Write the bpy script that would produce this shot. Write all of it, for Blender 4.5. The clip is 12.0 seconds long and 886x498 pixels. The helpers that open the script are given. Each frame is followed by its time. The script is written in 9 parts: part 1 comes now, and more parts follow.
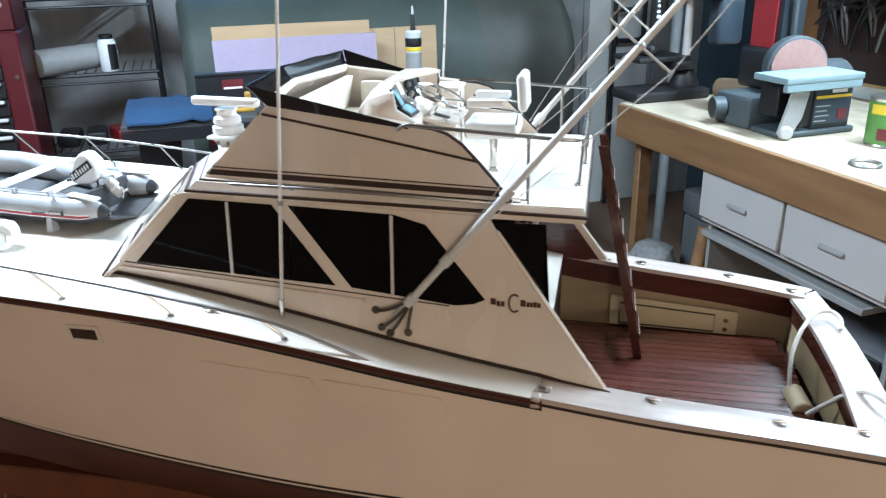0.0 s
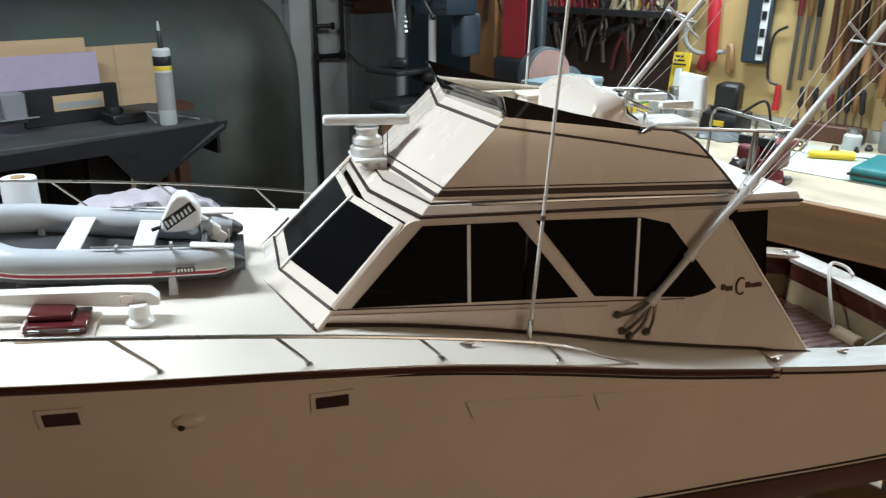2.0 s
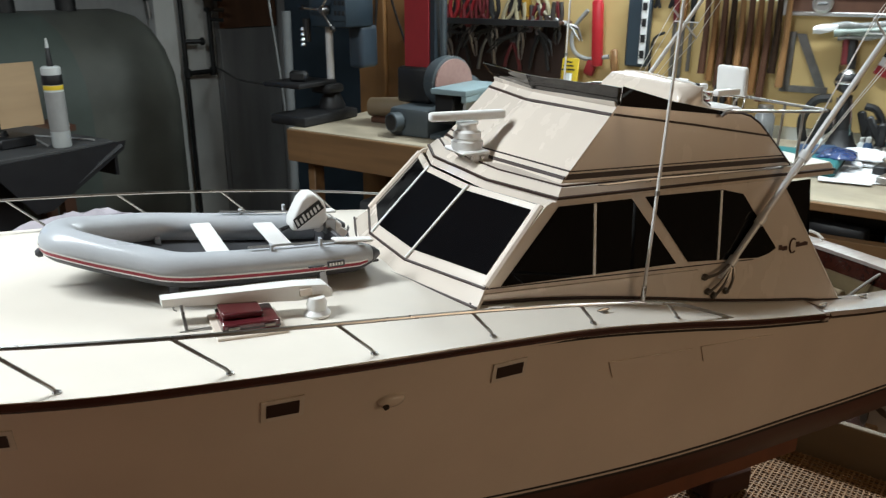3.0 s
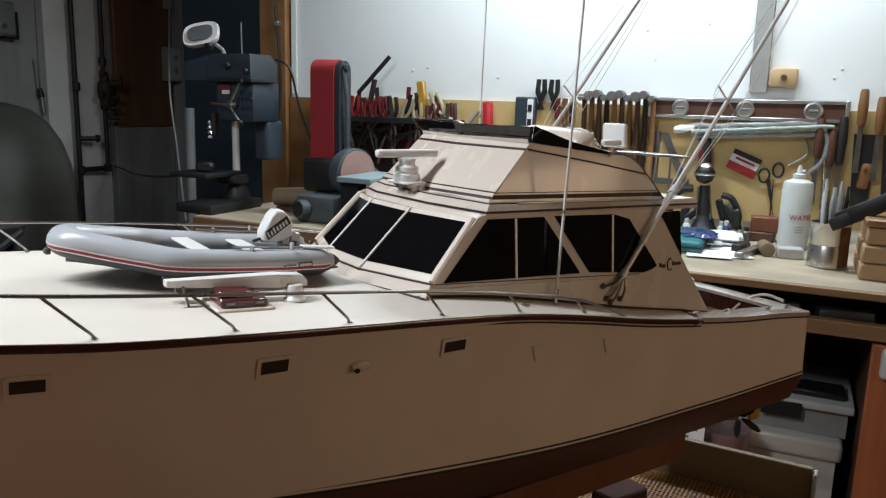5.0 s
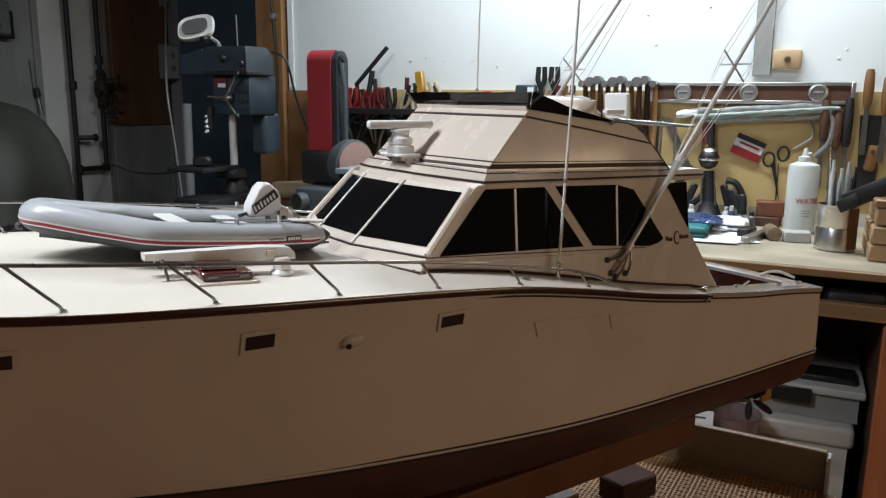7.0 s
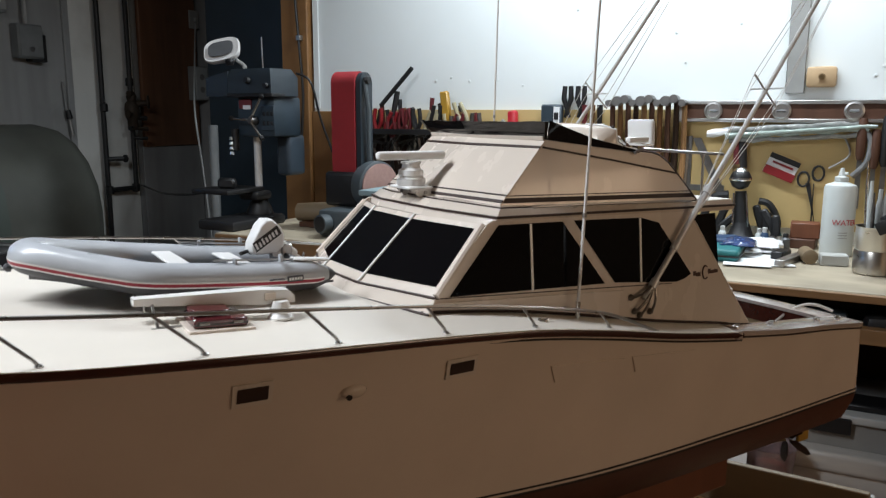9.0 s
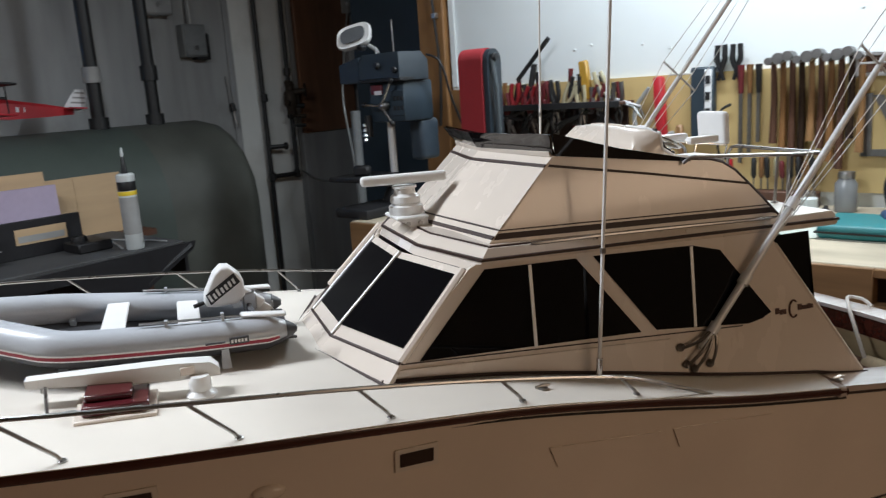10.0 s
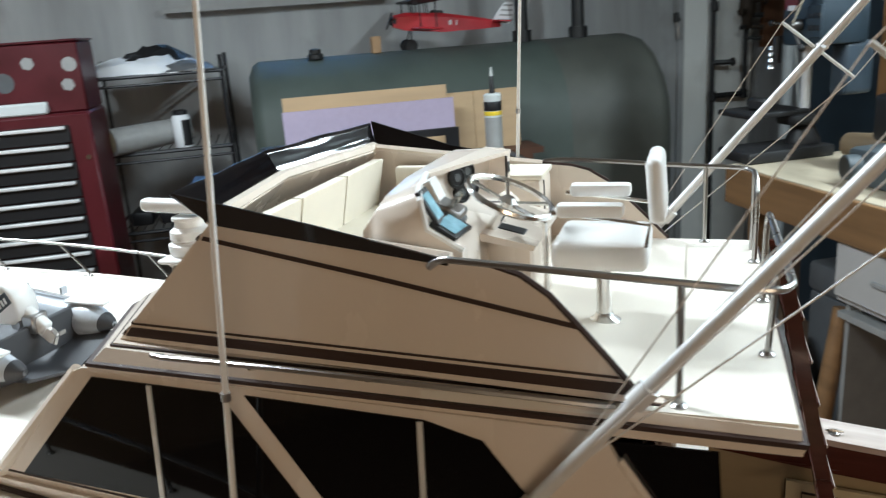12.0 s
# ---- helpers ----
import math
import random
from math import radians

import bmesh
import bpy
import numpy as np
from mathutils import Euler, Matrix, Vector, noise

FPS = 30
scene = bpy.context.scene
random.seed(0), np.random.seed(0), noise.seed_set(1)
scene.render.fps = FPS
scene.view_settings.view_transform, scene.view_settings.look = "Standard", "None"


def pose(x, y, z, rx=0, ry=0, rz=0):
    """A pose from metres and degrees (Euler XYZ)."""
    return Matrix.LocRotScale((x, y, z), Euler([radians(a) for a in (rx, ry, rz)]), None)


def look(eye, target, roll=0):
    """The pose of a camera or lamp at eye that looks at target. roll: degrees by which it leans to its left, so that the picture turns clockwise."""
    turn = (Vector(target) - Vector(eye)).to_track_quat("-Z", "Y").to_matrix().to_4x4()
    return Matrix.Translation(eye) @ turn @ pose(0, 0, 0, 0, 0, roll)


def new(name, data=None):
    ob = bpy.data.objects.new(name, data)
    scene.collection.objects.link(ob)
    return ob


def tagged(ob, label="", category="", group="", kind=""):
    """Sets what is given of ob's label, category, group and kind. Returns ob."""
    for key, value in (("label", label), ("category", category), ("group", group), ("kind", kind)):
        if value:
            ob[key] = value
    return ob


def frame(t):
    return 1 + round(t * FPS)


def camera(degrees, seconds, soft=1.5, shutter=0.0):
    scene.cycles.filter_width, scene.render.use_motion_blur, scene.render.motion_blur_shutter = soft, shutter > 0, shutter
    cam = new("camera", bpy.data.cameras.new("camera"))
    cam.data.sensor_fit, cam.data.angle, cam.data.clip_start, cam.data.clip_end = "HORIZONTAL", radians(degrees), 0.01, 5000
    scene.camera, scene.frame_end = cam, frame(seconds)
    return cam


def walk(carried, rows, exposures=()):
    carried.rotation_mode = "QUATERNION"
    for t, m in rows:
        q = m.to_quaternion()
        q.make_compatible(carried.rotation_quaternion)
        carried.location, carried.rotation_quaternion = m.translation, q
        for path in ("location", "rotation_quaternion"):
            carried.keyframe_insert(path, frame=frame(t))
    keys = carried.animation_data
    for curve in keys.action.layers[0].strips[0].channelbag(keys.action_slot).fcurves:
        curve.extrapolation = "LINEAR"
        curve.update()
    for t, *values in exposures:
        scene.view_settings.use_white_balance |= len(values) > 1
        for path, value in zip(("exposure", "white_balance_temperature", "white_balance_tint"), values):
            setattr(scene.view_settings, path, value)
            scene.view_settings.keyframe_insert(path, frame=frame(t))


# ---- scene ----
cam = camera(59.87, 12.0, soft=1.25, shutter=0.3)
PATH = [
    (0, (0.2560, -0.5772, 1.3431), (-0.1345, 1.2462, 0.6201), -1.29),
    (0.5, (0.1629, -0.5818, 1.3551), (-0.0602, 1.2736, 0.6427), -1.30),
    (1, (0.0538, -0.5856, 1.3608), (0.1291, 1.2839, 0.6544), -1.33),
    (1.5, (-0.0548, -0.5799, 1.3518), (0.1832, 1.2761, 0.6458), -1.22),
    (2, (-0.1355, -0.5522, 1.3370), (0.3505, 1.2617, 0.6486), 0.51),
    (2.5, (-0.2265, -0.5219, 1.3416), (0.3990, 1.2377, 0.6257), -0.59),
    (3, (-0.3309, -0.5284, 1.3301), (0.5143, 1.1620, 0.6758), 0.24),
    (5, (-0.4324, -0.6152, 1.2822), (0.6936, 0.9936, 0.9030), 1.61),
    (5.5, (-0.4316, -0.6174, 1.2740), (0.7317, 0.9722, 0.9277), 1.94),
    (6, (-0.4275, -0.6137, 1.2659), (0.7364, 0.9706, 0.8982), 1.63),
    (6.5, (-0.4195, -0.6059, 1.2596), (0.7201, 0.9934, 0.8810), 1.11),
    (8.5, (-0.3969, -0.5781, 1.2533), (0.6803, 1.0659, 0.8829), 0.01),
    (9, (-0.3795, -0.5746, 1.2667), (0.6796, 1.0869, 0.9236), 0.15),
    (9.5, (-0.3036, -0.5580, 1.2827), (0.6028, 1.1849, 0.9075), -2.47),
    (10, (-0.2015, -0.5339, 1.2954), (0.4297, 1.3187, 0.8836), -3.87),
    (10.5, (-0.1029, -0.4900, 1.2875), (0.2928, 1.4171, 0.8334), -4.71),
    (11, (-0.0056, -0.4270, 1.2996), (0.1289, 1.5162, 0.8456), -6.01),
    (11.5, (0.1073, -0.3800, 1.3122), (-0.1167, 1.5454, 0.8198), -4.47),
    (12, (0.2136, -0.3418, 1.3176), (-0.4021, 1.4757, 0.7541), -4.22),
]
walk(cam, [(t, look(eye, target, roll)) for t, eye, target, roll in PATH],
     exposures=[(0.0, 1.06, 5250, 3), (0.5, 0.74, 5450, 2), (1.0, 0.44, 5700, 2), (1.5, 0.30, 5850, 3), (2.5, 0.02, 6000, 4), (3.0, -0.16, 6200, 5), (5.0, -0.39, 6200, 10), (5.5, -0.69, 6200, 10),
                (6.0, -0.58, 6200, 10), (6.5, -0.42, 6200, 10), (8.5, -0.26, 6200, 10), (9.0, -0.34, 6150, 10), (9.5, -0.45, 6150, 10), (10.0, -0.22, 6050, 10), (10.5, 0.05, 6000, 10), (11.0, 0.19, 5950, 6), (11.5, 0.41, 5850, 8), (12.0, 0.47, 5850, 3)])

# ---- light: basement workshop, tube lamps over the bench and the bow, added warm front fill ----
world = bpy.data.worlds.new("workshop_world")
scene.world = world
world.use_nodes = True
world.node_tree.nodes["Background"].inputs[0].default_value = (0.75, 0.8, 0.9, 1)
world.node_tree.nodes["Background"].inputs[1].default_value = 0.004

# Room frame: s runs along the workbench, d towards the tool wall.
ROOM_TURN = -59.59
ROOM = pose(0, 0, 0, 0, 0, ROOM_TURN)


def strip_lamp(name, place, target, size_x, size_y, watts, colour):
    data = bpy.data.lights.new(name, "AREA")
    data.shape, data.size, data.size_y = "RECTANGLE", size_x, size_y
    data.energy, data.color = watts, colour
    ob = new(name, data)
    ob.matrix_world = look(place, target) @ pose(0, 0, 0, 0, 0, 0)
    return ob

BENCH_LAMP = (-0.16, 1.48, 2.22)
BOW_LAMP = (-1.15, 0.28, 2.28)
FRONT_FILL = (0.95, -1.78, 1.45)
lamp_a = strip_lamp("bench_tube_light", (0, 0, 2), (0, 0, 0), 1.4, 0.10, 39, (0.92, 0.98, 1.0))
lamp_a.matrix_world = ROOM @ pose(*BENCH_LAMP, -8, 0, 0)
lamp_b = strip_lamp("unseen_room_lamp", (0, 0, 2), (0, 0, 0), 1.2, 0.12, 46, (0.95, 0.98, 1.0))
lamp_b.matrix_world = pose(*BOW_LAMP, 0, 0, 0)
# Added low warm fill that brightens the hull side; no lamp is known there.
fill_c = strip_lamp("unseen_room_lamp", (0, 0, 2), (0, 0, 0), 1.2, 0.12, 5.9, (1.0, 0.715, 0.47))
fill_c.matrix_world = look(FRONT_FILL, (0.05, 0.0, 1.02))

# ---- materials ----


def shader(name, colour, rough=0.5, metal=0.0, vary=0.12, grain=(1, 1, 1), scale=30.0, bump=0.0, bump_scale=200.0, coat=0.0,
           dark=None, spots=0.0, per_piece=0.0, emit=0.0, alpha=1.0, wave=0.0, wave_axis="X", wave_scale=40.0):
    """Procedural surface: two scales of colour variation, grain stretched along an axis, fine relief, optional stains."""
    m = bpy.data.materials.new(name)
    m.use_nodes = True
    t = m.node_tree
    b = t.nodes["Principled BSDF"]
    add = t.nodes.new

    def link(a, c):
        t.links.new(a, c)
    coords = add("ShaderNodeTexCoord")
    mapping = add("ShaderNodeMapping")
    mapping.inputs["Scale"].default_value = grain
    link(coords.outputs["Object"], mapping.inputs["Vector"])
    n1 = add("ShaderNodeTexNoise")
    n1.inputs["Scale"].default_value, n1.inputs["Detail"].default_value = scale, 6
    link(mapping.outputs[0], n1.inputs["Vector"])
    n2 = add("ShaderNodeTexNoise")
    n2.inputs["Scale"].default_value, n2.inputs["Detail"].default_value = scale * 0.13, 3
    link(mapping.outputs[0], n2.inputs["Vector"])
    mix = add("ShaderNodeMath")
    mix.operation = "MULTIPLY_ADD"
    link(n1.outputs["Fac"], mix.inputs[0])
    mix.inputs[1].default_value = 0.6
    half = add("ShaderNodeMath")
    half.operation = "MULTIPLY"
    link(n2.outputs["Fac"], half.inputs[0])
    half.inputs[1].default_value = 0.4
    link(half.outputs[0], mix.inputs[2])
    ramp = add("ShaderNodeValToRGB")
    ramp.color_ramp.elements[0].position, ramp.color_ramp.elements[1].position = 0.3, 0.7
    low = dark or tuple(c * (1 - vary) for c in colour)
    high = tuple(min(1.0, c * (1 + vary * 0.6)) for c in colour)
    ramp.color_ramp.elements[0].color, ramp.color_ramp.elements[1].color = (*low, 1), (*high, 1)
    fac = mix.outputs[0]
    if wave:
        w = add("ShaderNodeTexWave")
        w.bands_direction = wave_axis
        w.inputs["Scale"].default_value, w.inputs["Distortion"].default_value = wave_scale, 3.0
        w.inputs["Detail"].default_value = 2.0
        link(mapping.outputs[0], w.inputs["Vector"])
        wm = add("ShaderNodeMix")
        wm.inputs[0].default_value = wave
        link(fac, wm.inputs[2])
        link(w.outputs["Fac"], wm.inputs[3])
        fac = wm.outputs[0]
    link(fac, ramp.inputs[0])
    colour_out = ramp.outputs[0]
    if spots:
        s = add("ShaderNodeTexNoise")
        s.inputs["Scale"].default_value, s.inputs["Detail"].default_value = scale * 0.5, 8
        link(coords.outputs["Object"], s.inputs["Vector"])
        sr = add("ShaderNodeValToRGB")
        sr.color_ramp.elements[0].position, sr.color_ramp.elements[1].position = 0.56, 0.72
        link(s.outputs["Fac"], sr.inputs[0])
        sm = add("ShaderNodeMix")
        sm.data_type = "RGBA"
        sk = add("ShaderNodeMath")
        sk.operation = "MULTIPLY"
        link(sr.outputs[0], sk.inputs[0])
        sk.inputs[1].default_value = spots
        link(sk.outputs[0], sm.inputs[0])
        link(colour_out, sm.inputs[6])
        sm.inputs[7].default_value = (colour[0] * 0.35, colour[1] * 0.32, colour[2] * 0.28, 1)
        colour_out = sm.outputs[2]
    if per_piece:
        info = add("ShaderNodeObjectInfo")
        hsv = add("ShaderNodeHueSaturation")
        rng = add("ShaderNodeMapRange")
        rng.inputs[3].default_value, rng.inputs[4].default_value = 1 - per_piece, 1 + per_piece
        link(info.outputs["Random"], rng.inputs[0])
        link(rng.outputs[0], hsv.inputs["Value"])
        link(colour_out, hsv.inputs["Color"])
        colour_out = hsv.outputs[0]
    link(colour_out, b.inputs["Base Color"])
    b.inputs["Metallic"].default_value = metal
    rr = add("ShaderNodeMapRange")
    rr.inputs[3].default_value, rr.inputs[4].default_value = max(0.02, rough * 0.85), min(1.0, rough * 1.2)
    link(n1.outputs["Fac"], rr.inputs[0])
    link(rr.outputs[0], b.inputs["Roughness"])
    if coat:
        b.inputs["Coat Weight"].default_value, b.inputs["Coat Roughness"].default_value = coat, 0.08
    if bump:
        n3 = add("ShaderNodeTexNoise")
        n3.inputs["Scale"].default_value, n3.inputs["Detail"].default_value = bump_scale, 4
        link(mapping.outputs[0], n3.inputs["Vector"])
        bp = add("ShaderNodeBump")
        bp.inputs["Strength"].default_value, bp.inputs["Distance"].default_value = bump, 0.002
        link(n3.outputs["Fac"], bp.inputs["Height"])
        link(bp.outputs[0], b.inputs["Normal"])
    if emit:
        b.inputs["Emission Color"].default_value, b.inputs["Emission Strength"].default_value = (*colour, 1), emit
    if alpha < 1:
        b.inputs["Transmission Weight"].default_value = 1 - alpha
    return m


# boat
GELCOAT = shader("cream_gelcoat", (0.74, 0.65, 0.56), 0.26, vary=0.05, grain=(1, 1, 0.4), scale=26, bump=0.10, bump_scale=22, coat=0.3)
HULL_PAINT = shader("cream_hull_paint", (0.79, 0.665, 0.555), 0.20, vary=0.09, scale=11, bump=0.45, bump_scale=9, coat=0.5)
DECK_PAINT = shader("cream_deck_paint", (0.75, 0.695, 0.615), 0.42, vary=0.05, scale=25, bump=0.05, bump_scale=900)
WHITE_PLASTIC = shader("white_model_plastic", (0.80, 0.79, 0.77), 0.35, vary=0.05, scale=60)
UPHOLSTERY = shader("cream_upholstery", (0.74, 0.68, 0.57), 0.55, vary=0.05, scale=80, bump=0.1, bump_scale=1500)
BLACK_ACRYLIC = shader("black_acrylic", (0.003, 0.003, 0.004), 0.06, vary=0.2, scale=5)
BLACK_ACRYLIC.node_tree.nodes["Principled BSDF"].inputs["Specular IOR Level"].default_value = 0.28
SMOKED = shader("smoked_screen", (0.007, 0.006, 0.007), 0.10, vary=0.2, scale=20, coat=0.1)
BLACK_LINE = shader("black_pinstripe", (0.02, 0.014, 0.012), 0.4, vary=0.2, scale=200)
BROWN_LINE = shader("dark_brown_trim", (0.034, 0.015, 0.010), 0.55, vary=0.25, scale=120, grain=(0.1, 1, 1))
MAHOGANY = shader("varnished_mahogany", (0.064, 0.017, 0.011), 0.25, vary=0.45, scale=160, grain=(0.06, 1, 1), coat=0.6)
BOTTOM_PAINT = shader("red_brown_bottom_paint", (0.085, 0.032, 0.019), 0.45, vary=0.25, scale=30, bump=0.05)
LOCKER_TAN = shader("tan_locker_paint", (0.52, 0.44, 0.28), 0.4, vary=0.08, scale=60)
VARNISHED_TOP = shader("varnished_pale_coaming", (0.50, 0.42, 0.375), 0.16, vary=0.22, scale=150, grain=(0.08, 1, 1), coat=0.8)
BRIGHT_ALU = shader("bright_aluminium", (0.74, 0.74, 0.73), 0.42, 0.30, vary=0.06, scale=120)
CHROME = shader("polished_metal", (0.75, 0.74, 0.72), 0.18, 1.0, vary=0.08, scale=100)
RAIL_METAL = shader("thin_rail_metal", (0.40, 0.39, 0.38), 0.28, 1.0, vary=0.12, scale=100)
FITTING_METAL = shader("dark_bronze_fitting", (0.20, 0.18, 0.16), 0.36, 1.0, vary=0.3, scale=120)
DULL_METAL = shader("dull_steel", (0.42, 0.41, 0.40), 0.38, 1.0, vary=0.2, scale=80)
WHITE_ROD = shader("white_rod", (0.78, 0.76, 0.73), 0.3, vary=0.06, scale=120)
RUBBER_GREY = shader("grey_inflatable_fabric", (0.47, 0.49, 0.52), 0.28, vary=0.08, scale=40, bump=0.06, bump_scale=500)
RUBBER_DARK = shader("dark_grey_fabric", (0.055, 0.055, 0.06), 0.5, vary=0.15, scale=60)
RED_STRIPE = shader("red_stripe", (0.30, 0.010, 0.030), 0.4, vary=0.1, scale=80)
HATCH_RED = shader("maroon_hatch", (0.085, 0.012, 0.016), 0.22, vary=0.2, scale=60, coat=0.6)
LETTER_BROWN = shader("dark_lettering", (0.07, 0.025, 0.015), 0.4, vary=0.15, scale=300)
BLUE_LABEL = shader("blue_label", (0.06, 0.32, 0.50), 0.4, vary=0.1, scale=90)
SCREEN_BLUE = shader("screen_blue", (0.30, 0.52, 0.62), 0.12, vary=0.35, scale=220)
CORK = shader("cork_float", (0.62, 0.50, 0.32), 0.7, vary=0.15, scale=300, bump=0.2)
ROPE_WHITE = shader("white_cord", (0.72, 0.68, 0.62), 0.7, vary=0.12, scale=500, bump=0.3, bump_scale=1500)
BRASS = shader("bronze_fitting", (0.30, 0.22, 0.12), 0.35, 1.0, vary=0.3, scale=100)
# room
WALL_WHITE = shader("white_painted_panel", (0.76, 0.80, 0.80), 0.55, vary=0.05, scale=4, spots=0.10, bump=0.04, bump_scale=40)
WALL_GREY = shader("grey_foundation_wall", (0.355, 0.36, 0.355), 0.75, vary=0.36, grain=(1, 1, 0.16), scale=9, spots=0.34, bump=0.2, bump_scale=60)
FLOOR_MAT = shader("brown_painted_floor", (0.17, 0.105, 0.065), 0.7, vary=0.2, scale=5, spots=0.3, bump=0.1, bump_scale=90)
BOUNCE_WALL = shader("warm_brown_bounce_wall", (0.30, 0.19, 0.10), 0.5, vary=0.25, scale=12, grain=(1, 1, 0.1))
CEIL_MAT = shader("pale_ceiling", (0.5, 0.48, 0.44), 0.8, vary=0.1, scale=6)
PEGBOARD = shader("yellow_backing_board", (0.55, 0.40, 0.17), 0.6, vary=0.12, scale=8, spots=0.15)
BENCH_TOP = shader("worn_bench_top", (0.45, 0.385, 0.28), 0.55, vary=0.4, scale=12, grain=(0.5, 1, 1), spots=0.6, bump=0.06, bump_scale=120)
BENCH_WOOD = shader("bench_timber", (0.235, 0.130, 0.056), 0.5, vary=0.42, scale=30, grain=(0.08, 1, 1), spots=0.1)
RED_WOOD = shader("red_brown_timber", (0.17, 0.058, 0.026), 0.5, vary=0.3, scale=40, grain=(1, 1, 0.1))
DARK_WOOD = shader("dark_stained_board", (0.085, 0.035, 0.018), 0.55, vary=0.3, scale=25, grain=(1, 1, 0.12))
POST_WOOD = shader("orange_timber_post", (0.25, 0.125, 0.042), 0.6, vary=0.3, scale=20, grain=(1, 1, 0.1), spots=0.3)
PLYWOOD = shader("plywood", (0.50, 0.35, 0.20), 0.6, vary=0.15, scale=25, grain=(1, 0.15, 1))
FOAM = shader("lavender_foam_board", (0.42, 0.35, 0.46), 0.75, vary=0.06, scale=60, bump=0.08)
TANK_OLIVE = shader("stained_olive_paint", (0.078, 0.082, 0.070), 0.55, vary=0.4, scale=6, spots=0.6, bump=0.1, bump_scale=30)
TANK_GREEN = shader("grey_green_tank_paint", (0.070, 0.088, 0.076), 0.6, vary=0.34, scale=5, spots=0.45, bump=0.08, bump_scale=30)
PIPE_BLACK = shader("black_iron_pipe", (0.012, 0.012, 0.012), 0.5, vary=0.3, scale=30, bump=0.1)
PIPE_DULL = shader("dirty_white_pipe", (0.20, 0.21, 0.21), 0.5, vary=0.2, scale=20, spots=0.3)
PIPE_GREY = shader("grey_conduit", (0.30, 0.30, 0.29), 0.5, vary=0.15, scale=30)
TOOL_BLUE = shader("blue_grey_enamel", (0.022, 0.031, 0.040), 0.42, vary=0.15, scale=20, bump=0.06, bump_scale=300)
CABINET_BLUE = shader("dark_blue_steel", (0.026, 0.042, 0.058), 0.45, vary=0.2, scale=8)
SANDER_GREY = shader("blue_grey_casting", (0.062, 0.076, 0.084), 0.5, vary=0.12, scale=30, bump=0.08, bump_scale=400)
BELT_RED = shader("red_abrasive_belt", (0.30, 0.018, 0.024), 0.8, vary=0.15, scale=200, bump=0.3, bump_scale=900)
DISC_PINK = shader("worn_abrasive_disc", (0.36, 0.22, 0.19), 0.85, vary=0.15, scale=100, bump=0.2, bump_scale=900)
IRON_DARK = shader("dark_iron", (0.013, 0.013, 0.014), 0.5, vary=0.3, scale=40, bump=0.1)
DESK_BLACK = shader("black_powder_coat", (0.010, 0.010, 0.012), 0.45, vary=0.3, scale=40, spots=0.2)
DESK_TOP = shader("dusty_grey_top", (0.055, 0.055, 0.055), 0.6, vary=0.3, scale=15, spots=0.4)
RED_STEEL = shader("red_tool_chest_enamel", (0.22, 0.012, 0.016), 0.35, vary=0.15, scale=8, coat=0.2)
DRAWER_WHITE = shader("white_drawer_front", (0.47, 0.455, 0.435), 0.45, vary=0.06, scale=12)
PLASTIC_CLEAR = shader("cloudy_plastic_bin", (0.34, 0.35, 0.36), 0.14, vary=0.1, scale=15, alpha=0.55)
PLASTIC_GREY = shader("grey_plastic", (0.10, 0.105, 0.11), 0.4, vary=0.15, scale=30)
PLASTIC_BLACK = shader("black_plastic", (0.009, 0.009, 0.010), 0.45, vary=0.2, scale=50)
BOTTLE_WHITE = shader("milky_plastic", (0.58, 0.61, 0.60), 0.30, vary=0.05, scale=30)
PAPER = shader("white_paper", (0.76, 0.77, 0.78), 0.7, vary=0.06, scale=20)
CARD = shader("brown_cardboard", (0.38, 0.24, 0.13), 0.8, vary=0.12, scale=20)
TIN = shader("tin_plate", (0.62, 0.60, 0.56), 0.28, 1.0, vary=0.12, scale=30)
BOX_AQUA = shader("pale_aqua_card", (0.22, 0.295, 0.315), 0.6, vary=0.08, scale=20)
YELLOW = shader("yellow_card", (0.72, 0.52, 0.03), 0.45, vary=0.1, scale=40)
GREEN_LABEL = shader("green_label", (0.10, 0.23, 0.05), 0.4, vary=0.12, scale=30)
RED_PAINT = shader("red_paint", (0.45, 0.02, 0.03), 0.35, vary=0.12, scale=30)
VISE_RED = shader("maroon_cast_iron", (0.13, 0.018, 0.022), 0.42, vary=0.25, scale=40, spots=0.3, bump=0.1, bump_scale=200)
HANDLE_WOOD = shader("turned_wood_handle", (0.27, 0.145, 0.06), 0.4, vary=0.25, scale=60, grain=(1, 1, 0.15))
STEEL = shader("tool_steel", (0.22, 0.215, 0.21), 0.4, 1.0, vary=0.3, scale=40)
ALU = shader("silver_level", (0.60, 0.60, 0.60), 0.35, 1.0, vary=0.1, scale=30)
BRONZE_DARK = shader("dark_bronze", (0.05, 0.03, 0.02), 0.4, 0.6, vary=0.3, scale=100)
RUST_BRASS = shader("rusty_brass", (0.060, 0.043, 0.030), 0.6, 0.5, vary=0.45, scale=60, spots=0.5, bump=0.3, bump_scale=160)
RUST_TIN = shader("rusted_tin", (0.23, 0.10, 0.05), 0.4, 0.6, vary=0.35, scale=30, spots=0.3)
MOTOR_BLUE = shader("pale_blue_grey_enamel", (0.036, 0.052, 0.070), 0.42, vary=0.2, scale=20, spots=0.1)
SLEEVE_GREEN = shader("grey_green_plastic_roll", (0.30, 0.36, 0.33), 0.25, vary=0.2, scale=60, coat=0.4)
BLUE_SHINE = shader("shiny_blue_foil", (0.03, 0.06, 0.17), 0.22, vary=0.4, scale=60, coat=0.5)
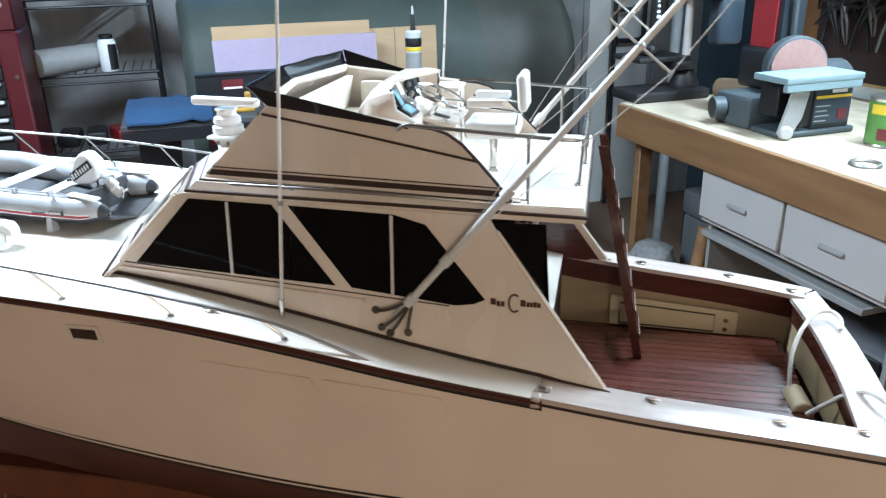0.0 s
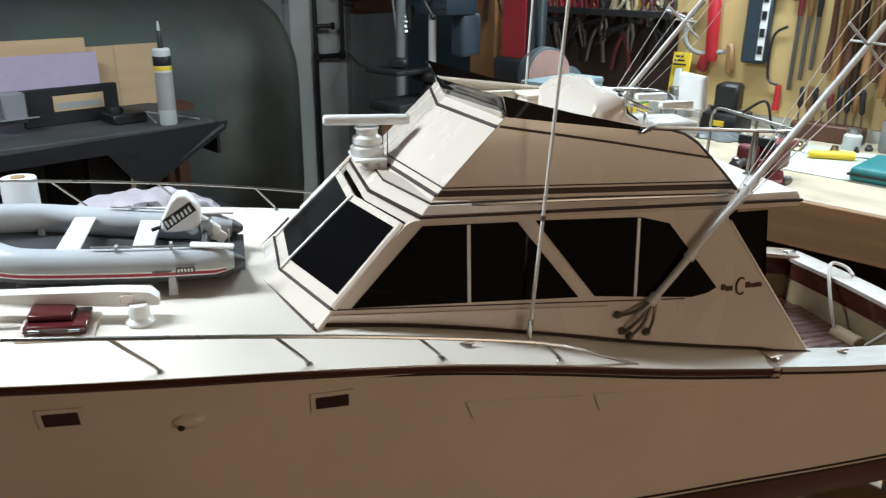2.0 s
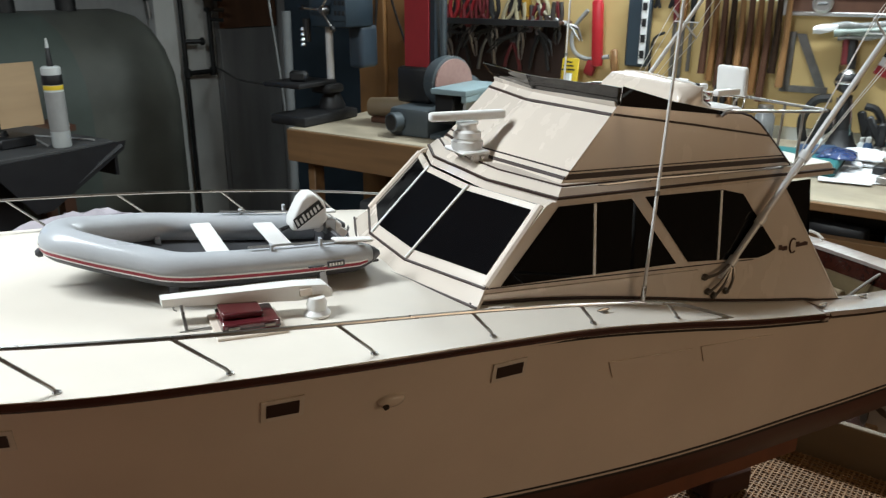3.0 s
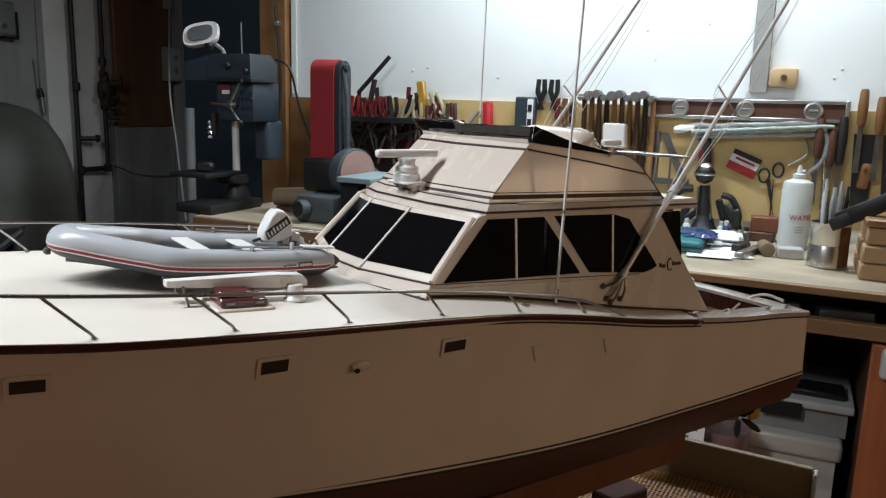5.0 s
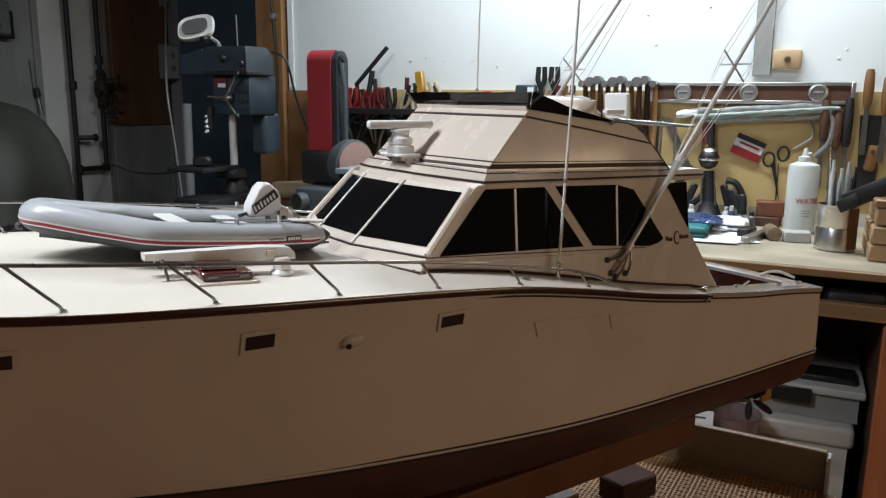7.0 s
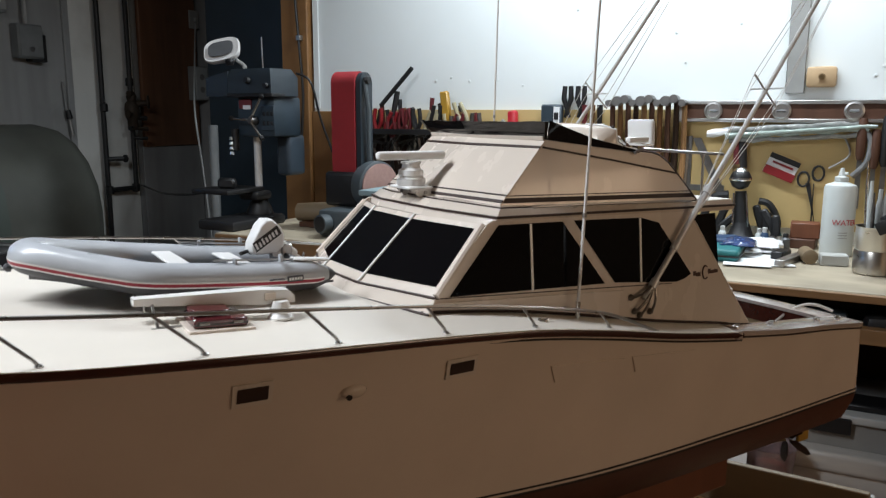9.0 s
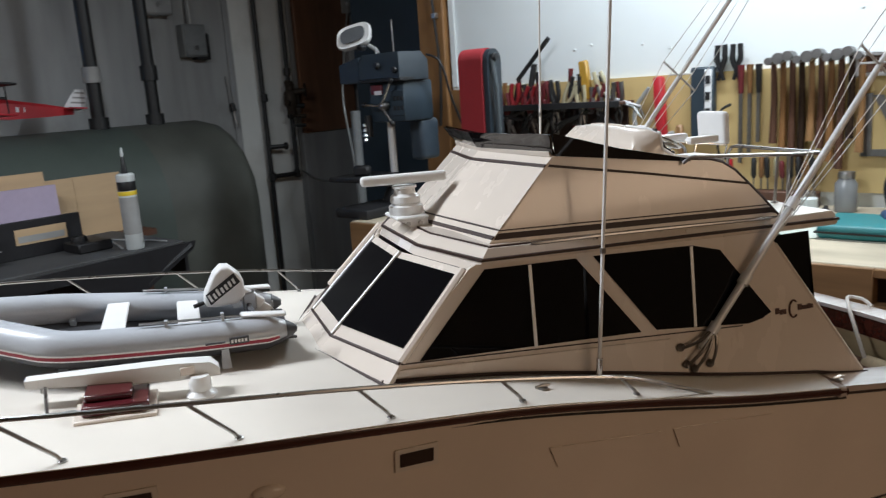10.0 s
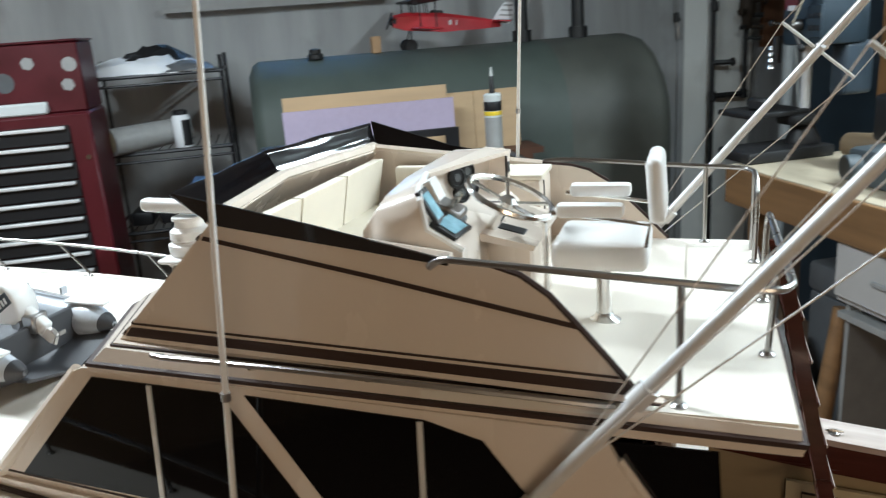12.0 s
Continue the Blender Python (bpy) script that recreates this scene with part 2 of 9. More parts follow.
BOARD_OLIVE = shader("olive_brown_board", (0.20, 0.145, 0.085), 0.5, vary=0.2, scale=20, grain=(0.1, 1, 1))
PALE_GRIP = shader("pale_clear_grip", (0.42, 0.38, 0.25), 0.25, vary=0.2, scale=60)
MUSTARD = shader("mustard_varnish", (0.42, 0.24, 0.03), 0.4, vary=0.2, scale=40)
SOLE_WOOD = shader("glossy_mahogany_sole", (0.11, 0.030, 0.019), 0.27, vary=0.4, scale=160, grain=(0.06, 1, 1), coat=1.0, per_piece=0.18)
AMBER_JAR = shader("cloudy_amber_plastic", (0.26, 0.24, 0.20), 0.15, vary=0.3, scale=30, coat=0.3)
MAT_GREEN = shader("grey_green_cutting_mat", (0.46, 0.49, 0.43), 0.6, vary=0.12, scale=25, spots=0.2)
CANE = shader("woven_cane", (0.30, 0.155, 0.06), 0.6, vary=0.3, scale=120, per_piece=0.15)
COCKPIT_TAN = shader("varnished_tan_plywood", (0.31, 0.235, 0.13), 0.4, vary=0.2, scale=60, grain=(0.15, 1, 1))
BIN_PALE = shader("pale_cloudy_bin", (0.26, 0.255, 0.24), 0.2, vary=0.15, scale=15, alpha=0.85)
CABINET_RED = shader("red_brown_cabinet_timber", (0.40, 0.125, 0.045), 0.45, vary=0.3, scale=40, grain=(1, 1, 0.1))
CHEST_RED = shader("dark_red_chest_enamel", (0.075, 0.006, 0.010), 0.4, vary=0.35, scale=9, spots=0.3)
SLEEVE = shader("crumpled_clear_sleeve", (0.42, 0.43, 0.42), 0.18, vary=0.4, scale=60, alpha=0.7, bump=0.5, bump_scale=90)
OLD_HANDLE = shader("darkened_tool_handle", (0.20, 0.095, 0.032), 0.45, vary=0.4, scale=30, grain=(1, 1, 0.15), spots=0.4)
LILAC_BAG = shader("crumpled_plastic_bag", (0.62, 0.57, 0.62), 0.22, vary=0.35, scale=25, alpha=0.8, bump=0.6, bump_scale=40)
BLUE_CLOTH = shader("blue_tarp", (0.018, 0.048, 0.11), 0.6, vary=0.25, scale=25)
WALL_PALE = shader("pale_painted_board", (0.74, 0.74, 0.70), 0.65, vary=0.14, grain=(1, 1, 0.2), scale=7, spots=0.25, bump=0.08, bump_scale=60)
PANEL_BROWN = shader("brown_stained_board", (0.20, 0.098, 0.052), 0.5, vary=0.35, scale=22, grain=(1, 1, 0.1), spots=0.15)
BIN_FILM = shader("shiny_wrapped_bin", (0.66, 0.64, 0.60), 0.25, 0.35, vary=0.3, scale=22, grain=(0.15, 1, 1), bump=0.25, bump_scale=30)
BUCKET_CLOUD = shader("cloudy_clear_bucket", (0.55, 0.42, 0.42), 0.2, vary=0.25, scale=20, alpha=0.25)
BLOCK_SHADED = shader("dull_red_brown_shaded_block", (0.055, 0.020, 0.013), 0.92, vary=0.3, scale=40, grain=(0.15, 1, 1))
BLIND = shader("daylit_blind", (0.42, 0.66, 0.92), 0.6, vary=0.1, scale=5, emit=0.75)
WINDOW_WHITE = shader("grey_window_frame", (0.42, 0.42, 0.40), 0.6, vary=0.1, scale=20)
TEAL = shader("teal_cover", (0.02, 0.16, 0.17), 0.5, vary=0.2, scale=40)

# ---- mesh helpers ----
BASE = {}


def thing(name, base, label, category, frame_matrix=None, group="", kind=""):
    """An Empty at the base of a thing; parts are given in the thing's frame (world or room)."""
    ob = new(name)
    ob.empty_display_size = 0.02
    ob.matrix_world = (frame_matrix or Matrix.Identity(4)) @ Matrix.Translation(base)
    BASE[ob.name] = Vector(base)
    return tagged(ob, label, category, group, kind)


def root_base(ob):
    while ob.parent:
        ob = ob.parent
    return BASE.get(ob.name, Vector((0, 0, 0)))


def finish(bm, name, material, smooth=None):
    me = bpy.data.meshes.new(name)
    bmesh.ops.recalc_face_normals(bm, faces=bm.faces)
    if smooth is not None:
        for f in bm.faces:
            f.smooth = True
        for e in bm.edges:
            if len(e.link_faces) == 2 and e.calc_face_angle() > smooth:
                e.smooth = False
    bm.to_mesh(me)
    bm.free()
    me.materials.append(material)
    return me


def part(name, bm, material, parent, label="", smooth=0.7):
    bm.transform(Matrix.Translation(-root_base(parent)))
    ob = new(name, finish(bm, name, material, smooth))
    ob.parent = parent
    return tagged(ob, label)


def single(name, bm, material, base, label, category, frame_matrix=None, group="", kind="", smooth=0.7):
    """A thing that is one mesh."""
    bm.transform(Matrix.Translation(-Vector(base)))
    ob = new(name, finish(bm, name, material, smooth))
    ob.matrix_world = (frame_matrix or Matrix.Identity(4)) @ Matrix.Translation(base)
    BASE[ob.name] = Vector(base)
    return tagged(ob, label, category, group, kind)


def box(x0, x1, y0, y1, z0, z1, bevel=0.0, segments=1, into=None):
    bm = into or bmesh.new()
    made = bmesh.ops.create_cube(bm, size=1.0, matrix=Matrix.Translation(((x0 + x1) / 2, (y0 + y1) / 2, (z0 + z1) / 2))
                                 @ Matrix.Diagonal((abs(x1 - x0), abs(y1 - y0), abs(z1 - z0), 1)))
    if bevel:
        edges = list({e for v in made["verts"] for e in v.link_edges})
        bmesh.ops.bevel(bm, geom=edges, offset=bevel, segments=segments, affect="EDGES", profile=0.5)
    return bm


def turned_box(centre, size, turn=(0, 0, 0), bevel=0.0, segments=1, into=None):
    b = box(-size[0] / 2, size[0] / 2, -size[1] / 2, size[1] / 2, -size[2] / 2, size[2] / 2, bevel, segments)
    b.transform(pose(*centre, *turn))
    if into is None:
        return b
    me = bpy.data.meshes.new("tmp")
    b.to_mesh(me)
    b.free()
    into.from_mesh(me)
    bpy.data.meshes.remove(me)
    return into


def rod(points, radius, sides=8, into=None, cap=True):
    """A tube along points; radius is one number or one per point."""
    bm = into or bmesh.new()
    pts = [Vector(p) for p in points]
    radii = radius if isinstance(radius, (list, tuple)) else [radius] * len(pts)
    rings = []
    side = None
    for i, p in enumerate(pts):
        a = pts[max(0, i - 1)]
        b = pts[min(len(pts) - 1, i + 1)]
        t = (b - a).normalized()
        if side is None:
            side = t.orthogonal().normalized()
        side = (side - t * side.dot(t)).normalized()
        up = t.cross(side)
        rings.append([bm.verts.new(p + radii[i] * (math.cos(k * math.tau / sides) * side + math.sin(k * math.tau / sides) * up)) for k in range(sides)])
    for r, q in zip(rings, rings[1:]):
        for k in range(sides):
            bm.faces.new((r[k], r[(k + 1) % sides], q[(k + 1) % sides], q[k]))
    if cap:
        bm.faces.new(rings[0][::-1])
        bm.faces.new(rings[-1])
    return bm


def turned(profile, centre, axis=(0, 0, 1), sides=24, into=None):
    """A solid of revolution: profile of (radius, height) along the axis from centre."""
    bm = into or bmesh.new()
    c = Vector(centre)
    a = Vector(axis).normalized()
    u = a.orthogonal().normalized()
    v = a.cross(u)
    rings = []
    for r, h in profile:
        rings.append([bm.verts.new(c + a * h + max(r, 1e-5) * (math.cos(k * math.tau / sides) * u + math.sin(k * math.tau / sides) * v)) for k in range(sides)])
    for r, q in zip(rings, rings[1:]):
        for k in range(sides):
            bm.faces.new((r[k], r[(k + 1) % sides], q[(k + 1) % sides], q[k]))
    bm.faces.new(rings[0][::-1])
    bm.faces.new(rings[-1])
    return bm


def prism(outline, place, depth_vector, into=None):
    """An outline of 2D points put into space by place(u, v), given thickness along depth_vector."""
    bm = into or bmesh.new()
    d = Vector(depth_vector)
    front = [bm.verts.new(Vector(place(u, v))) for u, v in outline]
    back = [bm.verts.new(w.co + d) for w in front]
    bm.faces.new(front)
    bm.faces.new(back[::-1])
    n = len(front)
    for k in range(n):
        bm.faces.new((front[k], back[k], back[(k + 1) % n], front[(k + 1) % n]))
    return bm


def stack(layers, into=None, close=True):
    """A loft through rings of equal length."""
    bm = into or bmesh.new()
    rings = [[bm.verts.new(Vector(p)) for p in ring] for ring in layers]
    n = len(rings[0])
    for r, q in zip(rings, rings[1:]):
        for k in range(n):
            bm.faces.new((r[k], r[(k + 1) % n], q[(k + 1) % n], q[k]))
    if close:
        bm.faces.new(rings[0][::-1])
        bm.faces.new(rings[-1])
    return bm


def sheet(rows, thickness=(0, 0, 0), into=None):
    """A grid of points with thickness along a vector."""
    bm = into or bmesh.new()
    t = Vector(thickness)
    top = [[bm.verts.new(Vector(p)) for p in r] for r in rows]
    for r, q in zip(top, top[1:]):
        for k in range(len(r) - 1):
            bm.faces.new((r[k], r[k + 1], q[k + 1], q[k]))
    if t.length > 0:
        low = [[bm.verts.new(v.co + t) for v in r] for r in top]
        for r, q in zip(low, low[1:]):
            for k in range(len(r) - 1):
                bm.faces.new((r[k], q[k], q[k + 1], r[k + 1]))
        edge = lambda a, b, c, e: bm.faces.new((a, b, c, e))
        for k in range(len(top[0]) - 1):
            edge(top[0][k], low[0][k], low[0][k + 1], top[0][k + 1])
            edge(top[-1][k + 1], low[-1][k + 1], low[-1][k], top[-1][k])
        for k in range(len(top) - 1):
            edge(top[k + 1][0], low[k + 1][0], low[k][0], top[k][0])
            edge(top[k][-1], low[k][-1], low[k + 1][-1], top[k + 1][-1])
    return bm


def spline(xs, ys):
    """A smooth monotone-ish interpolation through a table (Catmull-Rom tangents)."""
    xs, ys = list(xs), list(ys)
    m = []
    for i in range(len(xs)):
        a, b = max(0, i - 1), min(len(xs) - 1, i + 1)
        m.append((ys[b] - ys[a]) / (xs[b] - xs[a]))

    def f(x):
        x = min(max(x, xs[0]), xs[-1])
        i = max(k for k in range(len(xs) - 1) if xs[k] <= x)
        h = xs[i + 1] - xs[i]
        t = (x - xs[i]) / h
        return ((2 * t**3 - 3 * t**2 + 1) * ys[i] + (t**3 - 2 * t**2 + t) * h * m[i] + (-2 * t**3 + 3 * t**2) * ys[i + 1] + (t**3 - t**2) * h * m[i + 1])
    return f


def smooth_path(points, steps=6):
    pts = [Vector(p) for p in points]
    out = []
    for i in range(len(pts) - 1):
        p0, p1, p2, p3 = pts[max(0, i - 1)], pts[i], pts[i + 1], pts[min(len(pts) - 1, i + 2)]
        for k in range(steps):
            t = k / steps
            out.append(0.5 * (2 * p1 + (p2 - p0) * t + (2 * p0 - 5 * p1 + 4 * p2 - p3) * t * t + (3 * p1 - p0 - 3 * p2 + p3) * t**3))
    out.append(pts[-1])
    return out

# ---- the room ----


def structure(name, bm, material, label):
    return single(name, bm, material, (0, 0, 0), label, "structure", ROOM, kind="structure")


structure("floor", box(-3.2, 3.0, -3.0, 3.0, -0.10, 0.0), FLOOR_MAT, "brown painted worn concrete floor")
structure("ceiling", box(-3.2, 3.0, -3.0, 3.0, 2.40, 2.50), CEIL_MAT, "pale basement ceiling")
TOOL_D = 1.868
structure("wall_tool", box(-1.53, 3.0, TOOL_D, TOOL_D + 0.1, 0.0, 2.40), WALL_WHITE, "white painted panel wall behind the workbench")
structure("wall_return", box(-1.53, -1.43, TOOL_D + 0.1, 2.90, 0.0, 2.40), WALL_GREY, "plain return wall beside the alcove")
structure("wall_alcove", box(-3.05, -1.53, 2.80, 2.90, 0.0, 2.40), WALL_GREY, "grey plastered alcove wall")
# back wall with the basement window opening
for n, (d0, d1, z0, z1) in enumerate([(-3.0, -0.30, 0, 2.4), (0.50, 2.80, 0, 2.4), (-0.30, 0.50, 0, 1.50), (-0.30, 0.50, 2.05, 2.4)]):
    structure("wall_back", box(-3.15, -3.05, d0, d1, z0, z1), WALL_GREY, "grey streaked concrete foundation wall")
# Out-of-view closing walls, browned so light bouncing onto the hull turns warm.
structure("wall_front", box(-3.05, 3.0, -3.1, -3.0, 0, 2.4), BOUNCE_WALL, "plain brown wall out of view, warming the bounced light")
structure("wall_side", box(3.0, 3.1, -3.0, 1.868, 0, 2.4), BOUNCE_WALL, "plain brown wall out of view, warming the bounced light")

win = thing("window_1", (-3.08, 0.10, 1.50), "small basement window with a blue-lit slatted blind", "window", ROOM, kind="structure")
fr = box(-3.06, -3.03, -0.34, 0.54, 1.455, 1.50)
for a in ((-0.34, -0.28, 1.50, 2.05), (0.48, 0.54, 1.50, 2.05), (-0.34, 0.54, 2.05, 2.10)):
    box(-3.06, -3.03, *a, into=fr)
part("window_frame", fr, PIPE_GREY, win)
part("window_sill", box(-3.05, -2.99, -0.36, 0.56, 1.43, 1.455), PIPE_GREY, win)
part("backing", box(-3.12, -3.115, -0.28, 0.48, 1.50, 2.05), BLIND, win, "daylit pane")
for k in range(11):
    part("slat", turned_box((-3.07, 0.10, 1.52 + k * 0.05), (0.045, 0.75, 0.003), (0, 38, 0)), BLIND, win)

# yellow backing board behind the tools
structure("tool_board", box(-1.355, 2.9, TOOL_D - 0.012, TOOL_D - 0.0005, 0.94, 1.285), PEGBOARD, "yellow-brown backing board on the wall behind the bench")
structure("end_board", box(-1.532, -1.358, TOOL_D - 0.014, TOOL_D - 0.0005, 0.90, 1.280, 0.002), POST_WOOD, "brown board at the end of the tool wall")
structure("wall_post", box(-1.66, -1.535, TOOL_D - 0.03, TOOL_D + 0.06, 0.0, 2.40, 0.004), POST_WOOD, "rough orange timber post at the end of the white wall")
structure("wall_seam", box(-1.525, -1.50, TOOL_D - 0.010, TOOL_D - 0.001, 1.29, 2.40, 0.002), WALL_WHITE, "white painted corner strip")

# ---- workbench ----
BENCH_Z, BENCH_D = 0.901, 1.172
bench = thing("workbench", (0.5, 1.5, 0), "long worn timber workbench with a pale scarred top", "workbench", ROOM)
part("worktop", box(-1.42, 2.6, BENCH_D + 0.012, TOOL_D - 0.002, BENCH_Z - 0.022, BENCH_Z, 0.002), BENCH_TOP, bench, "pale worn plywood top")
part("apron", box(-1.415, 0.05, BENCH_D, BENCH_D + 0.0118, BENCH_Z - 0.100, BENCH_Z - 0.002, 0.002), BENCH_WOOD, bench)
part("top_edge", box(0.0502, 2.6, BENCH_D, BENCH_D + 0.0118, BENCH_Z - 0.020, BENCH_Z - 0.002, 0.002), BENCH_WOOD, bench)
part("lower_rail", box(0.0502, 2.6, BENCH_D, BENCH_D + 0.0300, BENCH_Z - 0.108, BENCH_Z - 0.074, 0.002), BENCH_WOOD, bench)
part("frame_rail", box(-1.40, 0.05, BENCH_D + 0.012, BENCH_D + 0.045, BENCH_Z - 0.098, BENCH_Z - 0.022), BENCH_WOOD, bench)
part("end_apron", box(-1.40, -1.365, BENCH_D + 0.046, TOOL_D - 0.01, BENCH_Z - 0.105, BENCH_Z - 0.022, 0.002), BENCH_WOOD, bench)
for s in (-1.38, 1.12, 1.75):
    for d in (BENCH_D + 0.05, TOOL_D - 0.12):
        part("leg", box(s, s + (0.030 if s < 0 else 0.09), d, d + (0.045 if s < 0 else 0.075), 0, BENCH_Z - 0.022, 0.003), BENCH_WOOD if s < 0 else RED_WOOD, bench)
part("shelf", box(-1.30, 2.5, BENCH_D + 0.14, TOOL_D - 0.02, 0.20, 0.225), DARK_WOOD, bench)
part("backboard", box(-1.30, 2.5, TOOL_D - 0.02, TOOL_D - 0.004, 0.225, BENCH_Z - 0.025), DARK_WOOD, bench, "dark boarded back")

# ---- oil tank ----
tank = thing("oil_tank", (-2.65, 0.74, 0), "large grey-green steel heating oil tank on legs", "tank", ROOM)


def obround(s, half, z0, z1, d, n=10):
    ring = []
    for k in range(n + 1):
        a = math.pi * k / n
        ring.append((s + half * math.cos(a), d, z1 - half + half * math.sin(a)))
    for k in range(n + 1):
        a = math.pi + math.pi * k / n
        ring.append((s + half * math.cos(a), d, z0 + half + half * math.sin(a)))
    return ring


tank_rings = lambda prof: stack([obround(-2.65, 0.343 - e, 0.10 + e, 1.225 - e, d) for d, e in prof], close=False)
shell = tank_rings(((-0.05, 0.05), (-0.035, 0.015), (-0.01, 0), (0.25, 0), (0.5, 0), (0.75, 0), (1.10, 0)))
part("shell", shell, TANK_GREEN, tank, "grey-green painted tank shell", smooth=0.9)
part("front_cap", stack([obround(-2.65, 0.293, 0.15, 1.175, d) for d in (-0.052, -0.050)]), TANK_GREEN, tank)
part("rusty_end", tank_rings(((1.10, 0), (1.25, 0), (1.46, 0), (1.50, 0.012), (1.525, 0.045), (1.535, 0.10))), TANK_OLIVE, tank, "olive-brown stained end of the tank", smooth=0.9)
part("end_cap", stack([obround(-2.65, 0.243, 0.20, 1.125, d) for d in (1.533, 1.537)]), TANK_OLIVE, tank)
for d in (0.2, 1.3):
    for s in (-2.85, -2.45):
        part("leg", rod([(s, d, 0), (s, d, 0.16)], 0.02), PIPE_BLACK, tank)
for d in (0.20,):
    part("cap", turned([(0.030, 0), (0.030, 0.016), (0.022, 0.020), (0.022, 0.034), (0.010, 0.038)], (-2.60, d, 1.220)), PIPE_BLACK, tank)
for d in (1.03, 1.27):
    p = thing("fill_pipe" if d < 1.1 else "vent_pipe", (-2.65, d, 1.225), "black iron pipe rising from the oil tank", "pipe", ROOM)
    part("pipe", rod([(-2.65, d, 1.215), (-2.65, d, 2.40)], 0.026, 12), PIPE_BLACK, p)
    part("collar", rod([(-2.65, d, 1.220), (-2.65, d, 1.265)], 0.038, 12), PIPE_BLACK, p)
    part("coupling", rod([(-2.65, d, 1.40), (-2.65, d, 1.46)], 0.035, 12), PIPE_GREY if d < 1.1 else PIPE_BLACK, p)

# pipes, valves and boxes on the back wall
riser = thing("water_pipes", (-3.0, 2.12, 0), "black iron pipes with a rusty branch valve on the grey wall", "pipe", ROOM)
part("riser", rod([(-3.0, 2.095, 0), (-3.0, 2.095, 2.40)], 0.0125, 10), PIPE_BLACK, riser)
part("second_riser", rod([(-2.99, 2.262, 0.885), (-2.99, 2.262, 2.40)], 0.0125, 10), PIPE_BLACK, riser)
part("branch", rod([(-3.0, 2.095, 0.885), (-2.99, 2.262, 0.885)], 0.0125, 10), PIPE_BLACK, riser)
for d, z in ((2.262, 0.885), (2.095, 0.885), (2.262, 1.43), (2.095, 1.30)):
    part("coupling", turned([(0.013, -0.022), (0.019, -0.018), (0.019, 0.018), (0.013, 0.022)], (-2.993, d, z), sides=12), PIPE_BLACK, riser)
part("stopcock", rod([(-3.0, 2.095, 1.042), (-2.96, 2.17, 1.042)], 0.012, 8), PIPE_BLACK, riser)
part("stopcock_head", turned([(0.010, 0), (0.020, 0.006), (0.020, 0.018), (0.012, 0.024)], (-2.962, 2.165, 1.042), (0.3, 1, 0), 10), PIPE_BLACK, riser)
valve = part("valve", turned([(0.016, -0.10), (0.026, -0.085), (0.026, -0.05), (0.034, -0.035), (0.038, 0.0), (0.034, 0.035), (0.022, 0.05), (0.026, 0.075), (0.016, 0.095)], (-2.985, 2.262, 1.285), sides=12), RUST_BRASS, riser, "rusty brass valve body")
part("bonnet", rod([(-2.985, 2.262, 1.315), (-2.93, 2.312, 1.325)], [0.022, 0.014], 10), RUST_BRASS, valve)
part("handwheel", rod([Vector((-2.925, 2.316, 1.327)) + 0.032 * (math.cos(a) * Vector((-0.67, 0.74, 0)) + math.sin(a) * Vector((0, 0, 1))) for a in [k * math.tau / 16 for k in range(17)]], 0.0055, 6, cap=False), RUST_BRASS, valve)
for k, (d, z, r) in enumerate(((2.325, 1.245, 0.011), (2.330, 1.190, 0.010), (2.322, 1.140, 0.009), (2.205, 1.265, 0.013), (2.215, 1.195, 0.010), (2.220, 1.370, 0.012))):
    part("fitting", rod([(-2.985, 2.262, z + 0.006), (-2.965, (d + 2.262) / 2, z + 0.003), (-2.955, d, z)], [r * 0.8, r, r * 1.25], 8), RUST_BRASS if k % 2 else PIPE_BLACK, valve)
part("cable", rod(smooth_path([(-2.97, 2.28, 0.895), (-2.80, 2.17, 0.900), (-2.40, 1.89, 0.916), (-1.95, 1.60, 0.958), (-1.58, 1.36, 1.012)]), 0.005, 6), PIPE_BLACK, riser)
hang = thing("wall_lever", (-3.04, 1.92, 1.16), "small dark lever on a thin rod fixed to the wall", "lever", ROOM)
part("rod", rod([(-3.035, 1.905, 1.42), (-3.035, 1.915, 1.28)], 0.0045, 6), PIPE_GREY, hang)
part("body", rod([(-3.032, 1.918, 1.285), (-3.030, 1.925, 1.245)], [0.012, 0.016], 10), PIPE_BLACK, hang)
part("tail", rod([(-3.032, 1.925, 1.245), (-3.034, 1.936, 1.165)], [0.007, 0.012], 8), DULL_METAL, hang)
dkb = thing("dark_wall_box", (-3.05, 1.77, 1.50), "small dark metal box on the grey wall", "electrical box", ROOM)
part("case", box(-3.05, -3.00, 1.735, 1.812, 1.502, 1.625, 0.004), PIPE_BLACK, dkb)
for d, z, w, h in ((1.728, 1.590, 0.062, 0.076), (1.555, 1.790, 0.074, 0.085)):
    b = thing("junction_box", (-3.05, d, z), "grey steel electrical box on the wall", "electrical box", ROOM)
    part("case", box(-3.05, -2.99, d - w, d + w, z - h, z + h, 0.006), PIPE_DULL if w < 0.07 else WALL_GREY, b)
    part("cover", box(-2.99, -2.985, d - w * 0.9, d + w * 0.9, z - h * 0.9, z + h * 0.9, 0.002), PIPE_DULL if w < 0.07 else WALL_GREY, b)
    part("knockout", turned([(0.012, 0), (0.012, 0.002)], (-2.985, d, z - h * 0.45), (1, 0, 0), 12), DULL_METAL, b)
    part("conduit", rod([(-3.02, d, z + h), (-3.02, d, 2.40)], 0.012), PIPE_GREY, b)

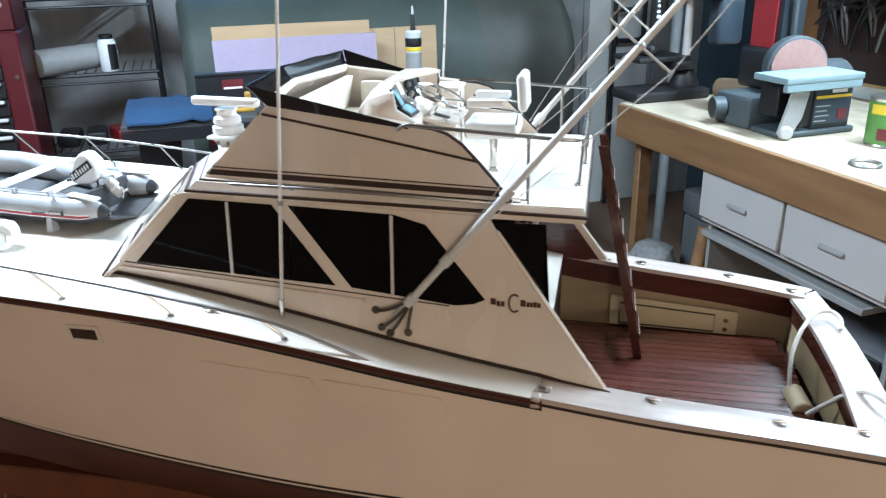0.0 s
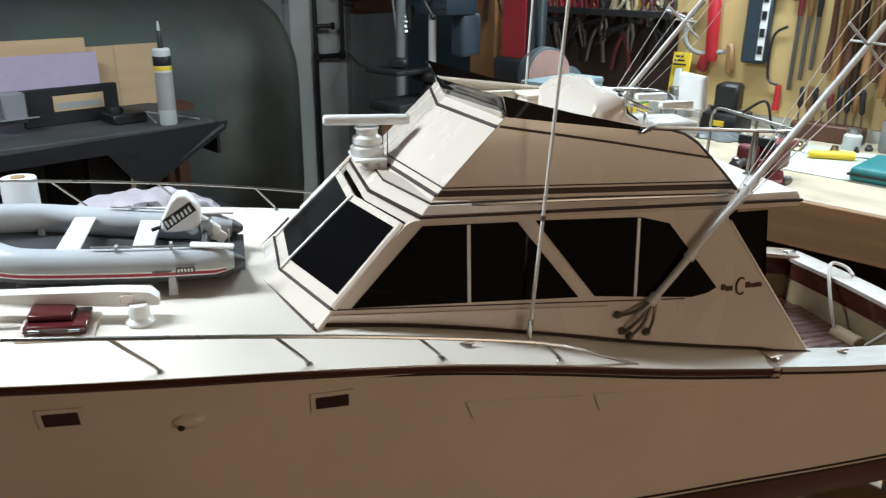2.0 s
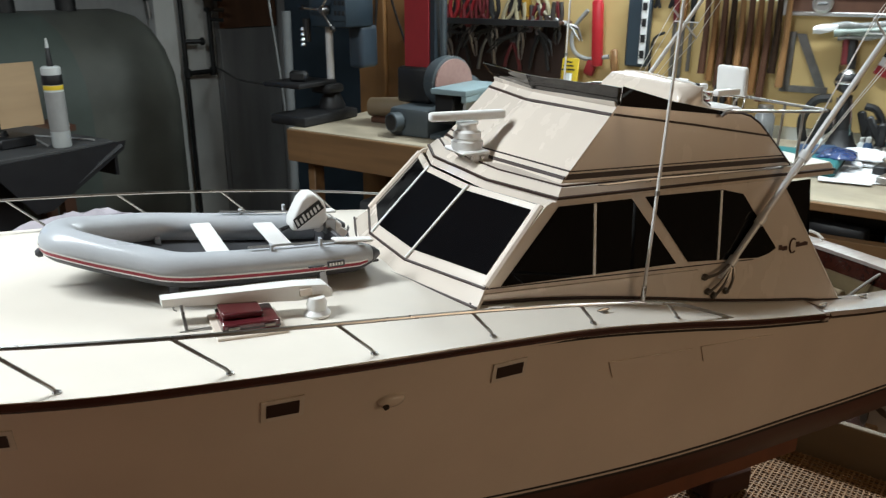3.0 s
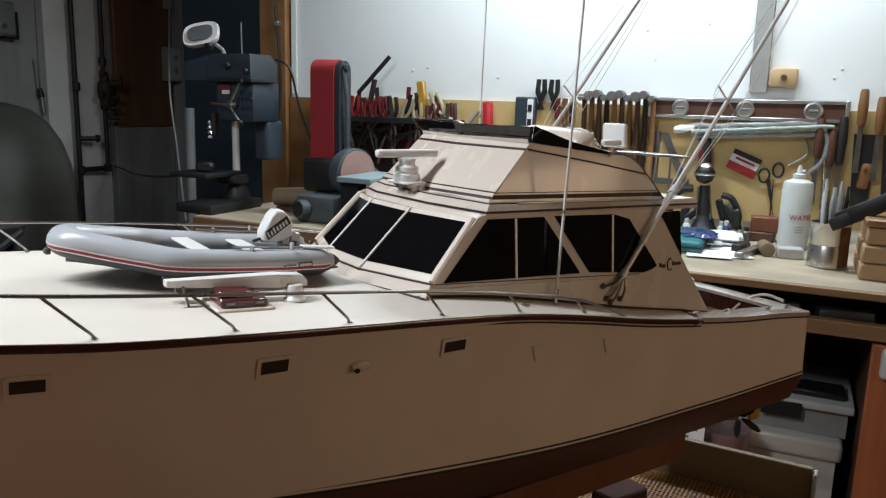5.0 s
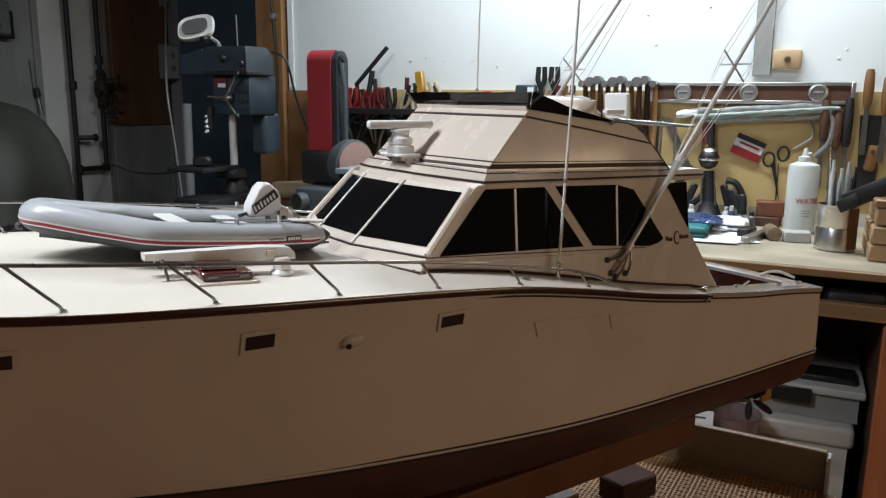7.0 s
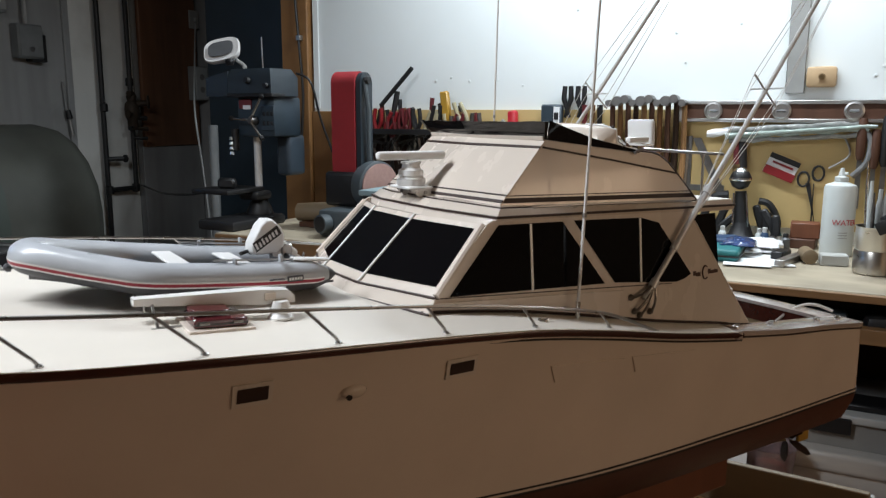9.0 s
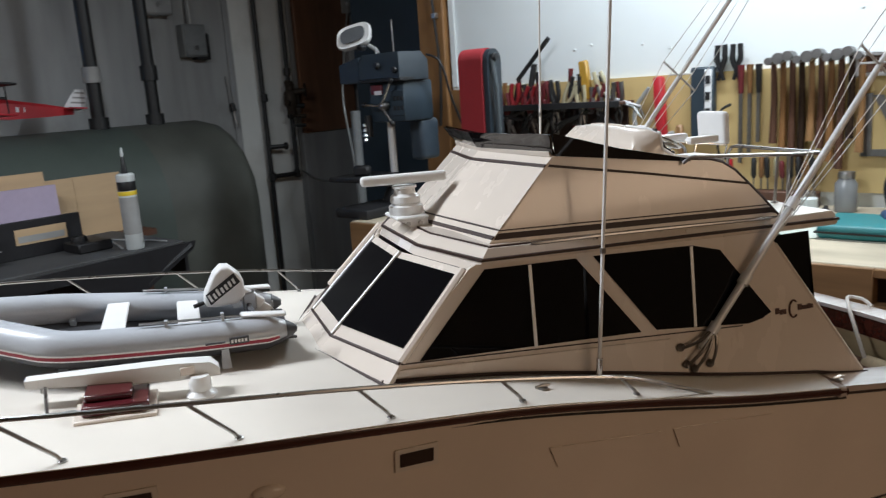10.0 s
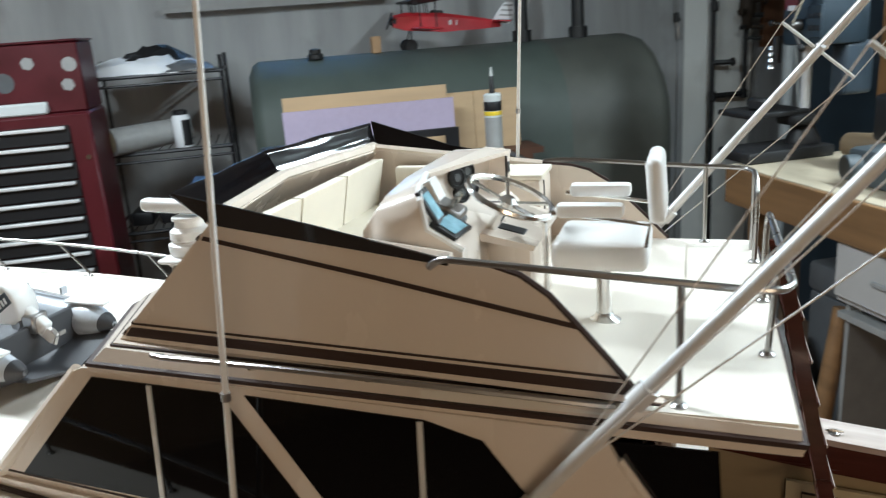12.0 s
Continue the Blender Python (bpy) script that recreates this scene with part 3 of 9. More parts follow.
structure("brown_panel", box(-3.045, -3.02, 2.372, 2.775, 1.094, 2.40, 0.003), PANEL_BROWN, "dark brown stained board fixed to the wall")
structure("pale_panel", box(-3.0495, -3.040, 1.965, 2.33, 0.0, 2.40, 0.002), WALL_PALE, "paler painted board behind the pipes")
structure("grey_panel", box(-3.047, -3.030, 2.36, 2.79, 0.0, 1.092, 0.003), WALL_GREY, "smooth grey board below the brown panel")
for d, w in ((1.948, 0.016), (2.345, 0.012)):
    structure("wall_batten", box(-3.048, -3.034, d - w, d + w, 0.0, 2.40, 0.002), WALL_GREY, "narrow painted batten on the grey wall")
cab = thing("steel_cabinet", (-1.90, 2.30, 0), "tall dark blue steel cabinet behind the drill press", "cabinet", ROOM)
part("body", box(-2.30, -1.72, 2.10, 2.50, 0.0, 2.2, 0.006), CABINET_BLUE, cab)
part("door", box(-2.28, -1.74, 2.09, 2.10, 0.05, 2.15, 0.003), CABINET_BLUE, cab)
part("handle", box(-1.80, -1.785, 2.07, 2.09, 1.35, 1.50, 0.003), DULL_METAL, cab)

# ---- the model boat: x runs aft, y away, z up ----
SX = [-0.74, -0.70, -0.62, -0.53, -0.44, -0.351, -0.269, -0.188, -0.108, -0.028, 0.052, 0.135, 0.22, 0.30, 0.38, 0.478]
beam_table = spline(SX, [0.001, 0.028, 0.070, 0.106, 0.133, 0.151, 0.158, 0.160, 0.158, 0.1545, 0.150, 0.1455, 0.141, 0.139, 0.1355, 0.1285])
sheer_z = spline(SX, [1.172, 1.169, 1.162, 1.154, 1.147, 1.139, 1.1335, 1.128, 1.1215, 1.113, 1.0995, 1.0835, 1.0700, 1.0595, 1.0515, 1.038])
boot_table = spline(SX, [0.0005, 0.004, 0.022, 0.045, 0.070, 0.094, 0.111, 0.122, 0.129, 0.133, 0.135, 0.135, 0.133, 0.131, 0.1285, 0.1240])
boot_z = spline(SX, [1.075, 1.058, 1.038, 1.022, 1.010, 1.000, 0.992, 0.985, 0.979, 0.973, 0.968, 0.965, 0.963, 0.961, 0.960, 0.958])
keel_z = spline(SX, [1.070, 1.030, 0.975, 0.935, 0.912, 0.900, 0.893, 0.888, 0.886, 0.886, 0.887, 0.888, 0.889, 0.890, 0.891, 0.892])
AFT, BOW, DECK_END = 0.4545, 0.0085, 0.225
STEPS = [-0.74 + 1.16 * k / 66 for k in range(67)] + [0.420 + (AFT - 0.420) * (1 - (1 - k / 9) ** 1.7) for k in range(1, 10)]


def stern_round(x):
    """The hull draws in over the last centimetre to a softly rounded stern corner."""
    return 1 - 0.022 * max(0.0, (x - 0.446) / 0.0085) ** 2.2


def half_beam(x):
    return beam_table(x) * stern_round(x)


def boot_y(x):
    return boot_table(x) * stern_round(x)


boat = thing("model_boat", (0, 0, 0.89), "large cream wooden model of a sport fishing yacht with black windows", "model boat")


def deck_height(x, y=0.0):
    return sheer_z(x) + 0.006 * (1 - min(1, abs(y) / max(half_beam(x), 0.01)) ** 2)


def rake(x, f=1.0):
    """The stern leans aft towards the boot line."""
    return x + 0.012 * f * max(0.0, (x - 0.38) / (AFT - 0.38))


def hull_side(x, f):
    """Half breadth and height at fraction f from the sheer down to the boot line; flared forward."""
    flare = 0.30 * max(0.0, min(1.0, (0.05 - x) / 0.5))
    yb, zb = boot_y(x), boot_z(x)
    g = f ** (1 - flare * 0.6)
    return half_beam(x) + (yb - half_beam(x)) * g, sheer_z(x) - 0.003 + (zb - sheer_z(x) + 0.003) * f


rows = []
for x in STEPS:
    row = [(rake(x, k / 8), -hull_side(x, k / 8)[0], hull_side(x, k / 8)[1]) for k in range(9)]
    rows.append(row)
hull = part("hull", sheet(rows), HULL_PAINT, boat, "glossy cream painted hull")
part("hull_side", sheet([[(x, -y, z) for x, y, z in r] for r in rows]), HULL_PAINT, boat)
tr = [rows[-1][k] for k in range(9)]
bm = sheet([[(x + BOW * (1 - (2 * j / 10 - 1) ** 2), y + (-2 * y) * j / 10, z) for j in range(11)] for x, y, z in tr])
part("transom", bm, HULL_PAINT, boat)
for side in (-1, 1):
    # boot stripe
    for hi, lo in ((0.0058, 0.0042), (0.0016, 0.0)):
        part("boot_stripe", sheet([[(rake(x), side * (boot_y(x) + 0.0012), boot_z(x) + hi), (rake(x), side * (boot_y(x) + 0.0012), boot_z(x) + lo)] for x in STEPS], (0, -side * 0.002, 0)), BLACK_LINE, boat)
    # bottom
    part("hull_bottom", sheet([[(rake(x), side * boot_y(x), boot_z(x)), (rake(x), side * (boot_y(x) * 0.985), boot_z(x) - 0.010), (rake(x), side * boot_y(x) * 0.90, boot_z(x) - 0.034 - 0.02 * max(0, min(1, (0.1 - x) / 0.6))),
                                (rake(x), side * boot_y(x) * 0.45, (boot_z(x) - 0.034 + keel_z(x)) / 2 - 0.012), (rake(x), side * 0.0005, keel_z(x))] for x in STEPS]), BOTTOM_PAINT, boat)
    # rub rail, white gap, black line
    part("rub_rail", sheet([[(x, side * (half_beam(x) + 0.0025), sheer_z(x) - 0.0005), (x, side * (half_beam(x) + 0.0034), sheer_z(x) - 0.0028),
                             (x, side * (half_beam(x) + 0.0025), sheer_z(x) - 0.0056)] for x in STEPS if x < 0.232], (0, -side * 0.006, 0)), MAHOGANY, boat, "varnished dark mahogany rub rail")
    part("coaming_line", sheet([[(x, side * (half_beam(x) + 0.0012), sheer_z(x) - 0.0042), (x, side * (half_beam(x) + 0.0012), sheer_z(x) - 0.0058)] for x in STEPS if x > 0.222], (0, -side * 0.003, 0)), BROWN_LINE, boat)
    part("pinstripe", sheet([[(x, side * (hull_side(x, 0.12)[0] + 0.0022), sheer_z(x) - 0.0074), (x, side * (hull_side(x, 0.12)[0] + 0.0022), sheer_z(x) - 0.0090)] for x in STEPS if x < 0.232], (0, -side * 0.002, 0)), BLACK_LINE, boat)
part("transom_bottom", sheet([[(rake(AFT) + BOW * (1 - f * f), -boot_y(AFT) * f, boot_z(AFT)) for f in (1, 0.5, 0, -0.5, -1)], [(rake(AFT) + BOW * 0.5 * (1 - f * f), -boot_y(AFT) * 0.9 * f, boot_z(AFT) - 0.034 - 0.03 * (1 - abs(f))) for f in (1, 0.5, 0, -0.5, -1)]]), BOTTOM_PAINT, boat)
part("transom_rail", sheet([[(AFT + 0.0015 + BOW * (1 - (2 * j / 10 - 1) ** 2), half_beam(AFT) * (1 - 2 * j / 10), sheer_z(AFT) - 0.0042), (AFT + 0.0015 + BOW * (1 - (2 * j / 10 - 1) ** 2), half_beam(AFT) * (1 - 2 * j / 10), sheer_z(AFT) - 0.0058)] for j in range(11)], (-0.003, 0, 0)), BROWN_LINE, boat)

# decks
deck_steps = [-0.74 + (DECK_END + 0.74) * k / 50 for k in range(51)]
rows = [[(x, half_beam(x) * f, deck_height(x, half_beam(x) * f)) for f in (-1.015, -0.98, -0.7, -0.35, 0, 0.35, 0.7, 0.98, 1.015)] for x in deck_steps]
part("deck", sheet(rows, (0, 0, -0.003)), DECK_PAINT, boat, "smooth cream foredeck")
COAM = 0.026
aft_steps = [DECK_END + (0.412 - DECK_END) * k / 12 for k in range(12)] + [x for x in STEPS if x > 0.410]
rim = [(x, half_beam(x)) for x in aft_steps] + [(AFT + BOW * (1 - f * f), half_beam(AFT) * f) for f in (0.8, 0.5, 0.2, -0.2, -0.5, -0.8)] + [(x, -half_beam(x)) for x in aft_steps[::-1]]


def inset(k, off):
    """A point of the cockpit rim moved inwards, square to the rim."""
    a, b = rim[max(0, k - 1)], rim[min(len(rim) - 1, k + 1)]
    t = Vector((b[0] - a[0], b[1] - a[1])).normalized()
    return rim[k][0] + t.y * off, rim[k][1] - t.x * off


def rim_sheet(profile, thickness=(0, 0, 0)):
    rws = []
    for k in range(len(rim)):
        rws.append([(*inset(k, off), (sheer_z(min(rim[k][0], AFT)) + dz) if dz > -0.5 else 0.990) for off, dz in profile])
    return sheet(rws, thickness)


part("coaming", rim_sheet(((-0.002, 0.001), (COAM * 0.5, 0.0025), (COAM, 0.002)), (0, 0, -0.004)), VARNISHED_TOP, boat, "pale varnished cockpit coaming")
part("coaming_band", rim_sheet(((COAM - 0.002, -0.002), (COAM - 0.003, -0.022))), MAHOGANY, boat)
part("cockpit_wall", rim_sheet(((COAM - 0.004, -0.020), (COAM - 0.002, -9))), COCKPIT_TAN, boat)
floor_z = 1.000
for k in range(26):
    y = -0.117 + k * 0.009
    part("floor_plank", box(DECK_END - 0.03, AFT - COAM - (0.006 if abs(y + 0.0045) > 0.080 else 0.0), y + 0.0004, y + 0.0086, floor_z - 0.003, floor_z), SOLE_WOOD, boat)
part("floor_bed", box(DECK_END - 0.03, 0.428, -0.108, 0.108, floor_z - 0.006, floor_z - 0.0025), BROWN_LINE, boat)
# hatch panel on the far cockpit wall
panel = part("tackle_panel", prism([(0.272, 1.002), (0.388, 1.001), (0.388, 1.024), (0.272, 1.032)], lambda u, v: (u, half_beam(u) - COAM - 0.0015, v), (0, 0.003, 0)), LOCKER_TAN, boat, "cream tackle locker panel")
part("panel_line", rod([(0.281, half_beam(0.281) - COAM - 0.002, 1.004), (0.368, half_beam(0.368) - COAM - 0.002, 1.003), (0.368, half_beam(0.368) - COAM - 0.002, 1.020), (0.281, half_beam(0.281) - COAM - 0.002, 1.025), (0.281, half_beam(0.281) - COAM - 0.002, 1.004)], 0.0009, 4), BLACK_LINE, panel)
for z in (1.006, 1.015):
    part("knob", turned([(0.0022, 0), (0.0022, 0.001), (0.001, 0.002)], (0.378, half_beam(0.378) - COAM - 0.0015, z), (0, -1, 0), 10), BRASS, panel)

# ---- deckhouse ----
house = part("deckhouse", box(-0.03, 0.19, -0.080, 0.080, 1.09, 1.170), BROWN_LINE, boat, "cream deckhouse with black wraparound windows")


def wall_y(x, z):
    return -(0.109 + 0.0157 * x - 0.087 * (z - 1.13))


def on_side(side, out=0.0):
    return lambda x, z: (x, -side * wall_y(x, z) if side > 0 else wall_y(x, z) - out, z) if out == 0 else (x, side * (-wall_y(x, z) + out), z)


SIDE = [(-0.101, 1.120), (-0.029, 1.108), (0.042, 1.0985), (0.131, 1.0845), (0.217, 1.0710), (0.267, 1.0645), (0.191, 1.172), (0.186, 1.181), (-0.034, 1.187), (-0.039, 1.185), (-0.089, 1.134)]
SIDE_FOOT = [(-0.101 + 0.371 * k / 24, 1.120 - 0.0005 - 0.056 * k / 24) for k in range(25)]
WIN_F = [(-0.076, 1.1335), (-0.029, 1.1835), (0.034, 1.182), (0.0785, 1.1265)]
WIN_A = [(0.0465, 1.182), (0.122, 1.1793), (0.144, 1.1735), (0.1845, 1.1240), (0.177, 1.1205), (0.165, 1.1185), (0.0905, 1.1260)]
for side in (-1, 1):
    place = on_side(side, 0.0001)
    part("side_wall", prism(SIDE, place, (0, -side * 0.003, 0)), GELCOAT, house)
    inner = on_side(side, -0.0033)
    part("wing_edge", rod([on_side(side, -0.0012)(0.1915, 1.171), on_side(side, -0.0012)(0.2665, 1.066)], 0.0019, 6), GELCOAT, house)
    part("wing_lining", prism([(0.183, 1.178), (0.187, 1.170), (0.261, 1.064), (0.20, 1.070)], inner, (0, -side * 0.001, 0)), MAHOGANY, house)
    for outline in (WIN_F, WIN_A):
        part("side_window", prism(outline, on_side(side, 0.0009), (0, -side * 0.0015, 0)), BLACK_ACRYLIC, house, "black glossy window")
    for x, z0, z1 in ((0.001, 1.130, 1.1825), (0.1205, 1.1235, 1.179)):
        part("window_bar", prism([(x - 0.0011, z0), (x + 0.0011, z0), (x + 0.0011, z1), (x - 0.0011, z1)], on_side(side, 0.0018), (0, -side * 0.0012, 0)), BRIGHT_ALU, house)
    part("belt_line", prism([(-0.088, 1.1338), (0.160, 1.1180), (0.160, 1.1173), (-0.088, 1.1330)], on_side(side, 0.0006), (0, -side * 0.001, 0)), BROWN_LINE, house)
    part("ledge", prism([(-0.092, 1.1305), (0.10, 1.1185), (0.10, 1.1170), (-0.094, 1.1285)], on_side(side, 0.0022), (0, -side * 0.002, 0)), GELCOAT, house)
    part("base_line", rod([(x, side * (-wall_y(x, z) + 0.0006), max(z + 0.0012, deck_height(x, 0.111) + 0.0012 if x < DECK_END else 0)) for x, z in SIDE_FOOT], 0.0013, 6), BROWN_LINE, house)
    # dark curtain aft of the wing
    part("aft_curtain", prism([(0.190, 1.1765), (0.2235, 1.1765), (0.2235, 1.118), (0.228, 1.112)], on_side(side, -0.003), (0, -side * 0.001, 0)), BLACK_ACRYLIC, house)
part("aft_bulkhead", box(0.2, 0.203, -0.1, 0.1, floor_z, 1.176), MAHOGANY, house, "dark mahogany aft bulkhead")
part("cabin_door", box(0.203, 0.206, -0.055, 0.02, floor_z + 0.002, 1.165), BLACK_ACRYLIC, house)
for y in (-0.06, 0.022):
    part("door_post", box(0.203, 0.208, y, y + 0.006, floor_z, 1.160, 0.0008), VARNISHED_TOP, house)
part("step", box(0.21, 0.238, -0.08, -0.055, floor_z, 1.02, 0.002), WHITE_PLASTIC, house)

# windshield: three raked panes in cream frames
BOT = [(-0.0870, -0.1070, 1.1352), (-0.1142, -0.0345, 1.1367), (-0.1142, 0.0345, 1.1367), (-0.0870, 0.1070, 1.1352)]
TOP = [(-0.0400, -0.0985, 1.1840), (-0.0620, -0.0345, 1.1866), (-0.0620, 0.0345, 1.1866), (-0.0400, 0.0985, 1.1840)]
BASEL = [(-0.1000, -0.1165, 1.1240), (-0.1270, -0.0370, 1.1268), (-0.1270, 0.0370, 1.1268), (-0.1000, 0.1165, 1.1240)]
for k in range(3):
    b0, b1, t0, t1 = (Vector(v) for v in (BOT[k], BOT[k + 1], TOP[k], TOP[k + 1]))
    nrm = (b1 - b0).cross(t0 - b0).normalized()
    nrm = nrm if nrm.x < 0 else -nrm
    part("front_frame", prism([(0, 0), (1, 0), (1, 1), (0, 1)], lambda u, v: (b0.lerp(b1, u)).lerp(t0.lerp(t1, u), v), -nrm * 0.003), GELCOAT, house)
    m0, m1 = (0.075, 0.985) if k == 0 else (0.015, 0.985) if k == 1 else (0.015, 0.925)
    part("windshield", prism([(m0, 0.11), (m1, 0.11), (m1, 0.925), (m0, 0.925)], lambda u, v: (b0.lerp(b1, u)).lerp(t0.lerp(t1, u), v) + nrm * 0.0008, -nrm * 0.002), BLACK_ACRYLIC, house, "black raked windshield pane")
    s0, s1 = Vector(BASEL[k]), Vector(BASEL[k + 1])
    part("front_base", prism([(0, 0), (1, 0), (1, 1), (0, 1)], lambda u, v: (s0.lerp(s1, u)).lerp(b0.lerp(b1, u), v), -nrm * 0.003), GELCOAT, house)
    part("sill_line", rod([b0.lerp(s0, 0.12) + nrm * 0.0006, b1.lerp(s1, 0.12) + nrm * 0.0006], 0.0011, 6), BROWN_LINE, house)
    part("deck_seam", rod([s0 + Vector((0, 0, 0.001)), s1 + Vector((0, 0, 0.001))], 0.0010, 6), BROWN_LINE, house)
for k in range(4):
    b0, t0 = Vector(BOT[k]), Vector(TOP[k])
    out = Vector((-0.0008, -0.0008 if k == 0 else 0.0008 if k == 3 else 0, 0))
    part("windshield_post", rod([b0 + out, t0 + out], 0.0030 if k in (0, 3) else 0.0014, 8), GELCOAT if k in (0, 3) else WHITE_ROD, house)


def plan(near, front_mid, mid_y, aft_x, aft_y, z_front, z_mid, z_aft):
    """A roof outline: front corner, two front knuckles, far corner, aft corners."""
    return [(near[0], near[1], z_front), (front_mid, -mid_y, z_mid), (front_mid, mid_y, z_mid), (near[0], -near[1], z_front), (aft_x, -aft_y, z_aft), (aft_x, aft_y, z_aft)]


def slab(name, lo, hi, material, parent, label=""):
    return part(name, stack([lo, hi]), material, parent, label)


roof = slab("roof", plan((-0.0330, -0.1035), -0.0560, 0.045, 0.2480, -0.1065, 1.1822, 1.1855, 1.1785), plan((-0.0300, -0.1040), -0.0530, 0.045, 0.2490, -0.1075, 1.1885, 1.1915, 1.1822), GELCOAT, boat, "cream roof slab over the deckhouse")
slab("roof_line", plan((-0.0310, -0.1046), -0.0540, 0.045, 0.2495, -0.1080, 1.1882, 1.1912, 1.1819), plan((-0.0308, -0.1046), -0.0538, 0.045, 0.2495, -0.1080, 1.1899, 1.1929, 1.1837), BROWN_LINE, roof)
slab("roof_tier", plan((-0.0290, -0.1025), -0.0520, 0.045, 0.2480, -0.1060, 1.1898, 1.1928, 1.1836), plan((-0.0240, -0.0990), -0.0450, 0.045, 0.2475, -0.1050, 1.1950, 1.1980, 1.1872), GELCOAT, roof)
slab("brow_line", plan((-0.0225, -0.0975), -0.0430, 0.044, 0.2060, -0.1000, 1.1949, 1.1979, 1.1880), plan((-0.0222, -0.0975), -0.0427, 0.044, 0.2060, -0.1000, 1.1960, 1.1990, 1.1892), BROWN_LINE, roof)
slab("brow_cap", plan((-0.0213, -0.0966), -0.0418, 0.0435, 0.2058, -0.0990, 1.1955, 1.1985, 1.1885), plan((-0.0213, -0.0966), -0.0418, 0.0435, 0.2058, -0.0990, 1.1964, 1.1994, 1.1896), GELCOAT, roof)
for side in (-1, 1):
    pts = [(0.008, side * 0.1015, 1.1945), (0.004, side * 0.1040, 1.1955), (0.010, side * 0.1055, 1.1955), (0.060, side * 0.1050, 1.1945), (0.12, side * 0.1050, 1.1925), (0.185, side * 0.1050, 1.1900), (0.19, side * 0.1035, 1.1895)]
    part("grab_rail", rod(pts, 0.0011, 6), DULL_METAL, roof, "chrome grab rail")
    for x in (0.05, 0.10, 0.15):
        part("stanchion", rod([(x, side * 0.1015, 1.1930 - 0.02 * x), (x, side * 0.1050, 1.1945 - 0.018 * x)], 0.0010, 6), CHROME, roof)

# ---- flybridge ----
fly = part("flybridge_floor", stack([[(-0.018, -0.088, 1.190), (-0.018, 0.088, 1.190), (0.21, 0.095, 1.184), (0.21, -0.095, 1.184)], [(-0.018, -0.088, 1.1998), (-0.018, 0.088, 1.1998), (0.21, 0.095, 1.1902), (0.21, -0.095, 1.1902)]]), DECK_PAINT, boat, "cream flybridge with smoked windscreen and helm")
part("bridge_deck", stack([[(0.12, -0.1045, 1.1862), (0.12, 0.1045, 1.1862), (0.2470, 0.1045, 1.1862), (0.2470, -0.1045, 1.1862)], [(0.12, -0.1030, 1.1895), (0.12, 0.1030, 1.1895), (0.2467, 0.1040, 1.1885), (0.2467, -0.1040, 1.1885)]]), DECK_PAINT, fly, "white bridge deck")
FB = [(-0.0220, 1.1950), (0.0900, 1.1935), (0.2000, 1.1900), (0.1870, 1.2045), (0.1770, 1.2150), (0.1670, 1.2250), (0.1570, 1.2315), (0.1470, 1.2345), (0.1310, 1.2360), (0.0310, 1.2485)]


def fly_y(x, z):
    return 0.0925 + 0.037 * (x + 0.0114) - 0.15 * (z - 1.2005)


for side in (-1, 1):
    place = lambda x, z, o=0.0: (x, side * (fly_y(x, z) + o), z)
    part("bridge_side", prism(FB, place, (0, -side * 0.003, 0)), GELCOAT, fly)
    part("trim_edge", rod([place(x, z, -0.001) for x, z in FB[2:9]], 0.0014, 6), BROWN_LINE, fly)
    part("lower_band", prism([(-0.0170, 1.1985), (0.194, 1.1930), (0.197, 1.1965 - 0.0045), (0.1935, 1.1967), (-0.0140, 1.2022)], lambda x, z: place(x, z, 0.0007), (0, -side * 0.0012, 0)), BROWN_LINE, fly)
    part("thin_line", prism([(-0.0128, 1.2036), (0.1915, 1.1983), (0.1908, 1.1990), (-0.0122, 1.2043)], lambda x, z: place(x, z, 0.0007), (0, -side * 0.0012, 0)), BROWN_LINE, fly)
    part("upper_line", prism([(0.0265, 1.2420), (0.10, 1.2298), (0.1765, 1.2160), (0.1775, 1.2142), (0.10, 1.2282), (0.0255, 1.2405)], lambda x, z: place(x, z, 0.0007), (0, -side * 0.0012, 0)), BROWN_LINE, fly)
    # smoked side screen
    part("side_screen", prism([(0.0310, 1.2470), (0.1310, 1.2345), (0.1300, 1.2368), (0.0770, 1.2480), (0.0235, 1.2625)], lambda x, z: (x, side * (fly_y(x, z) + 0.0015 + max(0, z - 1.247) * 0.9), z), (0, -side * 0.0012, 0)), SMOKED, fly, "smoked brown windscreen wing")
FBB = [(-0.0220, -0.0935, 1.1950), (-0.0400, 0.0, 1.1965), (-0.0220, 0.0935, 1.1950)]
FBT = [(0.0310, -0.0870, 1.2485), (0.0150, 0.0, 1.2490), (0.0310, 0.0870, 1.2485)]
FBS = [(0.0225, -0.0990, 1.2630), (0.0065, 0.0, 1.2630), (0.0225, 0.0990, 1.2630)]
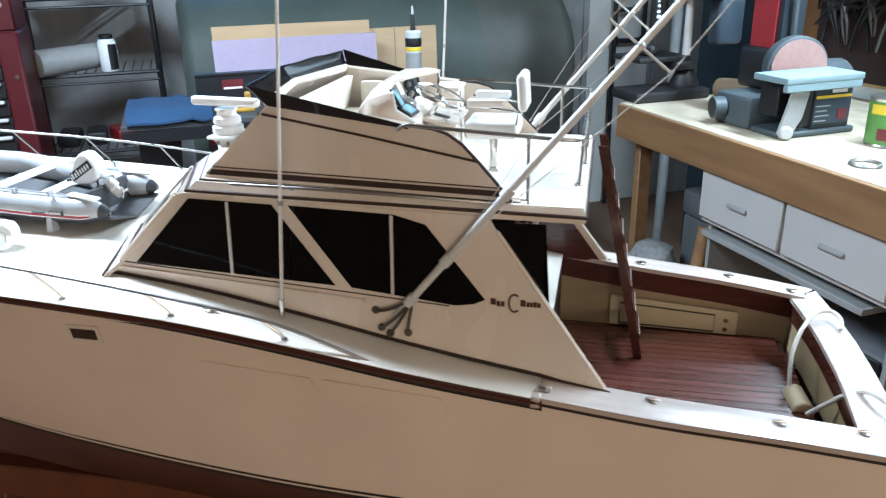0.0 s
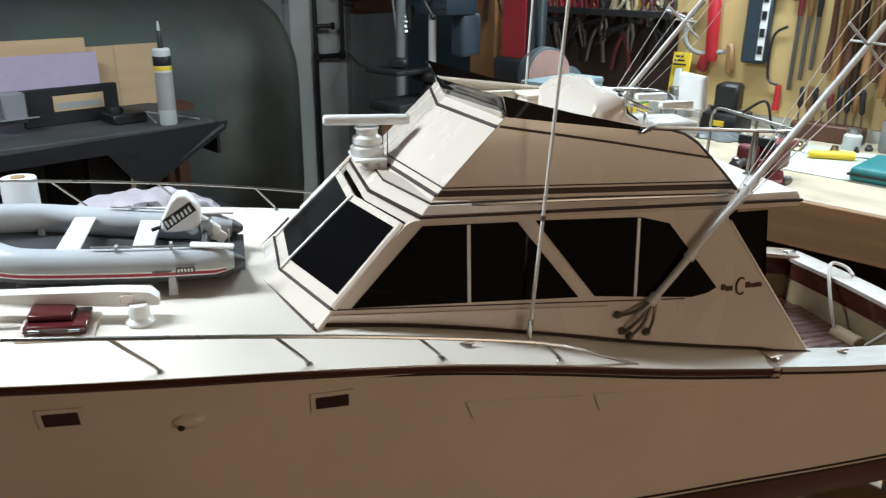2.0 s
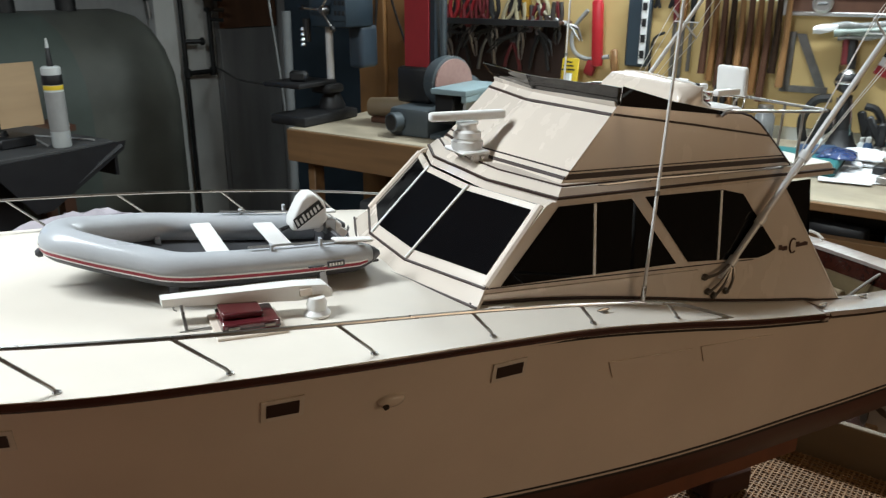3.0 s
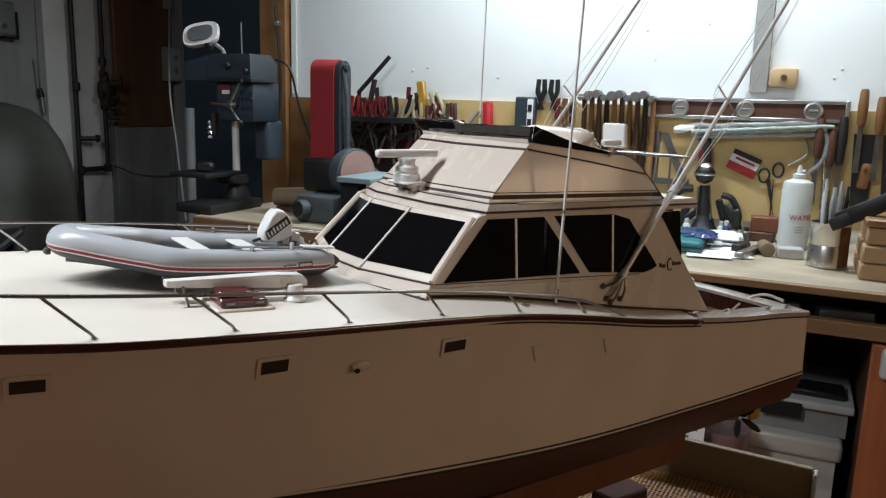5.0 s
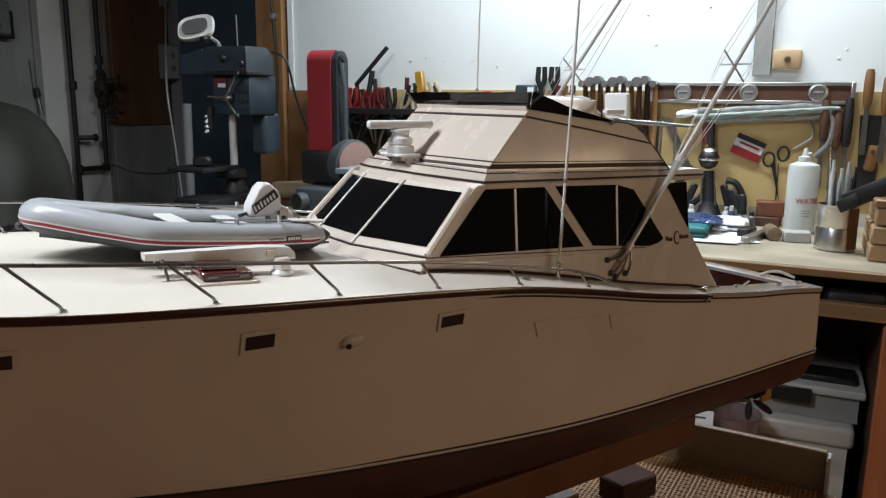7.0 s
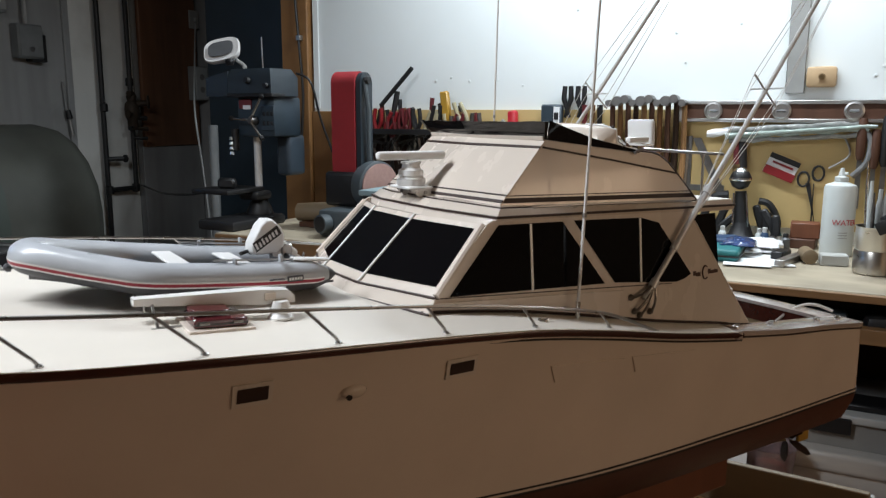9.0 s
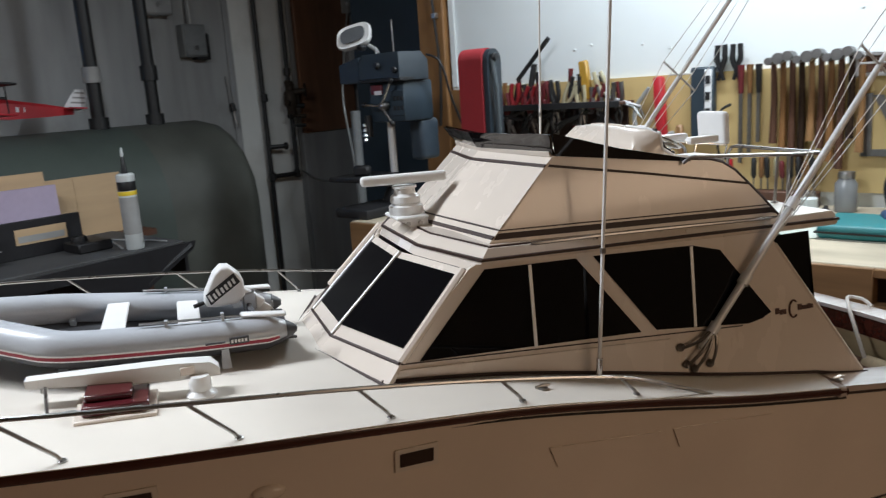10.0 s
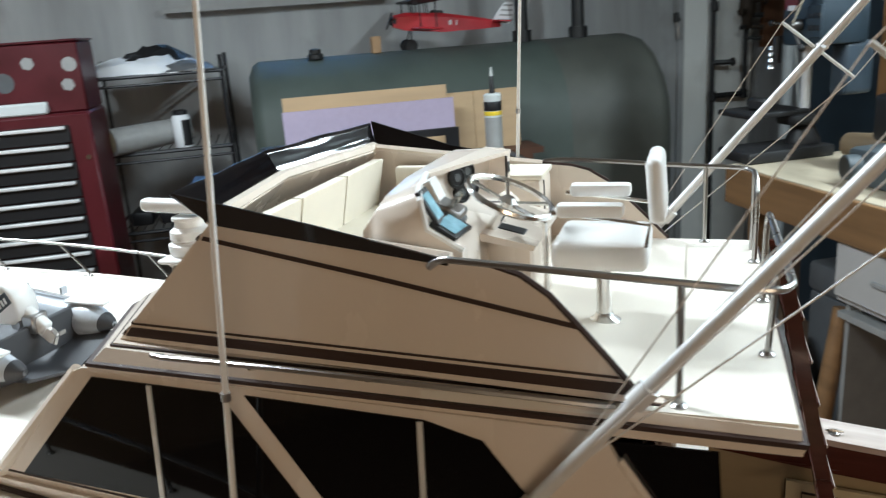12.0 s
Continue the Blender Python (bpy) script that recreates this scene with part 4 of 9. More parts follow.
for k in range(2):
    b0, b1, t0, t1, s0, s1 = (Vector(v) for v in (FBB[k], FBB[k + 1], FBT[k], FBT[k + 1], FBS[k], FBS[k + 1]))
    nrm = (b1 - b0).cross(t0 - b0).normalized()
    nrm = nrm if nrm.x < 0 else -nrm
    at = lambda u, v: (b0.lerp(b1, u)).lerp(t0.lerp(t1, u), v)
    part("bridge_front", prism([(0, 0), (1, 0), (1, 1), (0, 1)], at, -nrm * 0.003), GELCOAT, fly)
    part("lower_band", prism([(0, 0.07), (1, 0.07), (1, 0.105), (0, 0.105)], lambda u, v: at(u, v) + nrm * 0.0007, -nrm * 0.0012), BROWN_LINE, fly)
    part("thin_line", prism([(0, 0.165), (1, 0.165), (1, 0.178), (0, 0.178)], lambda u, v: at(u, v) + nrm * 0.0007, -nrm * 0.0012), BROWN_LINE, fly)
    part("upper_line", prism([(0, 0.845), (1, 0.845), (1, 0.875), (0, 0.875)], lambda u, v: at(u, v) + nrm * 0.0007, -nrm * 0.0012), BROWN_LINE, fly)
    crease = lambda u, v: Vector((-0.001 + 0.0007 * v * noise.noise((u * 4.0 + 7 * k, v * 2.2, 0.3)) - 0.0006 * math.exp(-((v - 0.42 - 0.10 * u) / 0.07) ** 2), 0, -0.0015 + v * 0.0010 * noise.noise((u * 3.0 + 3 * k, 5.1, 0.0))))
    part("front_screen", sheet([[(t0.lerp(t1, i / 14)).lerp(s0.lerp(s1, i / 14), j / 8) + crease(i / 14, j / 8) for j in range(9)] for i in range(15)], (0.0012, 0, 0)), SMOKED, fly, "smoked brown windscreen", 1.2)

# helm console, seats and chair on the flybridge
def console_ring(y, pts):
    return [(x, y, z) for x, z in pts]


CONSOLE = [console_ring(-0.079, [(0.0925, 1.193), (0.0925, 1.2425), (0.0985, 1.2500), (0.1165, 1.2545), (0.1185, 1.2435), (0.1320, 1.2355), (0.1320, 1.193)]),
           console_ring(-0.070, [(0.0925, 1.193), (0.0925, 1.2460), (0.0995, 1.2545), (0.1130, 1.2570), (0.1165, 1.2435), (0.1320, 1.2355), (0.1320, 1.193)]),
           console_ring(-0.048, [(0.0925, 1.193), (0.0925, 1.2490), (0.1000, 1.2570), (0.1095, 1.2585), (0.1110, 1.2440), (0.1300, 1.2370), (0.1320, 1.193)]),
           console_ring(0.002, [(0.0925, 1.193), (0.0925, 1.2505), (0.1030, 1.2585), (0.1220, 1.2590), (0.1195, 1.2400), (0.1340, 1.2330), (0.1340, 1.193)]),
           console_ring(0.014, [(0.0925, 1.193), (0.0925, 1.2500), (0.1030, 1.2580), (0.1270, 1.2585), (0.1270, 1.2400), (0.1340, 1.2330), (0.1340, 1.193)])]
console = part("helm_console", stack(CONSOLE), GELCOAT, fly, "cream helm console with screens", 1.25)
part("far_cheek", stack([[(0.119, 0.004, 1.234), (0.1295, 0.004, 1.240), (0.1300, 0.004, 1.2565), (0.121, 0.004, 1.2590)], [(0.119, 0.0145, 1.234), (0.1295, 0.0145, 1.240), (0.1300, 0.0145, 1.2560), (0.121, 0.0145, 1.2585)]]), GELCOAT, console)
part("hood_lip", sheet([[(0.1080, -0.048, 1.2592), (0.1110, -0.048, 1.2588)], [(0.1140, -0.025, 1.2596), (0.1195, -0.025, 1.2590)], [(0.1180, 0.004, 1.2596), (0.1298, 0.004, 1.2582)], [(0.1180, 0.015, 1.2590), (0.1302, 0.015, 1.2575)]], (0, 0, -0.0018)), GELCOAT, console)
part("cheek_edge", rod([(0.1095, -0.049, 1.2588), (0.1135, -0.070, 1.2572), (0.1168, -0.0785, 1.2545), (0.1188, -0.0785, 1.2435), (0.1322, -0.0785, 1.2355)], 0.0013, 6), WHITE_PLASTIC, console)
part("cheek_badge", box(0.1295, 0.1305, 0.0075, 0.0115, 1.2475, 1.2525, 0.0003), PLASTIC_BLACK, console)
part("cheek_line", rod([(0.1302, 0.0045, 1.241), (0.1305, 0.0045, 1.2562)], 0.0006, 4), BLACK_LINE, console)


def panel_at(centre, normal, w, h, name, material, parent, lift=0.0, thick=0.0015, up=Vector((0, 0, 1))):
    n = Vector(normal).normalized()
    r = up.cross(n).normalized()
    v = n.cross(r)
    c = Vector(centre) + n * lift
    return part(name, prism([(-w / 2, -h / 2), (w / 2, -h / 2), (w / 2, h / 2), (-w / 2, h / 2)], lambda p, q: c + r * p + v * q, n * thick), material, parent)


for k, (y, z) in enumerate(((-0.029, 1.2530), (-0.0195, 1.2540), (-0.025, 1.2455), (-0.0155, 1.2465))):
    gx = 0.1112 + (y + 0.048) * 0.19 + 0.0008
    ga = part("gauge", turned([(0.0046, 0), (0.0046, 0.0014), (0.0038, 0.0017), (0.0034, 0.0010)], (gx, y, z), (0.85, -0.5, 0.1), 18), PLASTIC_BLACK, console, "black round gauge")
    part("dial", turned([(0.0018, 0.0012), (0.0018, 0.0016)], (gx, y, z), (0.85, -0.5, 0.1), 12), PLASTIC_GREY, ga)
for c, nv, w, h in (((0.1172, -0.0715, 1.2500), (0.86, 0.05, 0.50), 0.011, 0.0150), ((0.1245, -0.0690, 1.2412), (0.50, -0.05, 0.86), 0.017, 0.0115)):
    fr = panel_at(c, nv, w, h, "screen_frame", PLASTIC_BLACK, console, 0.0006)
    panel_at(c, nv, w * 0.74, h * 0.74, "screen", SCREEN_BLUE, fr, 0.0022, 0.0003)
panel_at((0.1150, -0.0600, 1.2540), (0.9, 0.05, 0.4), 0.010, 0.009, "radio", WHITE_PLASTIC, console, 0.0, 0.003)
block_part = part("throttle_block", turned_box((0.1205, -0.0560, 1.2450), (0.012, 0.013, 0.006), (0, 25, 0), 0.001), DULL_METAL, console, "grey engine control")
part("throttle_foot", turned_box((0.1215, -0.0545, 1.2410), (0.009, 0.010, 0.006), (0, 25, 0), 0.001), PLASTIC_GREY, block_part)
for y in (-0.059, -0.055):
    part("throttle_lever", rod([(0.122, y, 1.246), (0.126, y - 0.001, 1.2525)], [0.0009, 0.0013], 6), CHROME, block_part)
WC, WN = Vector((0.1405, -0.0380, 1.2440)), Vector((0.40, -0.05, 0.91)).normalized()
wu = WN.cross(Vector((0, 1, 0))).normalized()
wv = WN.cross(wu)
wheel = part("wheel_column", rod([(0.129, -0.036, 1.228), WC], 0.0022, 8), CHROME, console)
ring = [WC + WN * 0.003 + 0.0185 * (math.cos(a) * wu + math.sin(a) * wv) for a in [k * math.tau / 30 for k in range(31)]]
part("wheel_rim", rod(ring, 0.0014, 6, cap=False), CHROME, wheel, "chrome steering wheel")
part("wheel_hub", turned([(0.004, -0.001), (0.0042, 0.001), (0.002, 0.003)], WC, WN, 12), CHROME, wheel)
for k in range(5):
    part("wheel_spoke", rod([WC, ring[k * 6]], 0.0009, 5), CHROME, wheel)
part("helm_dash", stack([[(0.120, -0.048, 1.232), (0.152, -0.045, 1.2255), (0.152, 0.014, 1.2245), (0.120, 0.014, 1.232)], [(0.120, -0.048, 1.236), (0.153, -0.045, 1.2275), (0.153, 0.014, 1.2265), (0.120, 0.014, 1.236)]]), GELCOAT, console)
part("helm_plinth", box(0.130, 0.150, -0.040, 0.008, 1.190, 1.2275, 0.003, 2), GELCOAT, console)
part("switch_row", turned_box((0.140, -0.030, 1.2305), (0.012, 0.008, 0.0012), (0, 14, 0), 0.0003), PLASTIC_BLACK, console)
part("rail_bracket", rod([(0.156, -0.040, 1.189), (0.156, -0.040, 1.236), (0.150, -0.038, 1.239)], 0.0012, 6), CHROME, console)
locker = part("bridge_locker", box(0.098, 0.137, 0.052, 0.083, 1.190, 1.2345, 0.0025, 2), GELCOAT, fly, "cream locker beside the helm")
part("locker_lid", box(0.097, 0.138, 0.051, 0.083, 1.2345, 1.2375, 0.001, 2), UPHOLSTERY, locker)
part("locker_line", rod([(0.1372, 0.060, 1.194), (0.1372, 0.060, 1.233)], 0.0006, 4), BLACK_LINE, locker)
bench_seat = part("bench_seat", box(0.028, 0.062, -0.074, 0.074, 1.197, 1.216, 0.003, 2), UPHOLSTERY, fly, "cream upholstered wraparound bench")
for y0, y1 in ((-0.076, -0.027), (-0.025, 0.024), (0.026, 0.076)):
    part("back_cushion", stack([[(0.026, y0, 1.214), (0.033, y0, 1.214), (0.033, y1, 1.214), (0.026, y1, 1.214)], [(0.033, y0, 1.243), (0.039, y0, 1.243), (0.039, y1, 1.243), (0.033, y1, 1.243)]]), UPHOLSTERY, bench_seat)
for side in (-1, 1):
    part("side_seat", box(0.060, 0.096 if side > 0 else 0.090, side * 0.076 - 0.011 + 0.002 * side, side * 0.076 + 0.009 - 0.002 * side, 1.196, 1.215, 0.003, 2), UPHOLSTERY, bench_seat)
    part("side_cushion", box(0.045, 0.096 if side > 0 else 0.090, side * 0.0795 - 0.003, side * 0.0795 + 0.003, 1.213, 1.238, 0.002, 2), UPHOLSTERY, bench_seat)
part("rim_cap", rod([(0.030, -0.086, 1.2487), (0.0155, 0.0, 1.2490), (0.030, 0.086, 1.2487)], 0.0030, 6), GELCOAT, fly)
for side in (-1, 1):
    part("rim_cap", rod([(x, side * (fly_y(x, z) - 0.0025), z) for x, z in ((0.031, 1.2485), (0.08, 1.2425), (0.131, 1.2362))], 0.0024, 6), GELCOAT, fly)

CX, CY = 0.1785, -0.030
chair = part("helm_chair", rod([(CX, CY, 1.189), (CX, CY, 1.219)], 0.0032, 12), CHROME, boat, "white padded helm chair on a chrome post")
part("foot", turned([(0.0105, 0), (0.0105, 0.001), (0.0045, 0.004), (0.0034, 0.006)], (CX, CY, 1.1885), sides=20), CHROME, chair)
part("seat", box(CX - 0.019, CX + 0.019, CY - 0.019, CY + 0.019, 1.218, 1.2305, 0.0035, 3), WHITE_PLASTIC, chair)
part("backrest", turned_box((CX + 0.0215, CY, 1.2500), (0.0065, 0.033, 0.026), (0, -4, 0), 0.003, 3), WHITE_PLASTIC, chair)
for y in (CY - 0.0185, CY + 0.0185):
    part("armrest", box(CX - 0.016, CX + 0.010, y - 0.0035, y + 0.0035, 1.2410, 1.2465, 0.0016, 2), WHITE_PLASTIC, chair)
    part("arm_bracket", rod([(CX + 0.018, y * 0.98 + CY * 0.02, 1.229), (CX + 0.0195, y, 1.238), (CX + 0.002, y, 1.2405), (CX - 0.018, y, 1.2425)], 0.0009, 6), CHROME, chair)

bridge_rail = part("bridge_rail", rod(smooth_path([(0.124, -0.0945, 1.2340), (0.130, -0.0965, 1.2375), (0.142, -0.0975, 1.2372), (0.21, -0.0985, 1.2325), (0.236, -0.0985, 1.2310), (0.2435, -0.092, 1.2305), (0.2445, -0.08, 1.2305), (0.2445, -0.04, 1.2305), (0.2445, -0.004, 1.2305), (0.2444, 0.004, 1.2270), (0.2442, 0.0062, 1.2190), (0.2440, 0.0065, 1.188)]), 0.00135, 8), RAIL_METAL, boat, "chrome bridge guard rail")
part("far_rail", rod(smooth_path([(0.124, 0.0945, 1.2340), (0.142, 0.0965, 1.2372), (0.21, 0.0985, 1.2325), (0.236, 0.0985, 1.2310), (0.2435, 0.092, 1.2305), (0.2445, 0.078, 1.2300), (0.2444, 0.068, 1.2265), (0.2442, 0.0635, 1.2190), (0.2440, 0.063, 1.188)]), 0.00135, 8), RAIL_METAL, bridge_rail)
for x, y, zt in ((0.2105, -0.0985, 1.2325), (0.2200, 0.0985, 1.2320), (0.2415, -0.0520, 1.2305), (0.2440, 0.0860, 1.2305)):
    part("post", rod([(x, y, 1.188), (x if abs(y) > 0.09 else 0.2440, y, zt)], 0.0012, 8), RAIL_METAL, bridge_rail)
for x, y in ((0.2105, -0.0985), (0.2200, 0.0985), (0.2415, -0.0520), (0.2440, 0.0065), (0.2440, 0.063)):
    part("post_foot", turned([(0.0030, 0), (0.0030, 0.0008), (0.0018, 0.0018)], (x, y, 1.1884), sides=12), RAIL_METAL, bridge_rail)

# boarding ladder
ladder = part("bridge_ladder", prism([(0.2530, 1.1920), (0.2600, 1.1920), (0.3010, 1.0005), (0.2935, 1.0005)], lambda x, z: (x, 0.0485, z), (0, 0.003, 0)), MAHOGANY, boat, "dark mahogany boarding ladder")
part("stringer", prism([(0.2530, 1.1920), (0.2600, 1.1920), (0.3010, 1.0005), (0.2935, 1.0005)], lambda x, z: (x, 0.0915, z), (0, 0.003, 0)), MAHOGANY, ladder)
for k in range(7):
    z = 1.022 + k * 0.0235
    x = 0.2565 + (1.1920 - z) * 0.2125
    part("tread", box(x - 0.004, x + 0.0046, 0.0515, 0.0915, z - 0.0012, z + 0.0012), MAHOGANY, ladder)
    # Thin pale strip paints the highlight along each tread's edge.
    part("tread_edge", box(x + 0.0046, x + 0.0053, 0.0515, 0.0915, z - 0.0006, z + 0.0006), VARNISHED_TOP, ladder)

# radar
radar = part("radar", box(-0.058, -0.034, -0.017, 0.017, 1.2045, 1.2070, 0.001), WHITE_PLASTIC, boat, "white open-array radar on a bracket")
for y in (-0.013, 0.013):
    part("bracket", prism([(-0.055, 1.2050), (-0.034, 1.2050), (-0.034, 1.1985), (-0.042, 1.1945)], lambda x, z: (x, y - 0.0006, z), (0, 0.0012, 0)), WHITE_PLASTIC, radar)
    for x in (-0.049, -0.040):
        part("bolt", turned([(0.0016, 0), (0.0016, 0.001)], (x, y - 0.0008, 1.2015), (0, -1, 0), 10), DULL_METAL, radar)
part("gearbox", turned([(0.0120, 0), (0.0125, 0.002), (0.0125, 0.006), (0.0100, 0.0075), (0.0112, 0.0090), (0.0108, 0.0130), (0.0080, 0.0150), (0.0075, 0.0185), (0.0090, 0.0190), (0.0088, 0.0205)], (-0.046, 0, 1.2070), sides=20), WHITE_PLASTIC, radar)
RT = -8
part("scanner_bar", turned_box((-0.046, 0, 1.2325), (0.063, 0.0082, 0.0074), (0, 0, RT), 0.0028, 4), WHITE_PLASTIC, radar)
turn_bar = Matrix.Translation((-0.046, 0, 1.2325)) @ pose(0, 0, 0, 0, 0, RT)
bm = box(-0.0270, 0.0270, 0.0040, 0.0045, -0.0028, 0.0028)
bm.transform(turn_bar)
band = part("blue_band", bm, BLUE_LABEL, radar, "blue band on one face of the scanner bar")
for k in range(6):
    bm = box(-0.015 + k * 0.0053, -0.0112 + k * 0.0053, 0.0044, 0.0048, -0.0016, 0.0016)
    bm.transform(turn_bar)
    part("mark", bm, BLACK_LINE, band)

# antennas
for base, top, thick in (((0.0399, -0.1200, 1.098), (0.0890, -0.1030, 1.75), 0.0014), ((0.1120, 0.0985, 1.188), (0.1400, 0.1175, 1.75), 0.0011)):
    b, t = Vector(base), Vector(top)
    a = part("antenna", rod([b, b.lerp(t, 0.35), t], [thick, thick * 0.8, thick * 0.5], 8), WHITE_ROD, boat, "thin white whip antenna")
    part("ferrule", rod([b, b.lerp(t, 0.03)], thick * 1.5, 10), CHROME, a)
    part("clamp", rod([b.lerp(t, 0.135), b.lerp(t, 0.140)], thick * 1.4, 8), DULL_METAL, a)

# outriggers
for side in (-1, 1):
    at = lambda z, o=0.0: Vector((0.1579 + 0.832 * (z - 1.15), side * (0.1150 - 0.010 * (z - 1.15)), z))
    pole = part("outrigger", rod([at(1.108), at(1.16), at(1.30), at(1.75)], [0.0026, 0.0028, 0.0022, 0.0013], 10), BRIGHT_ALU, boat, "bright aluminium outrigger pole")
    for z in (1.121, 1.152, 1.20):
        part("sleeve", rod([at(z - 0.003), at(z + 0.003)], 0.0040, 10), BRIGHT_ALU, pole)
    for x, z in ((0.108, 1.111), (0.112, 1.0985), (0.118, 1.0945), (0.131, 1.096)):
        wy = side * (-wall_y(x, z) + 0.001)
        part("bracket_leg", rod(smooth_path([at(1.123), (0.5 * (x + 0.135), wy + side * 0.0040, 0.5 * (z + 1.119)), (x, wy + side * 0.002, z)], 4), 0.0012, 6), FITTING_METAL, pole)
        part("pad", turned([(0.0029, 0), (0.0029, 0.0016), (0.0018, 0.0030)], (x, wy - side * 0.0006, z), (0, side, 0), 10), FITTING_METAL, pole)
    d = Vector((0.77, 0, -0.64)) * 0.0235
    part("spreader", rod([at(1.29) - d, at(1.29) + d], 0.0010, 6), BRIGHT_ALU, pole)
    part("cross_spreader", rod([at(1.292) - Vector((0, 0.018, 0)), at(1.292) + Vector((0, 0.018, 0))], 0.0008, 6), BRIGHT_ALU, pole)
    for e in (-1, 1):
        part("wire", rod([at(1.165), at(1.29) + d * e, at(1.62)], 0.00036, 4), WHITE_ROD, pole)
        part("wire", rod([at(1.165), at(1.292) + Vector((0, 0.018 * e, 0)), at(1.60)], 0.00032, 4), WHITE_ROD, pole)

# bow rails
RAIL = [(0.112, 0.1440, 1.0865), (0.085, 0.1455, 1.0980), (0.038, 0.1485, 1.1150), (-0.043, 0.1535, 1.1310), (-0.1259, 0.1570, 1.1435), (-0.2110, 0.1580, 1.1530), (-0.2968, 0.1545, 1.1610), (-0.378, 0.1440, 1.1680), (-0.459, 0.1270, 1.1760), (-0.54, 0.1030, 1.1840), (-0.62, 0.0700, 1.1910), (-0.69, 0.0380, 1.1960), (-0.735, 0.0010, 1.1985)]
BASES = [0.052, -0.028, -0.108, -0.188, -0.269, -0.351, -0.432, -0.513, -0.594]
for side in (-1, 1):
    rail = part("bow_rail", rod(smooth_path([(x, side * y, z) for x, y, z in RAIL], 5), 0.00125, 8), RAIL_METAL, boat, "thin chrome bow rail")
    for k, x in enumerate(BASES):
        y = half_beam(x) - 0.0050
        tx, ty, tz = RAIL[2 + k]
        part("stanchion", rod([(x, side * y, deck_height(x, y)), (x - 0.002, side * (y + 0.0005), deck_height(x, y) + 0.0035), (tx, side * ty, tz)], 0.00105, 6), RAIL_METAL, rail)
        part("stanchion_foot", turned([(0.0022, 0), (0.0022, 0.0006), (0.0012, 0.0014)], (x, side * y, deck_height(x, y)), sides=10), RAIL_METAL, rail)

# cleats
for x, y in ((-0.007, 0.1336), (0.228, 0.1330), (0.298, 0.1215), (0.378, 0.1215), (0.432, 0.113)):
    for side in (-1, 1):
        z = deck_height(x, y) if x < DECK_END else sheer_z(x) + 0.0024
        c = part("cleat", turned([(0.0034, 0), (0.0032, 0.0008), (0.0018, 0.0016)], (x, side * y, z), sides=12), RAIL_METAL, boat, "small chrome cleat")
        part("horn", rod([(x - 0.0050, side * y, z + 0.0017), (x, side * y, z + 0.0021), (x + 0.0050, side * y, z + 0.0017)], [0.0007, 0.0012, 0.0007], 8), RAIL_METAL, c)
part("coaming_end", box(0.218, 0.226, -0.144, -0.118, 1.062, 1.0705, 0.0015), VARNISHED_TOP, boat)


def hull_y(x, z):
    f = max(0.0, min(1.0, (sheer_z(x) - 0.003 - z) / (sheer_z(x) - 0.003 - boat_z(x))))
    return hull_side(x, f)[0]


boat_z = boot_z
for side in (-1, 1):
    for x0, x1, z0, z1 in ((-0.108, -0.083, 1.0885, 1.1030), (-0.254, -0.230, 1.0965, 1.1120), (-0.398, -0.374, 1.1040, 1.1190), (-0.53, -0.506, 1.112, 1.127)):
        out = lambda o: (lambda x, z: (x, side * (hull_y(x, z) + o), z))
        rim = part("port_rim", prism([(x0, z0), (x1, z0), (x1, z1), (x0, z1)], out(0.0013), (0, -side * 0.003, 0)), GELCOAT, boat, "rectangular hull port with a cream rim")
        part("port_glass", prism([(x0 + 0.0028, z0 + 0.003), (x1 - 0.0028, z0 + 0.003), (x1 - 0.0028, z1 - 0.003), (x0 + 0.0028, z1 - 0.003)], out(0.0017), (0, -side * 0.002, 0)), BROWN_LINE, rim)
    bm = turned([(0.0048, -0.002), (0.0047, 0.0010), (0.0040, 0.0026), (0.0022, 0.0036), (0.0006, 0.0039)], (0, 0, 0), (0, side, -0.1), 24)
    bm.transform(Matrix.Translation((-0.1765, side * hull_y(-0.1765, 1.0938), 1.0938)) @ Matrix.Diagonal((1.9, 1.0, 1.0, 1.0)))
    d = part("drain_boss", bm, HULL_PAINT, boat, "oval cream drain fitting")
    part("drain_hole", turned([(0.0020, 0), (0.0020, 0.0042)], (-0.181, side * hull_y(-0.181, 1.0925), 1.0915), (0, side, -0.1), 12), BLACK_LINE, d)
    for x0, x1, s0 in ((-0.012, 0.0745, 0.006), (0.0775, 0.165, 0.006)):
        zt = lambda x: 1.0805 - 0.095 * (x + 0.012)
        part("vent_panel", prism([(x0, zt(x0)), (x1 - s0, zt(x1)), (x1, zt(x1) - 0.0145), (x0 + s0, zt(x0) - 0.0145)], lambda x, z: (x, side * (hull_y(x, z) + 0.0011), z), (0, -side * 0.002, 0)), HULL_PAINT, boat)

